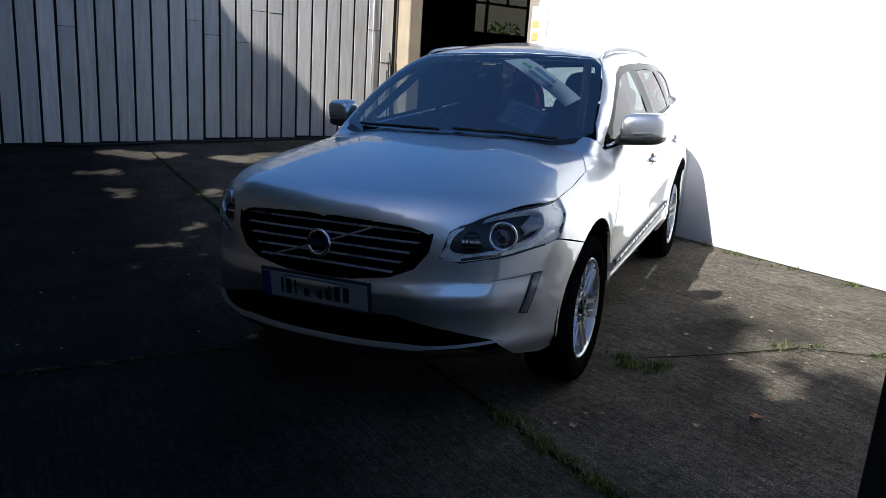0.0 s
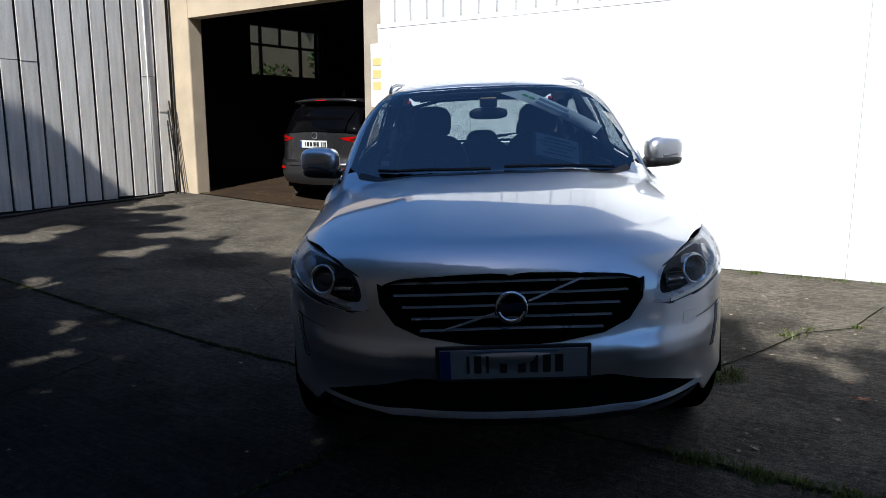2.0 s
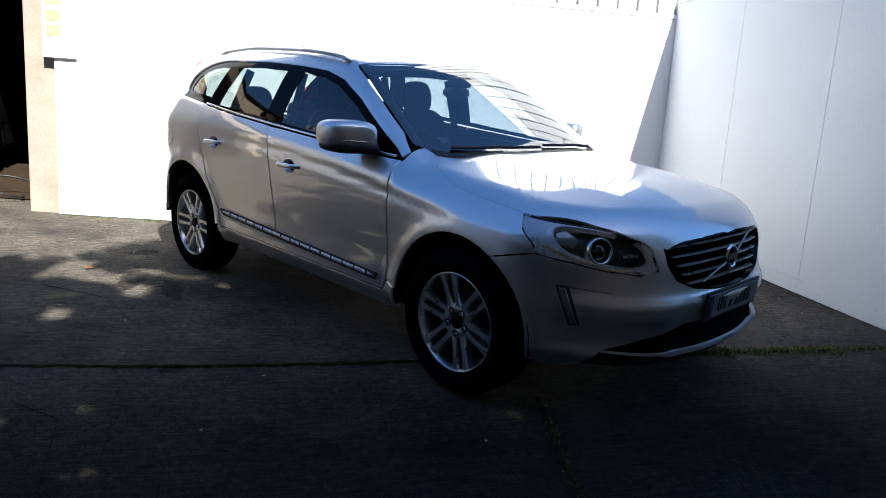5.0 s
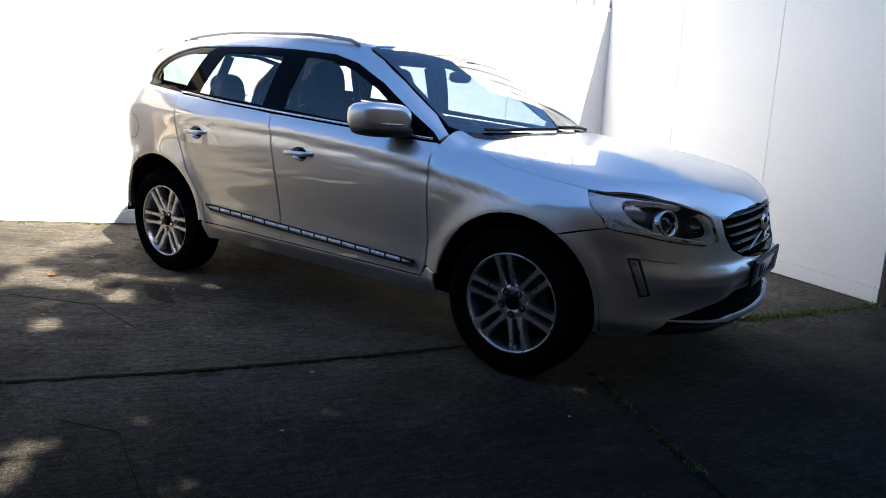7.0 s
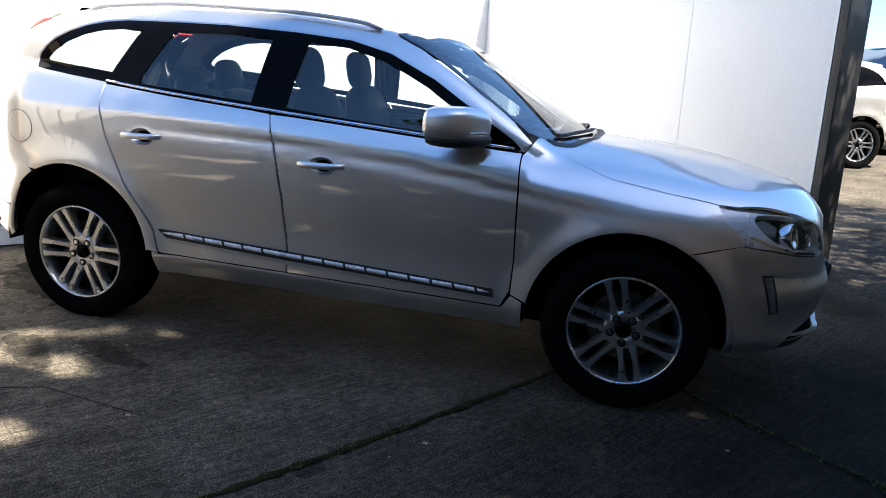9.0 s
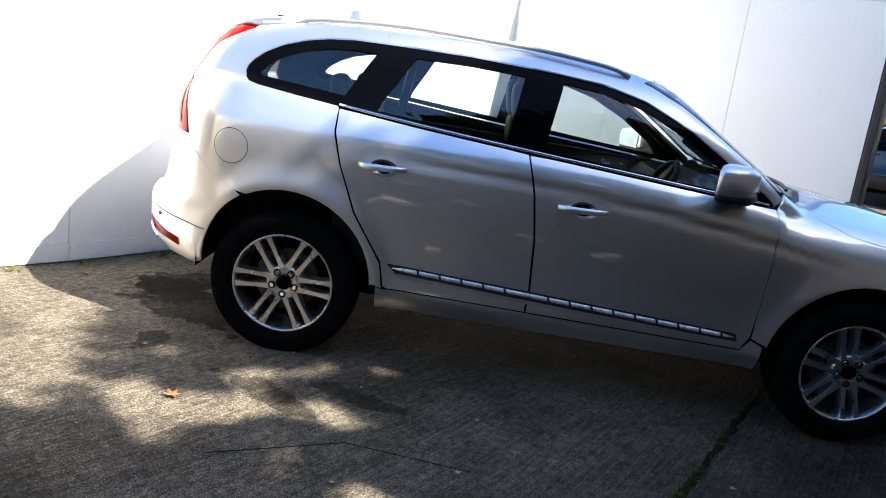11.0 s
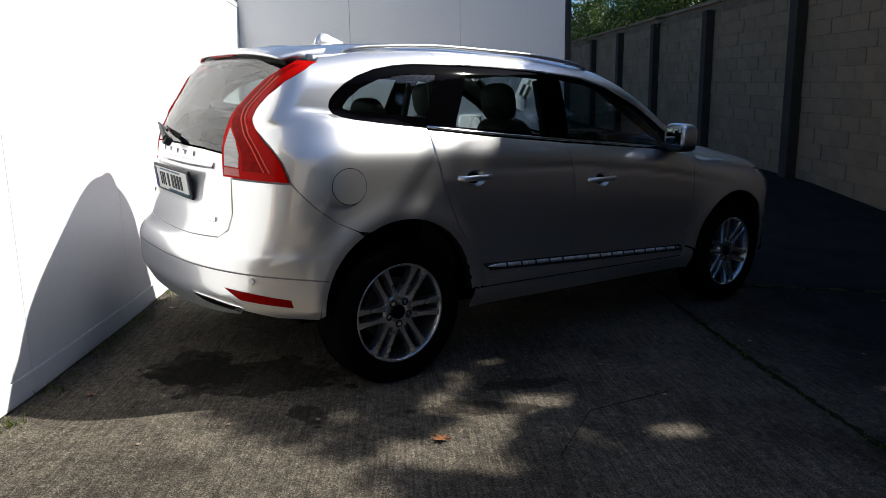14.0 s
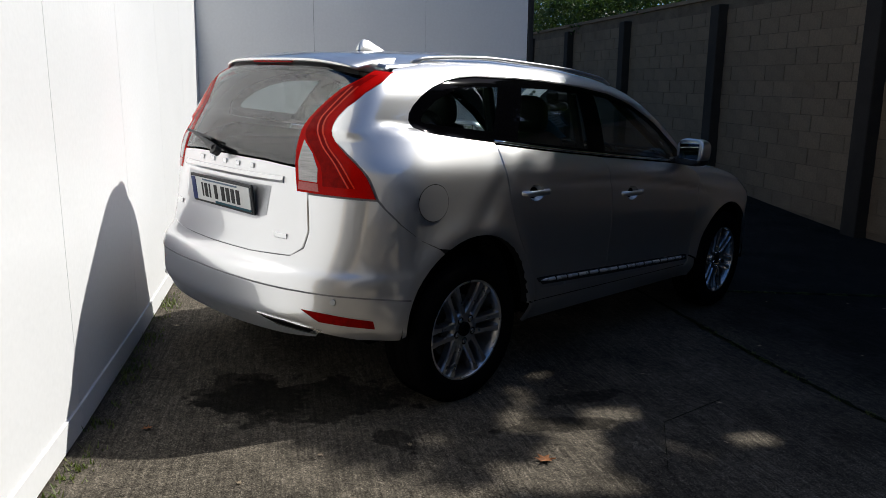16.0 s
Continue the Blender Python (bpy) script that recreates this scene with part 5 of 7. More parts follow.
swept = [(0.02 + r * math.cos(radians(a)), 1.105 + r * math.sin(radians(a))) for r, run in ((0.36, range(8, 150, 6)), (0.12, range(146, 4, -12))) for a in run]
sheet("dust_film", "rear", [(x * 0.93, 1.29 + (z - 1.29) * 0.92) for x, z in glass_xz], film_material("road_dust", (0.30, 0.33, 0.31), 0.045), rear_glass, "thin dust around the wiped arc", holes=[swept], gap=0.0, offset=0.002, depth=0, step=0.04)
lamp_front = [(0.866, 1.880, 0.958), (0.83, 1.900, 1.04), (0.79, 1.922, 1.09), (0.73, 1.945, 1.14), (0.675, 1.958, 1.19), (0.658, 1.958, 1.23), (0.66, 1.928, 1.29), (0.68, 1.843, 1.39), (0.662, 1.705, 1.483)]
lamp_rear = [(0.630, 1.790, 1.484), (0.618, 1.850, 1.44), (0.578, 1.910, 1.39), (0.533, 1.98, 1.28), (0.520, 2.03, 1.19), (0.550, 2.07, 1.07), (0.575, 2.075, 0.962)]


def round_corner(pts):
    """Moves lamp outlines back round the rear corner, less towards the roof."""
    out = []
    for x, y, z in pts:
        k = max(0.0, min(1.0, (1.48 - z) / 0.2))
        out.append((x - 0.05 * k, y + 0.035 * k, z))
    return out


tail_lamp = flowing(round_corner(lamp_front)) + flowing(round_corner(lamp_rear))
for flip in (False, True):
    tl = sheet("tail_lamp", "tail", flat("tail", tail_lamp), M_RED_LAMP, car, "tall red tail lamp up the rear pillar", gap=0.0005, offset=0.003, depth=0.02, step=0.02, flip=flip)
    rev = [(0.578, 2.065, 1.010), (0.662, 2.03, 1.008), (0.652, 2.02, 1.065), (0.606, 2.01, 1.125), (0.556, 2.03, 1.175), (0.556, 2.05, 1.09)]
    sheet("reversing_light", "tail", flat("tail", round_corner(rev)), M_CLEAR_LAMP, tl, "clear ribbed reversing light", gap=0, offset=0.005, depth=0.004, step=0.015, flip=flip)
    bend = [(0.795, 1.928, 0.995), (0.735, 1.957, 1.09), (0.660, 1.976, 1.165), (0.622, 1.975, 1.24), (0.628, 1.925, 1.32), (0.640, 1.85, 1.41), (0.640, 1.77, 1.465)]
    back = [(0.628, 1.800, 1.462), (0.605, 1.875, 1.41), (0.575, 1.94, 1.34), (0.553, 1.985, 1.27), (0.548, 2.02, 1.20), (0.600, 2.01, 1.14), (0.665, 2.012, 1.07), (0.680, 2.012, 0.995)]
    sheet("inner_lens", "tail", flat("tail", round_corner(flowing(bend) + flowing(back))), M_DARK_RED, tl, "deeper red inner lens", gap=0, offset=0.0045, depth=0.004, step=0.02, flip=flip)
    for shift in (0.0, 0.020):
        run = [(x - shift, y + shift * 0.8, z) for x, y, z in flowing(bend[:6])]
        line = run + [(x - 0.006, y + 0.004, z) for x, y, z in run[::-1]]
        sheet("light_guide", "tail", flat("tail", round_corner(line)), M_GUIDE, tl, "bright red light guide", gap=0, offset=0.0062, depth=0.003, step=0.012, flip=flip)
    sheet("lower_lens", "tail", flat("tail", round_corner([(0.580, 2.073, 0.972), (0.672, 2.03, 0.970), (0.664, 2.03, 1.003), (0.579, 2.067, 1.005)])), M_ROSE, tl, "pale rose lower lens", gap=0, offset=0.005, depth=0.004, step=0.015, flip=flip)
    refl = [(0.635, 2.155, 0.480), (0.72, 2.075, 0.468), (0.845, 1.935, 0.440), (0.848, 1.925, 0.405), (0.69, 2.10, 0.432)]
    sheet("bumper_reflector", "tail", flat("tail", refl), M_DARK_RED, car, "long red bumper reflector", gap=0, offset=0.004, depth=0.01, step=0.02, flip=flip)
    tip = [(0.43, 2.245, 0.432), (0.56, 2.185, 0.420), (0.69, 2.08, 0.392), (0.66, 2.09, 0.372), (0.52, 2.19, 0.392)]
    ex = sheet("exhaust_trim", "tail", flat("tail", tip), M_CHROME, car, "chrome exhaust trim", gap=0, offset=0.006, depth=0.03, step=0.02, flip=flip)
    tip2 = [(0.46, 2.23, 0.420), (0.56, 2.18, 0.412), (0.66, 2.10, 0.392), (0.64, 2.105, 0.382), (0.53, 2.18, 0.399)]
    sheet("exhaust_mouth", "tail", flat("tail", tip2), M_DARK, ex, gap=0, offset=0.008, depth=0.004, step=0.02, flip=flip)
top3 = [(0.0, 2.215, 0.674), (0.30, 2.19, 0.677), (0.526, 2.14, 0.688), (0.578, 2.10, 0.727), (0.592, 2.085, 0.80), (0.568, 2.075, 0.954), (0.66, 2.03, 0.953), (0.83, 1.918, 0.950), (0.845, 1.896, 0.923), (0.885, 1.83, 0.852), (0.92, 1.74, 0.785), (0.94, 1.645, 0.742)]
arch3 = [(0.93, y, z) for y, z in arc_points(WHEELS[1][1], HUB_Z, ARCH_R, 58, 0, 8)]
low3 = [(0.90, 1.83, 0.345), (0.80, 1.98, 0.352), (0.55, 2.18, 0.405), (0.30, 2.25, 0.415), (0.0, 2.27, 0.415)]
rb = [tuple(q) for q in flat("tail", top3 + arch3 + low3)]
rb = rb + [(-a, z) for a, z in rb[-2:0:-1]]
sheet("rear_bumper", "tail", rb, M_SILVER, car, "silver rear bumper with a step", step=0.026)
low_half = [(0.0, 0.412), (0.30, 0.412), (0.55, 0.400), (0.68, 0.375), (0.66, 0.352), (0.55, 0.345), (0.30, 0.345), (0.0, 0.345)]
sheet("rear_skid", "rear", low_half + [(-x, z) for x, z in low_half[-2:0:-1]], M_SILVER_DULL, car, "silver rear skid panel", gap=0, offset=-0.004, depth=0.02, step=0.03)
for flip in (False, True):
    # grey strip laid on smooth bumper skin as the shade of a groove
    groove = [(0.935, 1.795, 0.528), (0.80, 2.01, 0.548), (0.62, 2.16, 0.560), (0.30, 2.26, 0.572), (0.0, 2.28, 0.575), (0.0, 2.28, 0.568), (0.30, 2.26, 0.565), (0.62, 2.16, 0.553), (0.80, 2.01, 0.541), (0.935, 1.795, 0.521)]
    sheet("bumper_groove", "tail", flat("tail", groove), M_JOINT, car, gap=0, offset=0.0012, depth=0.0, step=0.012, flip=flip)
    sheet("tail_shell", "tail", flat("tail", [(0.0, 2.2, 0.40), (0.0, 2.1, 1.06), (0.55, 2.07, 1.06), (0.62, 1.85, 1.44), (0.68, 1.75, 1.42), (0.68, 1.9, 1.2), (0.85, 1.88, 0.95), (0.93, 1.70, 0.72), (0.92, 1.82, 0.42)]), M_JOINT, car, gap=0, offset=-0.010, depth=0, step=0.03, flip=flip)
    sheet("nose_shell", "nose", flat("nose", [(0.0, -2.2, 0.90), (0.0, -2.3, 0.34), (0.80, -2.0, 0.34), (0.92, -1.80, 0.40), (0.92, -1.72, 0.70), (0.88, -1.75, 0.88), (0.70, -2.0, 0.88)]), M_DARK, car, gap=0, offset=-0.075, depth=0, step=0.06, flip=flip)
bm = bmesh.new()
lathe(bm, [(0.0, 0.004), (0.012, 0.004), (0.014, 0.0)], 16, Matrix.Translation((-0.745, 2.072, 0.522)) @ Vector((-0.6, 0.8, 0)).to_track_quat("Z", "Y").to_matrix().to_4x4())
part("parking_sensor", bm, M_SILVER_DULL, car)

# underbody and arch liners
bm = bmesh.new()
box(bm, -0.66, 0.66, -1.9, 1.8, 0.26, 0.42)
box(bm, -0.76, 0.76, -0.93, 0.93, 0.28, 0.36)
part("underbody", bm, M_DARK, car)
for wx, wy in WHEELS:
    for s in (-1, 1):
        bm = bmesh.new()
        r = ARCH_F + 0.01 if wy < 0 else ARCH_R + 0.01
        n = 20
        rows = []
        for k in range(n + 1):
            a = radians(-4 + 188 * k / n)
            rows.append([bm.verts.new((s * xx, wy + rr * math.cos(a), HUB_Z + rr * math.sin(a))) for xx, rr in ((0.50, 0.10), (0.50, r), (0.905, r))])
        for p, q in zip(rows, rows[1:]):
            for i in range(2):
                bm.faces.new((p[i], p[i + 1], q[i + 1], q[i]))
        part("arch_liner", bm, M_DARK, car)
        wheel(car, s * abs(wx), wy, s)
        # dark lip of the arch
        bm = bmesh.new()
        a0, a1 = (8, 178) if wy < 0 else (2, 176)
        p3 = skin("side", arc_points(wy, HUB_Z, r - 0.008, a0, a1, 28))
        rows = [[bm.verts.new((-s * (q[0] + d), q[1], q[2])) for d in (0.004, 0.05)] for q in p3]
        for p, q in zip(rows, rows[1:]):
            bm.faces.new((p[0], p[1], q[1], q[0]))
        part("arch_lip", bm, M_BLACK_PLASTIC, car)

# door handles, mirrors, rails, fin, spoiler, wipers
for s in (-1, 1):
    for y0, y1, z in HANDLES:
        ym = (y0 + y1) / 2
        bm = bmesh.new()
        rings = []
        for k in (1.0, 0.94, 0.78, 0.52, 0.25):
            q = skin("side", cup_outline(y0, y1, z, k))
            rings.append([bm.verts.new((-s * (v[0] + 0.036 * (1 - k**3)), v[1], v[2])) for v in q])
        for a, b in zip(rings, rings[1:]):
            for i in range(len(a)):
                bm.faces.new((a[i], a[(i + 1) % len(a)], b[(i + 1) % len(a)], b[i]))
        bm.faces.new(rings[-1])
        part("handle_cup", bm, M_SILVER, car, "shaded handle recess", smooth=True)
        x = float(skin("side", [(ym, z)])[0][0])
        bm = bmesh.new()
        rows = []
        for t in np.linspace(-1, 1, 15):
            y = ym + t * (y1 - y0) / 2
            out = 0.034 * (1 - abs(t) ** 5) + 0.004
            hh = 0.0145 * (1 - 0.25 * abs(t) ** 4)
            rows.append([bm.verts.new((-s * (x + 0.006 - out - dx), y, z + 0.01 * t * -0.4 + dz)) for dx, dz in ((0.0, -hh), (0.005, -hh * 0.6), (0.007, 0), (0.004, hh * 0.7), (-0.004, hh), (-0.016, hh * 0.7), (-0.016, -hh * 0.7))])
        for a, b in zip(rows, rows[1:]):
            for i in range(7):
                bm.faces.new((a[i], a[(i + 1) % 7], b[(i + 1) % 7], b[i]))
        bm.faces.new(rows[0]), bm.faces.new(rows[-1])
        part("door_handle", bm, M_SILVER, car, "silver door handle", smooth=True)
    # mirror
    bm = ellipsoid(bmesh.new(), (s * 0.985, -0.600, 1.175), (0.118, 0.105, 0.078), (0.62, 0.62), (28, 16), cut=(1, -0.535))
    for v in bm.verts:
        v.co.y += (abs(v.co.x) - 0.985) * 0.5
    mirror = part("door_mirror", bm, M_SILVER, car, "silver door mirror", smooth=True)
    bm = bmesh.new()
    box(bm, s * 0.985 - 0.085, s * 0.985 + 0.085, -0.538, -0.530, 1.120, 1.225, bevel=0.004)
    for v in bm.verts:
        v.co.y += (abs(v.co.x) - 0.985) * 0.5
    part("mirror_glass", bm, M_MIRROR, mirror, "mirror glass")
    bm = ellipsoid(bmesh.new(), (s * 0.975, -0.605, 1.115), (0.118, 0.100, 0.036), (0.6, 0.7), (24, 8), cut=(1, -0.532))
    for v in bm.verts:
        v.co.y += (abs(v.co.x) - 0.985) * 0.5
    part("mirror_base", bm, M_BLACK_PLASTIC, mirror, "black lower mirror shell", smooth=True)
    bm = bmesh.new()
    box(bm, *sorted((s * 0.845, s * 0.93)), -0.70, -0.60, 1.080, 1.125, bevel=0.012)
    part("mirror_arm", bm, M_BLACK_PLASTIC, mirror)
    bm = bmesh.new()
    tube(bm, [(s * 1.098, -0.56, 1.152), (s * 1.04, -0.672, 1.150), (s * 0.95, -0.722, 1.148)], 0.006, 6)
    part("mirror_indicator", bm, M_CLEAR_LAMP, mirror)
    # roof rail
    ys = np.linspace(-0.12, 1.52, 26)
    base = skin("top", [(0.575 * -1, float(y)) for y in ys])
    pts = []
    for i, q in enumerate(base):
        t = i / (len(base) - 1)
        pts.append((s * (0.605 - 0.03 * t), q[1], q[2] + 0.020 * min(1, t / 0.06, (1 - t) / 0.06) ** 0.5 - 0.008))
    bm = bmesh.new()
    tube(bm, pts, 0.011, 8)
    part("roof_rail", bm, M_SILVER_DULL, car, "slim silver roof rail", smooth=True)
# shark-fin aerial
bm = bmesh.new()
prof = [(1.18, 0.0, 0.022), (1.24, 0.022, 0.020), (1.30, 0.044, 0.014), (1.335, 0.050, 0.009), (1.36, 0.033, 0.012), (1.375, 0.0, 0.020)]
rz = float(skin("top", [(0.0, 1.28)])[0][2])
rows = [[bm.verts.new(v) for v in ((-w, y, rz - 0.01), (-w * 0.4, y, rz + h), (w * 0.4, y, rz + h), (w, y, rz - 0.01))] for y, h, w in prof]
for a, b in zip(rows, rows[1:]):
    for i in range(3):
        bm.faces.new((a[i], a[i + 1], b[i + 1], b[i]))
bm.faces.new(rows[0]), bm.faces.new(rows[-1])
part("roof_aerial", bm, M_SILVER, car, "shark-fin roof aerial", smooth=True)
# roof spoiler over the rear window
bm = bmesh.new()
rows = []
for x in np.linspace(-0.545, 0.545, 25):
    q = 1 - abs(x / 0.56) ** 4
    y0, y1 = 1.58 + 0.12 * q, 1.810 + 0.09 * q
    z0 = float(skin("top", [(x * 0.94, y0)])[0][2])
    z1 = 1.492 + 0.036 * q
    rows.append([bm.verts.new(v) for v in ((x, y0, z0 + 0.003), (x, y0 * 0.5 + y1 * 0.5, (z0 + z1) / 2 + 0.007), (x, y1 - 0.012, z1 + 0.003), (x, y1, z1 - 0.001), (x, y1 - 0.002, z1 - 0.010), (x, y1 - 0.016, z1 - 0.014), (x, y0 + 0.05, z1 - 0.02))])
for a, b in zip(rows, rows[1:]):
    for i in range(6):
        bm.faces.new((a[i], a[i + 1], b[i + 1], b[i]))
bm.faces.new(rows[0]), bm.faces.new(rows[-1])
spoiler = part("roof_spoiler", bm, M_SILVER, car, "silver roof spoiler", smooth=True)
bm = bmesh.new()
rows = []
for x in np.linspace(-0.53, 0.53, 21):
    q = 1 - abs(x / 0.56) ** 4
    y1, z1 = 1.810 + 0.09 * q, 1.492 + 0.036 * q
    rows.append([bm.verts.new(v) for v in ((x, y1 - 0.03, z1 - 0.012), (x, y1 - 0.045, z1 - 0.036), (x, y1 - 0.10, z1 - 0.036), (x, y1 - 0.10, z1 - 0.012))])
for a, b in zip(rows, rows[1:]):
    for i in range(4):
        bm.faces.new((a[i], a[(i + 1) % 4], b[(i + 1) % 4], b[i]))
bm.faces.new(rows[0]), bm.faces.new(rows[-1])
part("spoiler_underside", bm, M_BLACK_PLASTIC, spoiler, "black underside of the spoiler")
bm = bmesh.new()
box(bm, -0.16, 0.16, 1.880, 1.894, 1.508, 1.515)
part("brake_light", bm, M_DARK_RED, spoiler)
# rear wiper
bm = bmesh.new()
tube(bm, [(0.02, 2.165, 1.080), (0.02, 2.195, 1.095)], 0.022, 12)
tube(bm, [(0.02, 2.185, 1.100), (0.14, 2.165, 1.122), (0.30, 2.132, 1.145)], 0.012, 8, taper=[1.4, 1.1, 0.7])
tube(bm, [(0.10, 2.155, 1.135), (0.44, 2.100, 1.158)], 0.007, 6)
part("rear_wiper", bm, M_BLACK_PLASTIC, car, "black rear wiper arm")
# front wipers and scuttle
sheet("scuttle", "top", [(0.0, -1.19), (0.35, -1.17), (0.58, -1.08), (0.71, -0.99), (0.70, -0.95), (0.57, -1.045), (0.35, -1.135), (0.0, -1.15), (-0.35, -1.135), (-0.57, -1.045), (-0.70, -0.95), (-0.71, -0.99), (-0.58, -1.08), (-0.35, -1.17)], M_BLACK_PLASTIC, car, "black scuttle panel", gap=0, offset=0.002, depth=0, step=0.03)
for xs in ((0.62, 0.05), (-0.02, -0.60)):
    bm = bmesh.new()
    a, b = (float(v) for v in xs)
    pts = [(x, -1.125 + 0.28 * x * x + 0.03 * t, 0) for t, x in zip(np.linspace(0, 1, 8), np.linspace(a, b, 8))]
    p3 = skin("top", [(p[0], p[1]) for p in pts])
    tube(bm, [(q[0], q[1], q[2] + 0.016) for q in p3], 0.009, 6)
    part("wiper", bm, M_BLACK_PLASTIC, car, "black windscreen wiper")
# number plates: bars stand for the characters
def number_plate(x, y, zc, turn, tilt, green):
    m = pose(x, y, zc, tilt, 0, turn)
    bm = bmesh.new()
    box(bm, -0.275, 0.275, -0.012, 0.0, -0.068, 0.068, m, bevel=0.004)
    p = part("number_plate", bm, M_BLACK_PLASTIC, car, "white number plate with plain dark bars")
    bm = bmesh.new()
    box(bm, -0.26, 0.26, -0.016, -0.010, -0.055, 0.055, m, bevel=0.001)
    # the front face takes the copy with shade in its colour
    part("plate_face", bm, M_WHITE_PLATE if green else M_SHADED_PLATE, p)
    bm = bmesh.new()
    box(bm, -0.259, -0.222, -0.0185, -0.012, -0.054, 0.054, m)
    part("plate_band", bm, M_PLATE_BLUE, p)
    x = -0.165
    for w in (0.010, 0.026, 0.010, 0.0, 0.026, 0.0, 0.028, 0.028, 0.028, 0.028):
        if w:
            bm = bmesh.new()
            box(bm, x, x + w, -0.0185, -0.012, -0.033, 0.033, m)
            part("plate_bar", bm, M_BAR, p)
        x += w + 0.016 if w else 0.022
    bm = bmesh.new()
    box(bm, -0.15, 0.16, -0.0185, -0.012, 0.044, 0.051, m)
    part("plate_caption", bm, M_GREY_PRINT, p)
    if green:
        bm = bmesh.new()
        box(bm, -0.05, 0.26, -0.0185, -0.012, -0.054, -0.044, m)
        part("plate_edge", bm, M_TEAL, p)
    return p


number_plate(0, -2.312, 0.578, 0, 4, False)
number_plate(-0.03, 2.172, 0.898, 180, 8, True)
# tailgate trim: strip over the plate, raised letters as plain bars, small badges
bm = bmesh.new()
rows = []
for x in np.linspace(-0.44, 0.44, 21):
    q = skin("rear", [(x, 0.998)])[0]
    e = 0.012 * (1 - abs(x / 0.44) ** 8) + 0.004
    rows.append([bm.verts.new((q[0], q[1] + dy, q[2] + dz)) for dy, dz in ((-0.01, 0.020), (e, 0.018), (e + 0.006, 0.002), (e, -0.010), (-0.01, -0.014))])
for a, b in zip(rows, rows[1:]):
    for i in range(4):
        bm.faces.new((a[i], a[i + 1], b[i + 1], b[i]))
bm.faces.new(rows[0]), bm.faces.new(rows[-1])
part("gate_handle_strip", bm, M_SILVER, gate, "silver strip over the plate")
recess = [(-0.37, 0.968), (0.37, 0.968), (0.36, 0.84), (0.30, 0.815), (-0.30, 0.815), (-0.36, 0.84)]
sheet("plate_recess", "rear", recess, M_SILVER_DULL, gate, gap=0, offset=0.0015, depth=0.002, step=0.04)
for k in range(5):
    x = 0.222 - 0.112 * k
    q = skin("rear", [(x, 1.043)])[0]
    bm = bmesh.new()
    box(bm, x - 0.015, x + 0.015, q[1] - 0.004, q[1] + 0.006, 1.031, 1.055, bevel=0.003)
    part("gate_letter", bm, M_CHROME, gate)
for x, w, z in ((-0.46, 0.07, 0.765), (0.47, 0.09, 0.80)):
    q = skin("rear", [(x, z)])[0]
    bm = bmesh.new()
    box(bm, -w / 2, w / 2, -0.004, 0.005, -0.011, 0.011, pose(x, q[1], z, 0, 0, -14 * (1 if x > 0 else -1)), bevel=0.002)
    part("gate_badge", bm, M_CHROME, gate)

# cabin: seats, wheel, dashboard, papers in the windscreen
def seat(x, y, front=True):
    m = pose(x, y, 0)
    bm = bmesh.new()
    box(bm, -0.26, 0.26, -0.27, 0.24, 0.50, 0.66, m, bevel=0.05)
    s = part("seat", bm, M_LEATHER, car, "charcoal leather seat", smooth=True)
    bm = ellipsoid(bmesh.new(), (0, 0, 0), (0.25, 0.085, 0.34 if front else 0.29), (0.55, 0.6), (20, 14))
    bmesh.ops.transform(bm, matrix=m @ pose(0, 0.30, 0.92 if front else 0.87, -14, 0, 0), verts=bm.verts)
    part("backrest", bm, M_LEATHER, s, smooth=True)
    bm = ellipsoid(bmesh.new(), (0, 0, 0), (0.135, 0.055, 0.115), (0.7, 0.7), (20, 12))
    bmesh.ops.transform(bm, matrix=m @ pose(0, 0.405, 1.335 if front else (1.22 if x else 1.12), -10, 0, 0), verts=bm.verts)
    part("headrest", bm, M_LEATHER, s, smooth=True)
    for dx in (-0.05, 0.05):
        bm = bmesh.new()
        tube(bm, [m @ Vector((dx, 0.375, 1.05)), m @ Vector((dx, 0.40, 1.28 if front else 1.14))], 0.008, 6)
        part("headrest_post", bm, M_CHROME, s)
    return s


for x in (-0.37, 0.37):
    seat(x, -0.05)
for x in (-0.42, 0.0, 0.42):
    seat(x, 0.88, False)
bm = bmesh.new()
prof = [(-1.02, 0.98), (-0.92, 1.06), (-0.70, 1.075), (-0.58, 1.05), (-0.50, 0.96), (-0.50, 0.70), (-0.9, 0.6)]
rows = [[bm.verts.new((x, y, z)) for y, z in prof] for x in np.linspace(-0.74, 0.74, 9)]
for a, b in zip(rows, rows[1:]):
    for i in range(len(prof) - 1):
        bm.faces.new((a[i], a[i + 1], b[i + 1], b[i]))
bm.faces.new(rows[0]), bm.faces.new(rows[-1])
part("dashboard", bm, M_LEATHER, car, "charcoal dashboard", smooth=False)
wm = Matrix.Translation((-0.37, -0.42, 1.00)) @ Euler((radians(-65), 0, 0)).to_matrix().to_4x4()
bm = bmesh.new()
lathe(bm, [(0.185 + 0.016 * math.cos(a), 0.016 * math.sin(a)) for a in np.linspace(0, 2 * math.pi, 9)], 36, wm)
wheel_rim = part("steering_wheel", bm, M_LEATHER, car, "black steering wheel on the right", smooth=True)
bm = bmesh.new()
box(bm, -0.17, 0.17, -0.03, 0.03, -0.015, 0.01, wm, bevel=0.008)
box(bm, -0.03, 0.03, -0.17, 0.0, -0.015, 0.01, wm, bevel=0.008)
lathe(bm, [(0.0, 0.02), (0.06, 0.015), (0.07, -0.02)], 20, wm)
part("wheel_spokes", bm, M_LEATHER, wheel_rim)
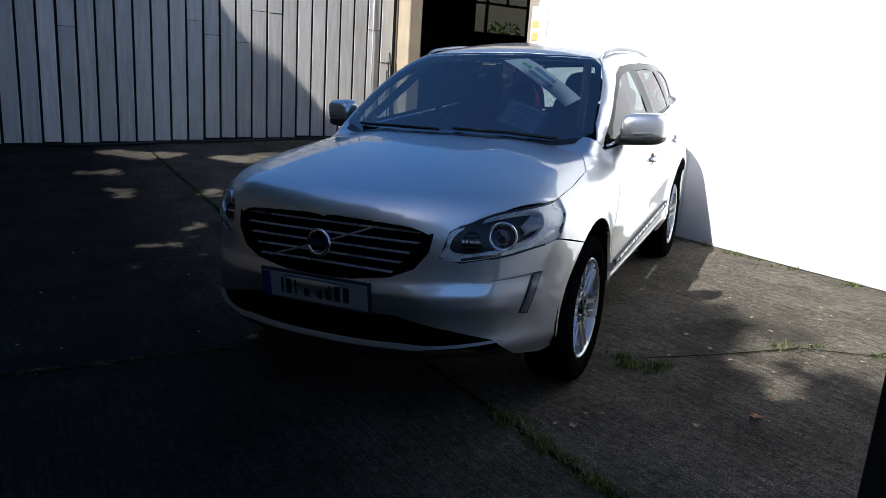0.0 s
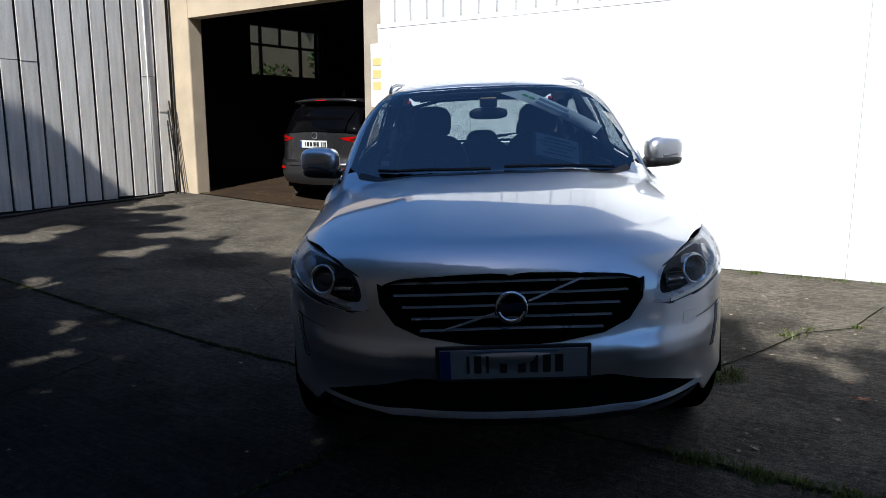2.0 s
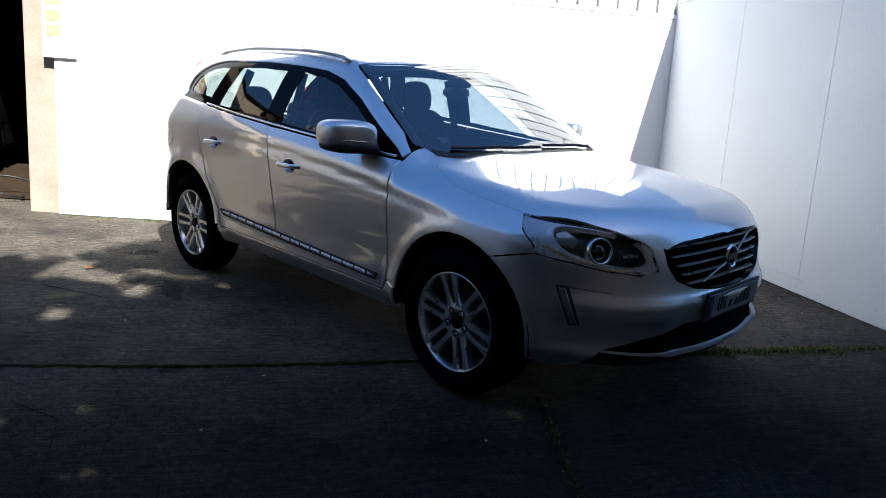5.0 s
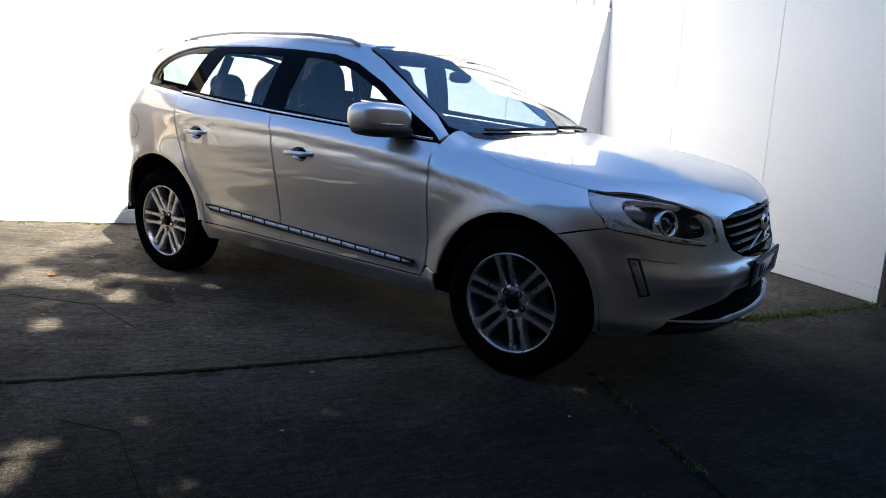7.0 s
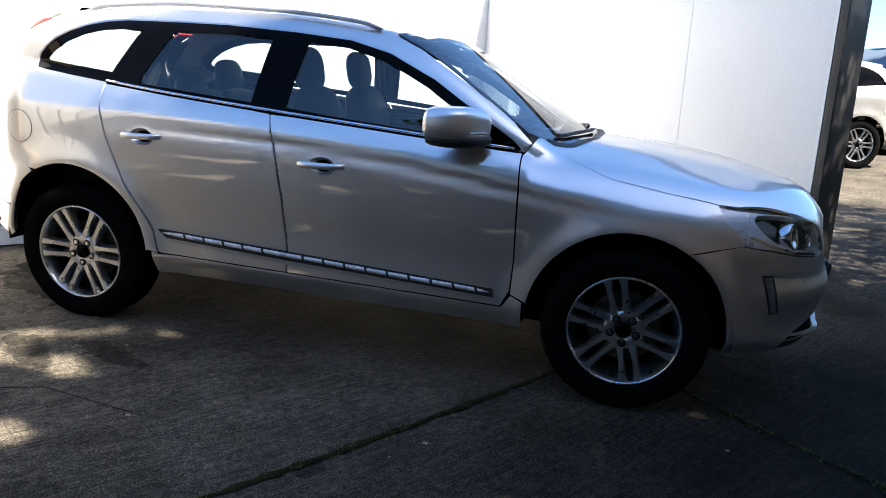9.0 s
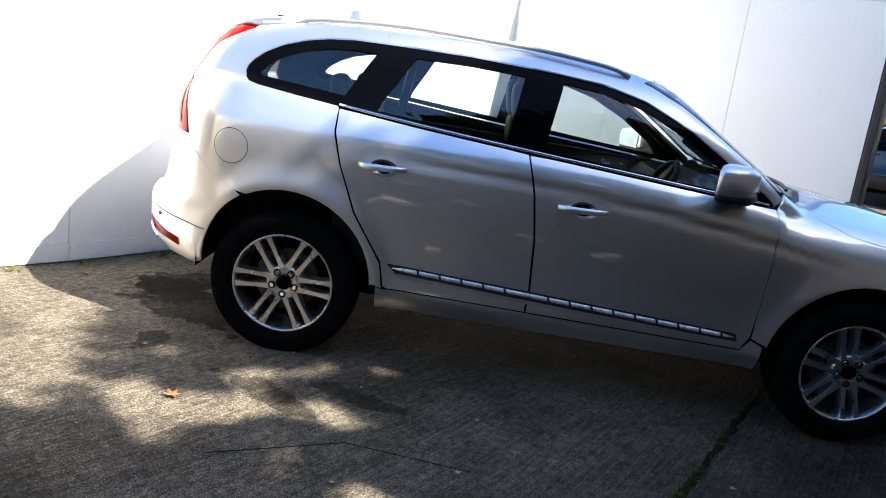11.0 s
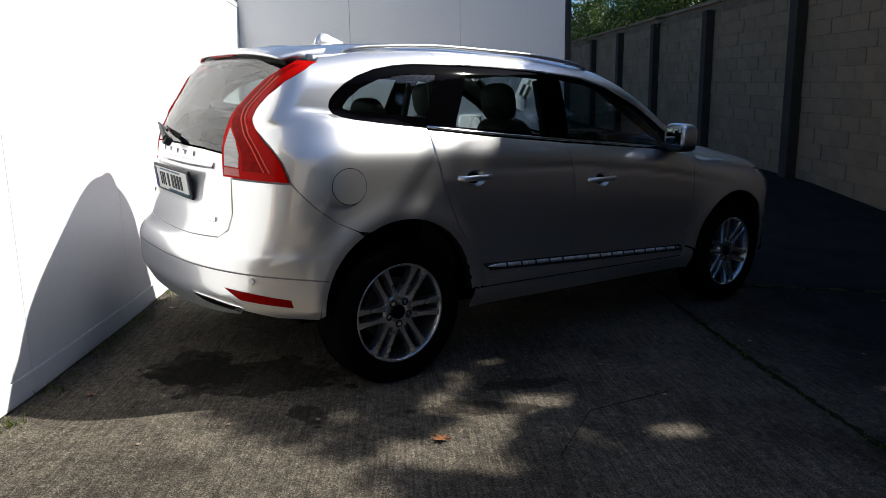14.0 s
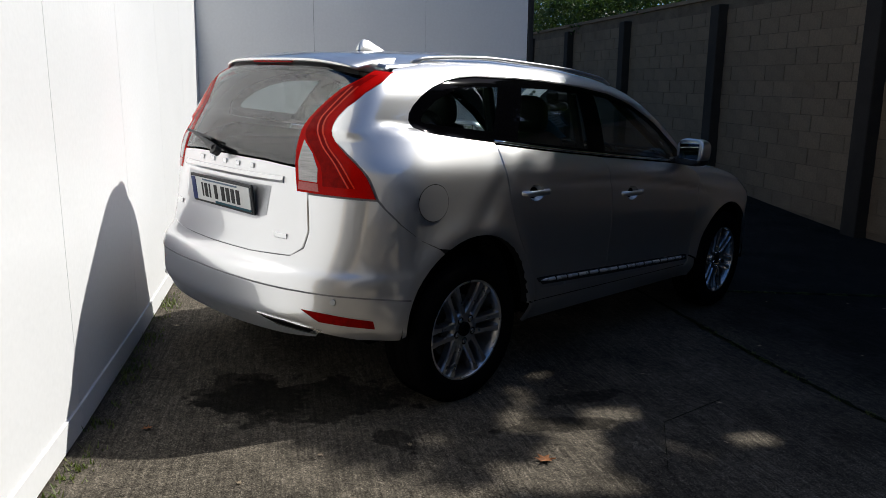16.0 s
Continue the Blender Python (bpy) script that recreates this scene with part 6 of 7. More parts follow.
bm = bmesh.new()
box(bm, -0.66, 0.66, -0.9, 1.9, 0.36, 0.50)
part("cabin_floor", bm, M_DARK, car)
bm = bmesh.new()
box(bm, -0.50, 0.50, 1.30, 1.92, 0.85, 0.93, bevel=0.01)
part("parcel_shelf", bm, M_LEATHER, car)
for s in (-1, 1):
    bm = bmesh.new()
    box(bm, *sorted((s * 0.80, s * 0.76)), -0.80, 1.20, 0.45, 1.07, bevel=0.015)
    part("door_lining", bm, M_LEATHER, car)
    bm = bmesh.new()
    box(bm, *sorted((s * 0.50, s * 0.66)), 1.25, 1.78, 0.45, 1.12, bevel=0.03)
    part("boot_lining", bm, M_LEATHER, car)
    for pts, r in (([(s * 0.76, 0.31, 1.06), (s * 0.64, 0.31, 1.46)], 0.025), ([(s * 0.68, -0.86, 1.11), (s * 0.54, -0.22, 1.50)], 0.025), ([(s * 0.74, 1.08, 1.12), (s * 0.61, 1.02, 1.45)], 0.03)):
        bm = bmesh.new()
        tube(bm, pts, r, 8)
        part("pillar_trim", bm, M_LEATHER, car)
bm = ellipsoid(bmesh.new(), (0, 0, 0), (0.115, 0.018, 0.035), (0.6, 0.7), (20, 8))
bmesh.ops.transform(bm, matrix=Matrix.Translation((0.0, -0.42, 1.405)), verts=bm.verts)
part("rear_view_mirror", bm, M_BLACK_PLASTIC, car, smooth=True)
bm = bmesh.new()
box(bm, -0.05, 0.05, -0.50, -0.38, 1.44, 1.50, bevel=0.01)
part("mirror_housing", bm, M_BLACK_PLASTIC, car)


def stuck(name, corners, mat, parent, label="", back=0.012):
    """A thin sheet behind the windscreen between four (x, y) corners."""
    bm = bmesh.new()
    n = 8
    a, b, c, d = (np.array(q, float) for q in corners)
    g = np.array([a * (1 - s) * (1 - t) + b * s * (1 - t) + c * s * t + d * (1 - s) * t for s in np.linspace(0, 1, n + 1) for t in np.linspace(0, 1, n + 1)])
    q = skin("top", g)
    q = q - slope(q) * back
    vs = [bm.verts.new(v) for v in q.tolist()]
    for i in range(n):
        for k in range(n):
            j = i * (n + 1) + k
            bm.faces.new((vs[j], vs[j + 1], vs[j + n + 2], vs[j + n + 1]))
    return part(name, bm, mat, parent, label)


SUN_A, SUN_B = np.array([0.10, -0.385]), np.array([0.60, -0.70])
run = (SUN_B - SUN_A) / np.linalg.norm(SUN_B - SUN_A)
side = np.array([-run[1], run[0]])
ban = stuck("windscreen_banner", (SUN_A - side * 0.055 - run * 0.0, SUN_B - side * 0.055, SUN_B + side * 0.055, SUN_A + side * 0.055 + run * 0.10), M_PAPER, windscreen, "white slanting banner with a green mark", 0.010)
for a, b, w, o, mt in ((0.12, 0.155, 0.010, 0.0, M_GREEN), (0.165, 0.20, 0.010, 0.0, M_GREEN), (0.215, 0.40, 0.012, 0.02, M_GREY_PRINT), (0.215, 0.42, 0.012, -0.018, M_GREY_PRINT)):
    p, q = SUN_A + run * a + side * o, SUN_A + run * b + side * o
    stuck("banner_mark", (p - side * w, q - side * w, q + side * w, p + side * w), mt, ban, "", 0.006)

card = [(0.235, -0.72), (0.50, -0.78), (0.475, -0.98), (0.215, -0.93)]
cd = stuck("price_card_border", card, M_TEAL, windscreen, "teal-bordered price card behind the windscreen", 0.05)
mid = np.mean(card, axis=0)
stuck("card_sheet", [tuple(mid + (np.array(q) - mid) * 0.86) for q in card], M_PAPER, cd, "white printed sheet", 0.044)
for k in range(5):
    a, b = np.array(card[0]), np.array(card[3])
    c, d = np.array(card[1]), np.array(card[2])
    t0 = 0.20 + 0.14 * k
    l0, r0, l1, r1 = a + (b - a) * t0, c + (d - c) * t0, a + (b - a) * (t0 + 0.05), c + (d - c) * (t0 + 0.05)
    w = (0.25, 0.12, 0.18, 0.30, 0.22)[k]
    stuck("card_line", [l0 + (r0 - l0) * w, l0 + (r0 - l0) * (1 - w), l1 + (r1 - l1) * (1 - w), l1 + (r1 - l1) * w], M_GREY_PRINT, cd, "", 0.040)
stuck("permit_disc", [(-0.60, -0.885), (-0.555, -0.90), (-0.55, -0.94), (-0.595, -0.925)], M_PAPER, windscreen, "small paper permit", 0.012)


# the body sits nose-down on its wheels
RAKE = Matrix(((1, 0, 0, 0), (0, 1, 0, 0), (0, 0.0165, 1, 0.0229), (0, 0, 0, 1)))
for ob in car.children:
    if not ob.name.startswith("wheel"):
        for piece in (ob, *ob.children_recursive):
            piece.data.transform(RAKE)


# ---- other vehicles: a plainer skin on the same kind of surface ----
M_GREY_PAINT = material("dark_grey_metallic_paint", (0.034, 0.033, 0.035), (0.026, 0.025, 0.027), rough=0.25, metal=0.6, coat=0.7, fine=700)
M_BLACK_PAINT = material("black_car_paint", (0.010, 0.010, 0.011), rough=0.15, coat=0.8)
M_WHITE_PAINT = material("white_van_paint", (0.74, 0.75, 0.76), rough=0.3, coat=0.4)
M_PALE_PAINT = material("pale_silver_paint", (0.46, 0.45, 0.43), (0.40, 0.39, 0.37), rough=0.3, metal=0.5, coat=0.5)


def plain_car(name, m, paint, label, trim, rear_style="tall", step=0.07):
    """A whole car in fewer panels, front towards its -y."""
    root = tagged(empty(name, m), label, "car")
    arch_f = arc_points(WHEELS[0][1], HUB_Z, ARCH_F, 8, 172, 12)
    arch_r = arc_points(WHEELS[1][1], HUB_Z, ARCH_R, 8, 172, 12)
    split = 0.22
    fwd = belt_run(split, -0.86, 6, 0.0) + [(-1.0, 1.04), (-1.5, 0.955), (-1.70, 0.90), (-1.80, 0.80), (-1.80, 0.33)] + arch_f[::-1] + [(-0.9, 0.33), (split, 0.33)]
    aft = [(split + 0.008, 0.33), (0.92, 0.33)] + arch_r[::-1] + [(1.80, 0.36), (1.86, 0.92), (1.90, 1.06), (1.80, 1.24)] + belt_run(1.70, split + 0.008, 6, 0.0)
    for fl in (False, True):
        sheet("front_side", "side", fwd, paint, root, step=step, flip=fl)
        sheet("rear_side", "side", aft, paint, root, step=step, flip=fl)
        glass = [(-0.80, 1.10)] + DLO_TOP[1:] + Q_TOP[1:] + Q_LOW[:2] + belt_run(1.2, -0.75, 8, -0.006)
        sheet("side_glass", "side", glass, M_GLOSS_BLACK, root, "dark side window", step=step, flip=fl, depth=0.01)
        sheet("roof_side", "side", frame_top[:1] + [(-0.865, 1.082)] + DLO_TOP + Q_TOP[1:] + [(1.72, 1.28), (1.85, 1.25), (1.80, 1.40), (1.66, 1.51), (1.4, 1.56)] + frame_top[:0:-1], paint, root, step=step, flip=fl)
        sheet("headlamp", "nose", flat("nose", lamp3), M_CLEAR_LAMP, root, "clear headlamp", step=step, flip=fl, offset=0.004)
        s = 1 if fl else -1
        bm = ellipsoid(bmesh.new(), (s * 0.985, -0.600, 1.165), (0.11, 0.10, 0.075), (0.62, 0.62), (16, 8), cut=(1, -0.52))
        part("door_mirror", bm, paint, root, smooth=True)
    sheet("bonnet", "top", bonnet, paint, root, step=step)
    sheet("roof", "top", roof, paint, root, step=step)
    sheet("windscreen", "top", screen, M_GLOSS_BLACK, root, "dark windscreen", step=step)
    nb = [(0.0, -2.3, 0.30), (0.5, -2.2, 0.30), (0.86, -1.88, 0.31), (0.93, -1.80, 0.5), (0.90, -1.78, 0.80), (0.62, -2.15, 0.745), (0.54, -2.18, 0.86), (0.0, -2.26, 0.905)]
    nb = [tuple(q) for q in flat("nose", nb)]
    sheet("front_bumper", "nose", nb + [(-a, z) for a, z in nb[-2:0:-1]], paint, root, step=step)
    sheet("grille", "front", grille_xz, M_BLACK_PLASTIC, root, "black grille", offset=0.006, step=step)
    sheet("lower_grille", "front", [(-0.6, 0.40), (0.6, 0.40), (0.5, 0.52), (-0.5, 0.52)], M_BLACK_PLASTIC, root, offset=0.006, step=step)
    sheet("rear_screen", "rear", glass_xz, M_GLOSS_BLACK, root, "dark rear window", step=step)
    tg = [(0.0, 2.1, 1.08), (0.53, 2.06, 1.06), (0.86, 1.88, 1.02), (0.88, 1.86, 0.70), (0.60, 2.12, 0.66), (0.0, 2.2, 0.66)]
    tg = [tuple(q) for q in flat("tail", tg)]
    sheet("tailgate", "tail", tg + [(-a, z) for a, z in tg[-2:0:-1]], paint, root, step=step)
    rb = [(0.0, 2.2, 0.655), (0.60, 2.15, 0.655), (0.91, 1.84, 0.69), (0.93, 1.80, 0.60), (0.60, 2.16, 0.575), (0.0, 2.28, 0.57)]
    rb = [tuple(q) for q in flat("tail", rb)]
    sheet("rear_bumper", "tail", rb + [(-a, z) for a, z in rb[-2:0:-1]], paint, root, step=step, offset=0.012)
    lo = [(0.0, 2.28, 0.565), (0.60, 2.16, 0.57), (0.93, 1.80, 0.595), (0.92, 1.80, 0.32), (0.55, 2.15, 0.29), (0.0, 2.22, 0.28)]
    lo = [tuple(q) for q in flat("tail", lo)]
    sheet("rear_valance", "tail", lo + [(-a, z) for a, z in lo[-2:0:-1]], trim, root, "dark plastic lower bumper", step=step)
    for fl in (False, True):
        up = [(0.60, 1.86, 1.44), (0.66, 1.76, 1.44), (0.70, 1.92, 1.20), (0.86, 1.86, 1.03), (0.53, 2.06, 1.07), (0.52, 2.02, 1.19)]
        sheet("rear_pillar", "tail", flat("tail", up), M_GLOSS_BLACK if rear_style == "wide" else paint, root, step=step, flip=fl)
        if rear_style == "wide":
            la = [(0.44, 2.12, 0.990), (0.62, 2.05, 1.010), (0.80, 1.92, 1.040), (0.885, 1.80, 1.045), (0.895, 1.78, 1.00), (0.86, 1.87, 0.945), (0.70, 2.02, 0.930), (0.55, 2.09, 0.950)]
            lb = [(0.60, 2.06, 0.972), (0.78, 1.94, 0.992), (0.78, 1.94, 0.968), (0.62, 2.05, 0.955)]
            sheet("lamp_glint", "tail", flat("tail", lb), M_DARK, root, "dark lamp centre", offset=0.012, step=0.02, flip=fl)
            rf = [(0.55, 2.18, 0.545), (0.74, 2.05, 0.555), (0.74, 2.05, 0.520), (0.57, 2.17, 0.515)]
            sheet("bumper_reflector", "tail", flat("tail", rf), M_RED_LAMP, root, "red bumper reflector", offset=0.018, step=0.03, flip=fl)
        else:
            la = [(0.60, 2.07, 0.98), (0.84, 1.91, 1.02), (0.88, 1.84, 0.98), (0.86, 1.88, 0.86), (0.64, 2.07, 0.86)]
        sheet("tail_lamp", "tail", flat("tail", la), M_DARK_RED if rear_style == "wide" else M_RED_LAMP, root, "red tail lamp", offset=0.008, step=0.03, flip=fl)
    bm = bmesh.new()
    box(bm, -0.70, 0.70, -2.0, 2.0, 0.22, 0.62)
    box(bm, -0.60, 0.60, -0.8, 1.75, 0.60, 1.10)
    part("underbody", bm, M_DARK, root)
    for wx, wy in WHEELS:
        for s in (-1, 1):
            wheel(root, s * abs(wx), wy, s)
    bm = bmesh.new()
    box(bm, -0.26, 0.26, 2.178, 2.190, 0.84, 0.95, bevel=0.003)
    p = part("number_plate", bm, M_WHITE_PLATE, root, "white number plate with plain dark bars")
    bm = bmesh.new()
    box(bm, 0.222, 0.259, 2.186, 2.193, 0.842, 0.948)
    part("plate_band", bm, M_PLATE_BLUE, p)
    for k, (x, w) in enumerate(((0.15, 0.02), (0.10, 0.045), (0.04, 0.045), (-0.03, 0.045), (-0.09, 0.045), (-0.16, 0.02), (-0.195, 0.02), (-0.235, 0.03))):
        bm = bmesh.new()
        box(bm, x - w / 2, x + w / 2, 2.186, 2.193, 0.862, 0.928)
        part("plate_bar", bm, M_BAR, p)
    return root


def sized(m, sx, sy, sz):
    return m @ Matrix.Diagonal((sx, sy, sz, 1))


crossover = plain_car("crossover_car", sized(YARD @ pose(-8.22, 0.965 + 2.19 * 0.945, 0.215, 0, 0, 184), 0.957, 0.945, 0.945), M_GREY_PAINT, "dark grey crossover car parked nose-in inside the shed", M_BLACK_PLASTIC, "wide", 0.05)
bm = bmesh.new()
lathe(bm, [(0.050 + 0.006 * math.cos(a), 0.006 * math.sin(a)) for a in np.linspace(0, 2 * math.pi, 7)], 24, Matrix.Translation((0, 2.150, 1.025)) @ Euler((radians(-84), 0, 0)).to_matrix().to_4x4())
part("badge_ring", bm, M_CHROME, crossover, smooth=True)
bm = bmesh.new()
rows = []
for x in np.linspace(-0.60, 0.60, 15):
    q = 1 - abs(x / 0.6) ** 3
    rows.append([bm.verts.new(v) for v in ((x, 1.70 + 0.06 * q, 1.575 + 0.02 * q), (x, 1.90 + 0.1 * q, 1.545 + 0.025 * q), (x, 1.885 + 0.1 * q, 1.515 + 0.02 * q), (x, 1.75, 1.50))])
for a, b in zip(rows, rows[1:]):
    for i in range(3):
        bm.faces.new((a[i], a[i + 1], b[i + 1], b[i]))
part("roof_spoiler", bm, M_GREY_PAINT, crossover, smooth=True)
bm = bmesh.new()
box(bm, -0.10, 0.10, 1.985, 1.995, 1.545, 1.558)
part("brake_light", bm, M_RED_LAMP, crossover, "red high brake light")
bm = bmesh.new()
tube(bm, [(0, 1.40, 1.62), (0, 1.42, 1.71), (0, 1.47, 1.62)], 0.012, 6)
part("roof_aerial", bm, M_BLACK_PLASTIC, crossover)


def set_on(x, y, turn):
    return pose(x, y, ground_height(x, y), 0, 0, turn)


plain_car("hatchback", sized(set_on(10.65, -8.45, 54.6), 0.92, 0.9, 0.9), M_BLACK_PAINT, "black hatchback parked along the lane", M_BLACK_PLASTIC, "wide")
plain_car("estate_car", sized(set_on(20.4, -17.0, -125.4), 0.93, 0.95, 0.90), M_PALE_PAINT, "pale silver estate car facing down the lane", M_BLACK_PLASTIC)
plain_car("delivery_car", sized(set_on(11.9, -4.0, 186), 1.05, 1.1, 1.28), M_PALE_PAINT, "tall pale silver car parked beyond the side wall", M_BLACK_PLASTIC)


def van(m):
    root = tagged(empty("van", m), "small white panel van facing down the lane", "van")
    bm = bmesh.new()
    prof = [(-2.05, 0.35), (-2.1, 0.62), (-2.02, 0.92), (-1.35, 1.12), (-0.85, 1.70), (-0.5, 1.82), (2.0, 1.82), (2.1, 1.6), (2.1, 0.35)]
    rows = []
    for x, k in ((-0.90, 0.93), (-0.86, 0.985), (-0.70, 1.0), (0.70, 1.0), (0.86, 0.985), (0.90, 0.93)):
        rows.append([bm.verts.new((x, y * (0.985 if abs(x) > 0.85 else 1), 0.35 + (z - 0.35) * k)) for y, z in prof])
    for a, b in zip(rows, rows[1:]):
        for i in range(len(prof)):
            bm.faces.new((a[i], a[(i + 1) % len(prof)], b[(i + 1) % len(prof)], b[i]))
    bm.faces.new(rows[0]), bm.faces.new(rows[-1])
    part("body", bm, M_WHITE_PAINT, root)
    bm = bmesh.new()
    v = [bm.verts.new(q) for q in ((-0.74, -1.335, 1.16), (0.74, -1.335, 1.16), (0.66, -0.90, 1.66), (-0.66, -0.90, 1.66))]
    bm.faces.new(v)
    r = bmesh.ops.extrude_face_region(bm, geom=bm.faces[:])
    bmesh.ops.translate(bm, vec=(0, -0.012, 0.012), verts=[q for q in r["geom"] if isinstance(q, bmesh.types.BMVert)])
    part("windscreen", bm, M_GLOSS_BLACK, root, "dark windscreen")
    bm = bmesh.new()
    box(bm, -0.62, 0.62, -2.125, -2.05, 0.52, 0.80, bevel=0.02)
    part("grille", bm, M_BLACK_PLASTIC, root, "black grille and bumper")
    bm = bmesh.new()
    box(bm, -0.25, 0.25, -2.14, -2.12, 0.55, 0.65)
    part("number_plate", bm, M_WHITE_PLATE, root)
    for s in (-1, 1):
        bm = bmesh.new()
        box(bm, *sorted((s * 0.55, s * 0.84)), -2.075, -1.96, 0.80, 0.97, bevel=0.03)
        part("headlamp", bm, M_CLEAR_LAMP, root)
        bm = bmesh.new()
        box(bm, *sorted((s * 0.90, s * 1.05)), -1.0, -0.88, 1.08, 1.28, bevel=0.02)
        part("door_mirror", bm, M_BLACK_PLASTIC, root)
        for wy in (-1.35, 1.35):
            bm = bmesh.new()
            lathe(bm, [(0.0, 0.06), (0.18, 0.07), (0.28, 0.09), (0.31, 0.05), (0.31, -0.1)], 24, Matrix.Translation((s * 0.80, wy, 0.31)) @ Euler((0, radians(90 * s), 0)).to_matrix().to_4x4())
            part("wheel", bm, M_TYRE, root)
    return root


van(sized(set_on(29.4, -25.8, -125.4), 1.0, 1.0, 0.86))


# ---- far end of the lane ----
M_TILE_ROOF = material("brown_tiled_roof", (0.125, 0.068, 0.045), (0.080, 0.044, 0.031), rough=0.9, scale=0.6, fine=8, stretch=(1, 1, 4))
M_BRICK = material("brown_brick", (0.20, 0.11, 0.075), (0.14, 0.075, 0.05), rough=0.9, scale=0.8, fine=12)
M_HILL = material("hazy_wooded_hill", (0.10, 0.15, 0.22), (0.12, 0.17, 0.23), rough=1.0, scale=0.01, fine=0.05)
M_PYLON = material("white_painted_steel", (0.75, 0.77, 0.78), rough=0.5)
M_BLUE_WINDOW = material("pale_blue_window_band", (0.12, 0.20, 0.27), (0.08, 0.14, 0.2), rough=0.2)
M_WALL_END = material("old_dark_garden_wall", (0.05, 0.042, 0.032), (0.03, 0.026, 0.02), rough=0.95)


def house(m, w, d, eave, ridge, label):
    root = tagged(empty("house", m), label, "house")
    bm = bmesh.new()
    box(bm, -w / 2, w / 2, 0, d, -1.0, eave)
    part("wall", bm, M_BRICK, root)
    bm = bmesh.new()
    p = [(-w / 2 - .2, -.3, eave - .1), (w / 2 + .2, -.3, eave - .1), (w / 2 + .2, d / 2, ridge), (-w / 2 - .2, d / 2, ridge), (-w / 2 - .2, d + .3, eave - .1), (w / 2 + .2, d + .3, eave - .1)]
    v = [bm.verts.new(q) for q in p]
    for f in ((0, 1, 2, 3), (3, 2, 5, 4), (0, 3, 4), (1, 5, 2), (0, 4, 5, 1)):
        bm.faces.new([v[i] for i in f])
    roof_part = part("roof", bm, M_TILE_ROOF, root, "brown tiled roof")
    for x in (-w * 0.3, w * 0.12):
        bm = bmesh.new()
        box(bm, x - 0.25, x + 0.25, d / 2 - 0.25, d / 2 + 0.25, ridge - 0.6, ridge + 0.7, bevel=0.03)
        part("chimney", bm, M_BRICK, roof_part)
    n = max(2, int(w / 3))
    for k in range(n):
        x = -w / 2 + (k + 0.5) * w / n
        bm = bmesh.new()
        box(bm, x - 0.7, x + 0.7, -0.05, 0.02, eave - 1.6, eave - 0.5, bevel=0.02)
        wn_ = part("window", bm, M_PYLON, root)
        bm = bmesh.new()
        box(bm, x - 0.6, x + 0.6, -0.08, -0.02, eave - 1.5, eave - 0.6)
        part("pane", bm, M_BLUE_WINDOW, wn_)
    return root


AWAY = -126.0
house(pose(58.8, -47.4, 2.6, 0, 0, AWAY), 26, 8, 2.7, 4.85, "long brick terrace with a brown tiled roof")
house(pose(47.3, -37.8, 2.85, 0, 0, AWAY), 4.6, 4, 2.6, 3.3, "low brick house with pale blue windows")
# old wall with vines at the lane's end
bm = bmesh.new()
box(bm, -7.5, 6.0, 0, 0.3, -0.6, 1.65, bevel=0.03)
tagged(part("wall_lane_end", bm, M_WALL_END), "old dark garden wall at the end of the lane", "wall", kind="structure").matrix_basis = pose(33.4, -28.0, 1.45, 0, 0, AWAY)
rng = random.Random(3)
pts = []
for k in range(60):
    q = pose(33.4, -28.0, 1.45, 0, 0, AWAY) @ Vector((rng.uniform(-7.3, 5.8), rng.uniform(-0.2, 0.3), rng.uniform(1.45, 1.85)))
    pts.append((q.x, q.y, q.z, 0.45, 0.45, 0.18))
leaf_cloud("vine", pts, 0.16, 5000, 21, M_VINE, "yellowing vine over the old wall", "vine")
pts = []
for k in range(40):
    q = Vector((46.0, -33.6, 5.2)) + Vector((rng.gauss(0, 0.4), rng.gauss(0, 0.4), rng.gauss(0.3, 0.7)))
    pts.append((q.x, q.y, q.z, 0.6, 0.6, 0.5))
for k in range(22):
    q = Vector((50.5, -43.6, 5.4)) + Vector((rng.gauss(0, 0.6), rng.gauss(0, 0.6), rng.gauss(0.0, 0.7)))
    pts.append((q.x, q.y, q.z, 0.45, 0.45, 0.4))
leaf_cloud("garden_trees", pts, 0.28, 6000, 22, M_VINE, "light green garden trees between the houses", "trees")
# gate post and bushes at the end of the block wall
bm = bmesh.new()
box(bm, 36.0, 36.25, LANE_WALL_Y + 0.04, LANE_WALL_Y + 0.24, 0.8, 4.2, bevel=0.02)
tagged(part("gate_post", bm, M_CONCRETE_PIER), "weathered white gate post at the lane's narrow end", "post").matrix_basis = LANE
# hill
bm = bmesh.new()
dirv = Vector((0.80, -0.60, 0))
sidev = Vector((0.60, 0.80, 0))
prev = None
for k in range(61):
    t = -700 + 1400 * k / 60
    h = 78 + 14 * math.sin(t * 0.004 + 0.6) + 5 * noise.noise((t * 0.012, 3, 0)) - 0.00006 * t * t
    p = dirv * 900 + sidev * t
    row = [bm.verts.new((p.x, p.y, -20)), bm.verts.new((p.x, p.y, h)), bm.verts.new((p.x + dirv.x * 300, p.y + dirv.y * 300, h * 0.8)), bm.verts.new((p.x + dirv.x * 600, p.y + dirv.y * 600, -20))]
    if prev:
        for i in range(3):
            bm.faces.new((prev[i], row[i], row[i + 1], prev[i + 1]))
    prev = row
tagged(part("backdrop_hill", bm, M_HILL, smooth=True), "hazy blue wooded hill on the horizon", "hill", kind="structure")
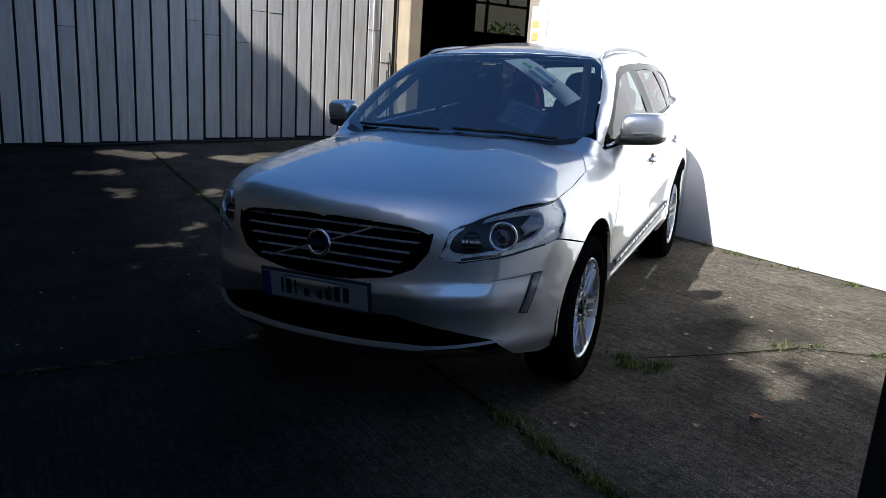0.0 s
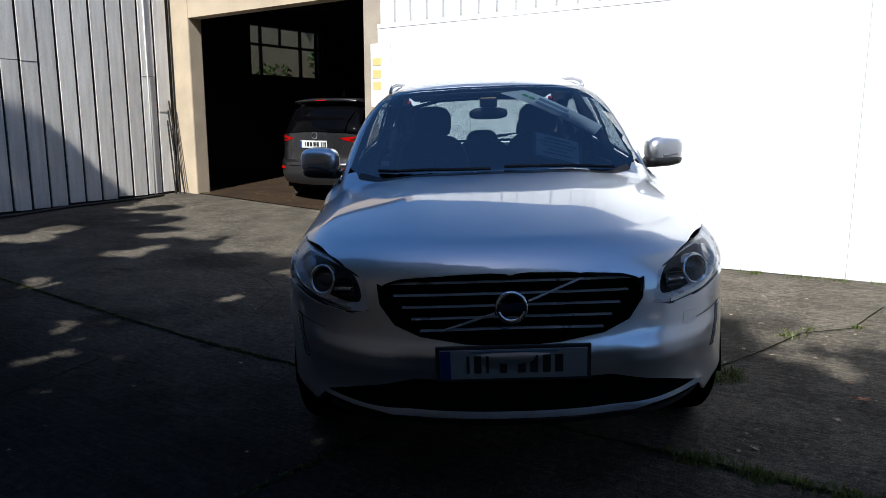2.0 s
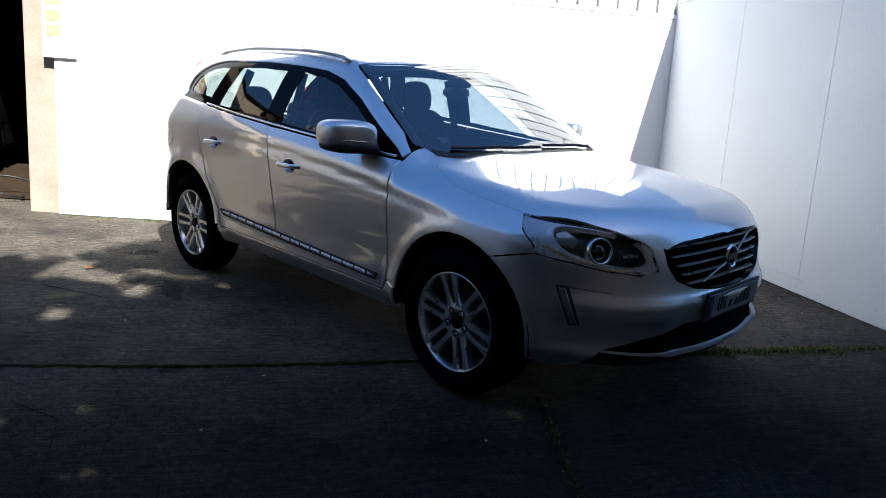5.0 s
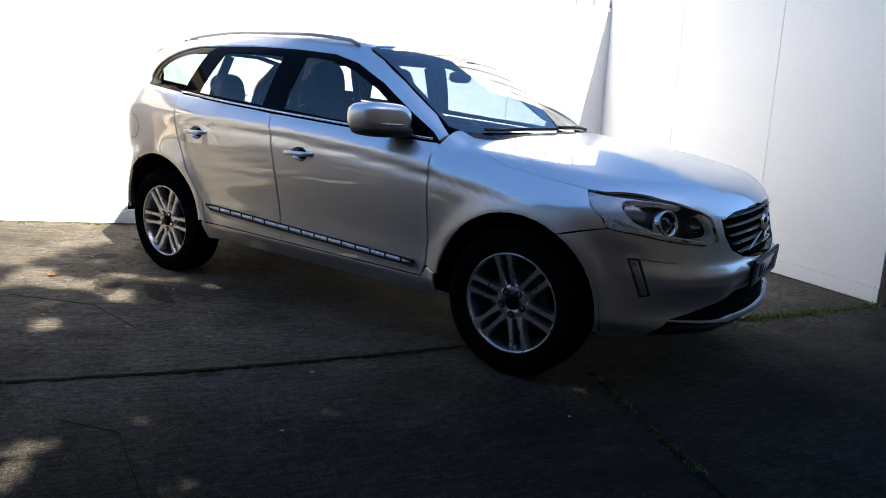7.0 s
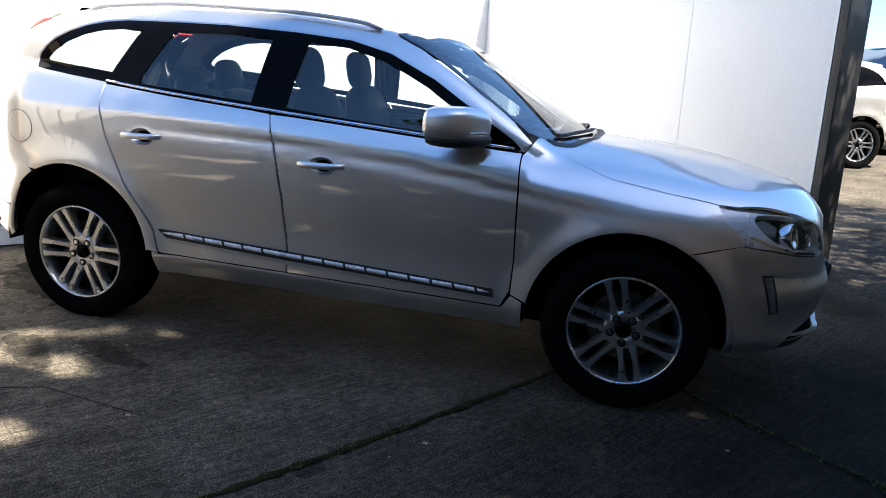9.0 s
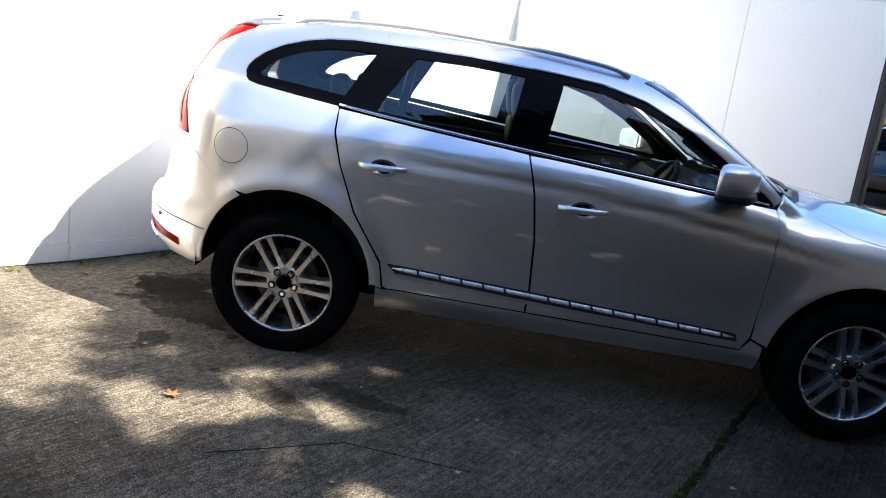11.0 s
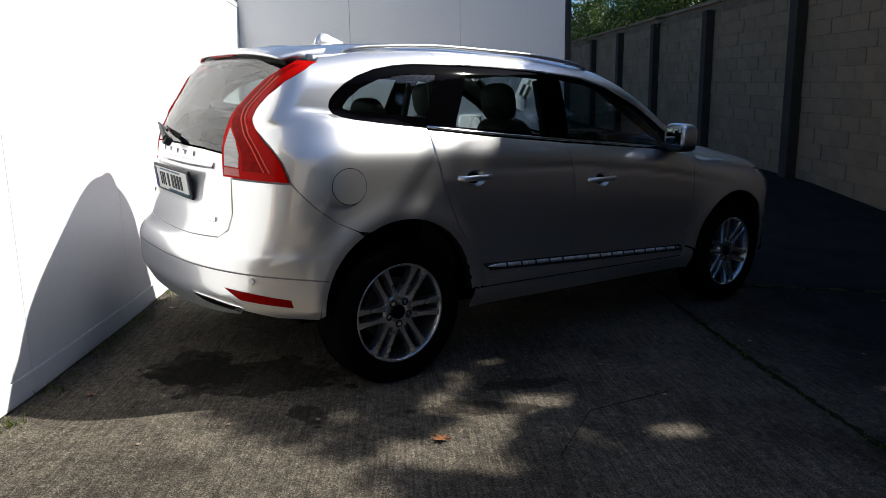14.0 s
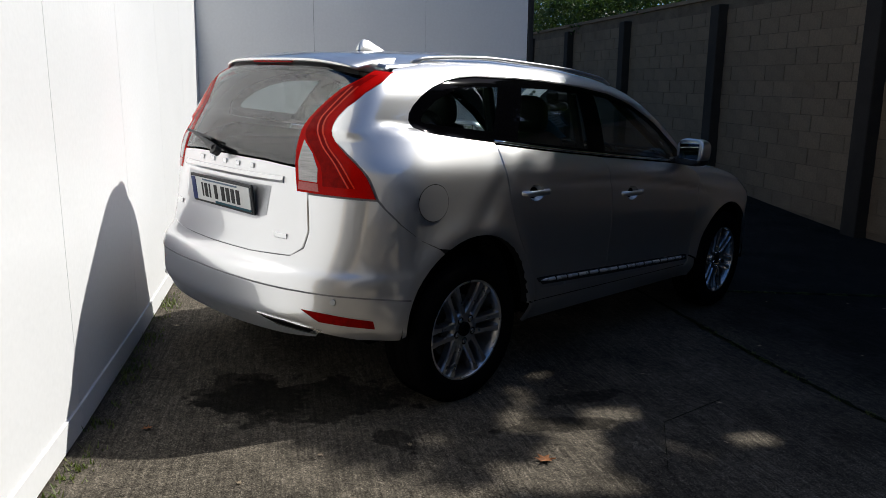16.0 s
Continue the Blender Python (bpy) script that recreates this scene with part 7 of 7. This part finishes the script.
# cable-stayed bridge mast
mast = tagged(empty("bridge_mast"), "white slanting mast of a cable bridge far away", "bridge")
bm = bmesh.new()
tube(bm, [(245.6, -198.3, 2), (245.1, -198.9, 26), (244.2, -199.9, 38), (243.4, -200.8, 48), (242.2, -202.1, 62)], 0.95, 8, taper=[1.2, 1.1, 1.0, 0.9, 0.6])
part("leg", bm, M_PYLON, mast)
bm = bmesh.new()
tube(bm, [(240.2, -204.2, 2), (240.6, -203.7, 26), (241.7, -202.5, 46), (242.2, -202.1, 62)], 0.7, 8, taper=[1.1, 1.0, 0.9, 0.6])
part("leg", bm, M_PYLON, mast)
for k in range(11):
    for way, reach in ((-1, 24 - 1.9 * k), (1, 34 - 2.8 * k)):
        bm = bmesh.new()
        a = Vector((242.2, -202.1, 60 - 2.2 * k))
        b = Vector((242.2, -202.1, 24)) + Vector((0.58, 0.72, 0)) * (way * reach)
        tube(bm, [a, b], 0.05, 4)
        part("cable", bm, M_PYLON, mast)

# ---- small things in the yard ----
M_BOARD = material("white_notice_board", (0.84, 0.84, 0.82), (0.78, 0.78, 0.76), rough=0.5)
M_YELLOW = material("yellow_orange_print", (0.66, 0.52, 0.22), (0.62, 0.47, 0.18), rough=0.5)
bm = bmesh.new()
box(bm, -6.10, -5.82, -0.03, -0.006, 1.54, 2.24, bevel=0.004)
board = tagged(part("notice_board", bm, M_BOARD), "white notice board with faded yellow print", "sign")
board.matrix_basis = YARD
for z0, z1, w in ((2.00, 2.08, 0.13), (1.86, 1.95, 0.12), (1.73, 1.82, 0.12)):
    bm = bmesh.new()
    box(bm, -6.07, -6.07 + w, -0.034, -0.029, z0, z1)
    part("print_bar", bm, M_YELLOW, board)
M_BUCKET = material("white_plastic_bucket", (0.72, 0.72, 0.70), (0.62, 0.62, 0.60), rough=0.4)
bx, by = -9.55, 2.15
bm = bmesh.new()
lathe(bm, [(0.0, 0.0), (0.125, 0.0), (0.15, 0.33), (0.158, 0.33), (0.158, 0.30), (0.150, 0.30)], 28)
bucket = tagged(part("bucket", bm, M_BUCKET, smooth=True), "white plastic bucket on the wet shed floor", "bucket")
bucket.matrix_basis = YARD @ pose(bx, by, 0.225)
bm = bmesh.new()
tube(bm, [(0.155 * math.cos(a), 0.155 * math.sin(a), 0.31 - 0.10 * math.sin(a)) for a in np.linspace(0, math.pi, 12)], 0.004, 5)
part("bail", bm, M_CHROME, bucket)
# rendered yard wall and ivy outside the shed windows
bm = bmesh.new()
box(bm, -12.6, -12.4, 1.0, 13.0, -0.05, 4.2, bevel=0.02)
tagged(part("wall_outside", bm, M_PIER), "pale rendered yard wall outside the shed windows", "wall", kind="structure").matrix_basis = YARD
ivy = []
for k in range(26):
    q = YARD @ Vector((rng.uniform(-12.5, -11.2), rng.uniform(2.4, 14.5), rng.uniform(1.9, 5.2)))
    ivy.append((q.x, q.y, q.z, 0.4, 0.4, 0.35))
leaf_cloud("window_ivy", ivy, 0.14, 5000, 31, M_LEAF, "ivy and bushes outside the shed windows", "ivy")
# hose loop by the pier
bm = bmesh.new()
pts = []
for k in range(40):
    t = k / 39
    a = t * 2.2 * math.pi
    pts.append((-6.55 + 0.26 * math.cos(a) * (1 - 0.3 * t) - 0.1 * t, 0.55 + 0.22 * math.sin(a), 0.03 + 0.30 * max(0, math.sin(a * 0.5)) * (1 - t)))
tube(bm, pts, 0.011, 6)
hose = tagged(part("hose", bm, M_BLACK_PLASTIC, smooth=True), "black hose looped beside the concrete pier", "hose")
hose.matrix_basis = YARD @ pose(-0.06, 0, 0.155)
# white conduit up the plank wall
bm = bmesh.new()
d = (FENCE_B - FENCE_A).normalized()
q = FENCE_A + d * 0.45
tube(bm, [(0.45, 0.022, ground_height(q.x, q.y) + 0.02), (0.45, 0.022, 3.4)], 0.011, 8)
conduit = tagged(part("conduit", bm, M_WHITE_PLATE, smooth=True), "thin white conduit running up the plank wall", "pipe")
conduit.matrix_basis = pose(FENCE_A.x, FENCE_A.y, 0, 0, 0, math.degrees(math.atan2(d.y, d.x)))
# iron rods leaning on the plank wall
for k in range(3):
    bm = bmesh.new()
    tube(bm, [(0.05 + 0.06 * k, 0.20 - 0.03 * k, 0.20), (0.12 + 0.02 * k, 0.02, 1.7 - 0.15 * k)], 0.012, 6)
    rod = tagged(part("iron_rod", bm, M_BLACK_STEEL), "thin dark rod leaning on the plank wall", "rod", "leaning rods")
    d = FENCE_B - FENCE_A
    rod.matrix_basis = pose(FENCE_A.x, FENCE_A.y, 0, 0, 0, math.degrees(math.atan2(d.y, d.x)))
# hose or cable along the foot of the planks
bm = bmesh.new()
d = (FENCE_B - FENCE_A).normalized()
tube(bm, [(0.4 + 0.5 * k, 0.16 + 0.06 * math.sin(k * 1.7), ground_height(*(FENCE_A + d * (0.4 + 0.5 * k))) + 0.018) for k in range(11)], 0.02, 6)
pipe = tagged(part("pipe", bm, M_BLACK_PLASTIC, smooth=True), "dark pipe lying at the foot of the plank wall", "pipe")
d = FENCE_B - FENCE_A
pipe.matrix_basis = pose(FENCE_A.x, FENCE_A.y, 0, 0, 0, math.degrees(math.atan2(d.y, d.x)))

# slab joints: sunken dark lines with moss
M_CRACK = material("earth_filled_joint", (0.010, 0.010, 0.006), (0.020, 0.024, 0.008), rough=1.0, scale=15, spec=0.05)


def joint(name, pts, width, label, seed):
    rng = random.Random(seed)
    bm = bmesh.new()
    rows = []
    p = [Vector(q) for q in pts]
    total = []
    for a, b in zip(p, p[1:]):
        n = max(2, int((b - a).length / 0.04))
        total += [a + (b - a) * k / n for k in range(n)]
    total.append(p[-1])
    for i, q in enumerate(total):
        d = (total[min(i + 1, len(total) - 1)] - total[max(i - 1, 0)]).normalized()
        s = Vector((-d.y, d.x))
        w = width * rng.uniform(0.45, 1.15)
        c = q + s * (rng.uniform(-1, 1) * width * 0.35)
        z = ground_height(q.x, q.y)
        rows.append([bm.verts.new((c.x + s.x * o, c.y + s.y * o, z + h)) for o, h in ((-w, 0.006), (0, 0.009), (w, 0.006))])
    for a, b in zip(rows, rows[1:]):
        for k in range(2):
            bm.faces.new((a[k], a[k + 1], b[k + 1], b[k]))
    return tagged(part(name, bm, M_CRACK), label, "joint", kind="structure")


U = Vector((math.cos(radians(33)), -math.sin(radians(33))))
J0 = Vector((-0.95, -0.89))
joint("slab_joint", [J0 - U * 7, J0 - U * 3, J0, J0 + U * 3.5], 0.020, "earth-filled joint along the edge of the slab", 1)
J1 = Vector((-0.62, -1.70))
W = Vector((-0.66, -0.75))
joint("slab_joint", [J1, J1 + W * 0.6, J1 + W * 3.0], 0.017, "earth-filled joint across the lane", 2)
joint("ground_crack", [(-2.55, -0.35), (-2.45, -0.6), (-2.6, -0.95), (-2.75, -1.3)], 0.002, "thin crack in the lane concrete", 3)
joint("ground_crack", [(1.15, -1.0), (1.5, -0.75), (1.9, -0.42), (2.25, -0.35), (2.7, 0.1)], 0.006, "thin crack in the slab", 4)
joint("ground_crack", [(-1.95, 1.35), (-1.7, 0.9), (-1.75, 0.4)], 0.0015, "hairline crack in the slab", 5)


def tufts(name, spots, count, size, seed, label):
    """Low weeds: many short blades."""
    rng = np.random.default_rng(seed)
    c = np.array(spots)
    pick = rng.integers(0, len(c), count)
    pos = c[pick, :2] + rng.normal(size=(count, 2)) * c[pick, 2:3]
    verts, faces = [], []
    for (x, y) in pos.tolist():
        z = ground_height(x, y)
        a, b = rng.uniform(0, 2 * math.pi), rng.uniform(0, 2 * math.pi)
        h = size * rng.uniform(0.4, 1.3)
        w = 0.004 * rng.uniform(0.7, 1.6)
        lean = h * rng.uniform(0.2, 1.0)
        i = len(verts)
        dx, dy = math.cos(a), math.sin(a)
        verts += [(x - dy * w, y + dx * w, z), (x + dy * w, y - dx * w, z), (x + dx * lean + 0.2 * dy * w, y + dy * lean, z + h)]
        faces.append((i, i + 1, i + 2))
    ob = from_lists(name, verts, faces, M_WEED)
    return tagged(ob, label, "weeds", kind="stuff")


M_WEED = leaf_material("weed_blades", (0.06, 0.10, 0.015), (0.14, 0.16, 0.035))
rng = random.Random(8)
spots = [(q.x + rng.gauss(0, 0.02), q.y + rng.gauss(0, 0.02), 0.025) for q in (J0 + U * (1.9 + 1.75 * rng.random()) for _ in range(60))]
spots += [(1.02 + 0.25 * rng.random(), -1.22 + 0.24 * rng.random(), 0.03) for _ in range(14)]
spots += [(1.88, -0.40, 0.04), (1.80, -0.45, 0.03), (2.0, -0.35, 0.03), (2.3, -0.33, 0.02)]
tufts("weeds", spots, 2600, 0.026, 3, "low green weeds and moss along the slab joint")
spots = [(q.x, q.y, 0.012) for q in (J0 - U * (6.5 * rng.random()) for _ in range(120))] + [(q.x, q.y, 0.012) for q in (J1 + W * (2.6 * rng.random()) for _ in range(60))]
tufts("joint_moss", spots, 4200, 0.013, 4, "thin moss in the slab joint")
wa = [YARD @ Vector((-5.9 * rng.random(), -0.03 - 0.05 * rng.random(), 0)) for _ in range(70)]
tufts("wall_weeds", [(q.x, q.y, 0.03) for q in wa], 900, 0.03, 5, "dry weeds along the foot of the white wall")

# fallen leaves
M_DRYLEAF = material("dry_orange_leaf", (0.28, 0.11, 0.035), (0.17, 0.065, 0.02), rough=0.7, scale=40, random_tint=0.3)
M_PALELEAF = material("pale_dry_leaf", (0.34, 0.26, 0.17), (0.24, 0.18, 0.11), rough=0.7, scale=40, random_tint=0.3)


def leaf_mesh(size, seed):
    rng = random.Random(seed)
    bm = bmesh.new()
    tips = [(0, 1.0), (0.22, 0.45), (0.75, 0.62), (0.42, 0.12), (0.62, -0.35), (0.14, -0.25), (0.03, -0.75), (-0.03, -0.75), (-0.14, -0.25), (-0.62, -0.35), (-0.42, 0.12), (-0.75, 0.62), (-0.22, 0.45)]
    c = bm.verts.new((0, 0, 0.004))
    ring = [bm.verts.new((x * size * 0.5 * rng.uniform(0.85, 1.1), y * size * 0.5, 0.002 + size * 0.16 * rng.random() * (abs(x) + abs(y)))) for x, y in tips]
    for i in range(len(ring)):
        bm.faces.new((c, ring[i], ring[(i + 1) % len(ring)]))
    return bm


leaves = [(-1.57, 1.63, 0.10, M_DRYLEAF), (1.72, -1.44, 0.10, M_DRYLEAF), (-0.29, 2.67, 0.06, M_DRYLEAF), (1.78, -1.22, 0.06, M_DRYLEAF), (-1.53, -0.69, 0.04, M_PALELEAF), (1.03, -1.91, 0.06, M_PALELEAF), (1.31, -0.51, 0.05, M_PALELEAF), (1.22, -0.25, 0.04, M_PALELEAF), (-1.12, 1.95, 0.035, M_PALELEAF), (-2.2, 2.6, 0.05, M_DRYLEAF), (-1.9, 2.9, 0.04, M_DRYLEAF), (0.55, 2.35, 0.05, M_PALELEAF), (0.95, 1.95, 0.05, M_PALELEAF)]
for k in range(40):
    leaves.append((rng.uniform(0.9, 2.9), rng.uniform(-2.3, 0.6), rng.uniform(0.02, 0.045), M_PALELEAF))
for k in range(26):
    leaves.append((rng.uniform(-3.2, -0.9), rng.uniform(-2.6, 3.0), rng.uniform(0.015, 0.035), M_PALELEAF))
for k in range(30):
    q = Vector((-5.0, 6.0)) + Vector((-0.81, -0.58)) * rng.uniform(0, 4) + Vector((0.58, -0.81)) * rng.uniform(0.1, 0.7)
    leaves.append((q.x, q.y, rng.uniform(0.03, 0.08), M_PALELEAF))
for k, (x, y, size, mt) in enumerate(leaves):
    if (YARD.inverted() @ Vector((x, y, 0))).y > -0.06 and x > -1.1:
        continue
    ob = part("leaf", leaf_mesh(size, k), mt)
    ob.matrix_basis = pose(x, y, ground_height(x, y) + 0.004, 0, 0, rng.uniform(0, 360))
    tagged(ob, "curled orange fallen leaf on the concrete" if mt is M_DRYLEAF else "pale scrap of dry leaf on the ground", "leaf", "fallen leaves")
# ---- blocks of the lane wall, last ----
COURSE, LONG = 0.226, 0.452


def lane_blocks():
    me = bpy.data.meshes.new("block")
    bm = bmesh.new()
    box(bm, 0, LONG - 0.012, -0.03, 0.006, 0, COURSE - 0.012)
    fs = [f for f in bm.faces if f.calc_center_median().y > 0.004]
    bmesh.ops.inset_region(bm, faces=fs, thickness=0.008, depth=0.004)
    bm.to_mesh(me)
    bm.free()
    me.materials.append(M_BLOCK)
    rng = random.Random(6)
    verts, faces = [], []
    base = [tuple(v.co) for v in me.vertices]
    polys = [tuple(p.vertices) for p in me.polygons]
    for row in range(16):
        for col in range(-6, 60):
            x = 1.2 + col * LONG + (row % 2) * LONG / 2
            lift = 0.036 * max(x - 3.0, -0.5) - 0.05
            z = lift + row * COURSE
            if z + COURSE > lane_top(x) - 0.02 or z < -0.25 or x + LONG > 24.4:
                continue
            d = rng.uniform(-0.006, 0.006)
            if 3.0 <= x <= 11.0 and row >= 1:
                ob = new("block", me)
                ob.parent = LANE_ROOT
                ob.location = (x, LANE_FACE + d, z)
                ob.rotation_euler = (0, radians(-2.0), 0)
            else:
                i = len(verts)
                verts += [(x + a, LANE_FACE + d + b, z + c + 0.036 * a) for a, b, c in base]
                faces += [tuple(i + k for k in p) for p in polys]
    rest = from_lists("far_blocks", verts, faces, M_BLOCK, LANE_ROOT)
    tagged(rest, kind="stuff")
    # piers coloured dark all round, for the shade seen on their sides
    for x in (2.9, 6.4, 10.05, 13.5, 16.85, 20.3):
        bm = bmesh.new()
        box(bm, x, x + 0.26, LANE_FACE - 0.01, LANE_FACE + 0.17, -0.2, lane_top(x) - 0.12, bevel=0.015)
        part("pier", bm, M_PILASTER, LANE_ROOT, "wall pier with the shade of its sides in its dark colour")
    bm = bmesh.new()
    n = 30
    rows = []
    for i in range(n + 1):
        x = -12 + 57 * i / n
        z = lane_top(x)
        rows.append([bm.verts.new((x, LANE_FACE + o, z + h)) for o, h in ((-0.26, 0.004), (0.04, 0.004), (0.04, 0.07), (-0.26, 0.07))])
    for a, b in zip(rows, rows[1:]):
        for k in range(4):
            bm.faces.new((a[k], b[k], b[(k + 1) % 4], a[(k + 1) % 4]))
    part("coping", bm, M_BLOCK, LANE_ROOT)


lane_blocks()
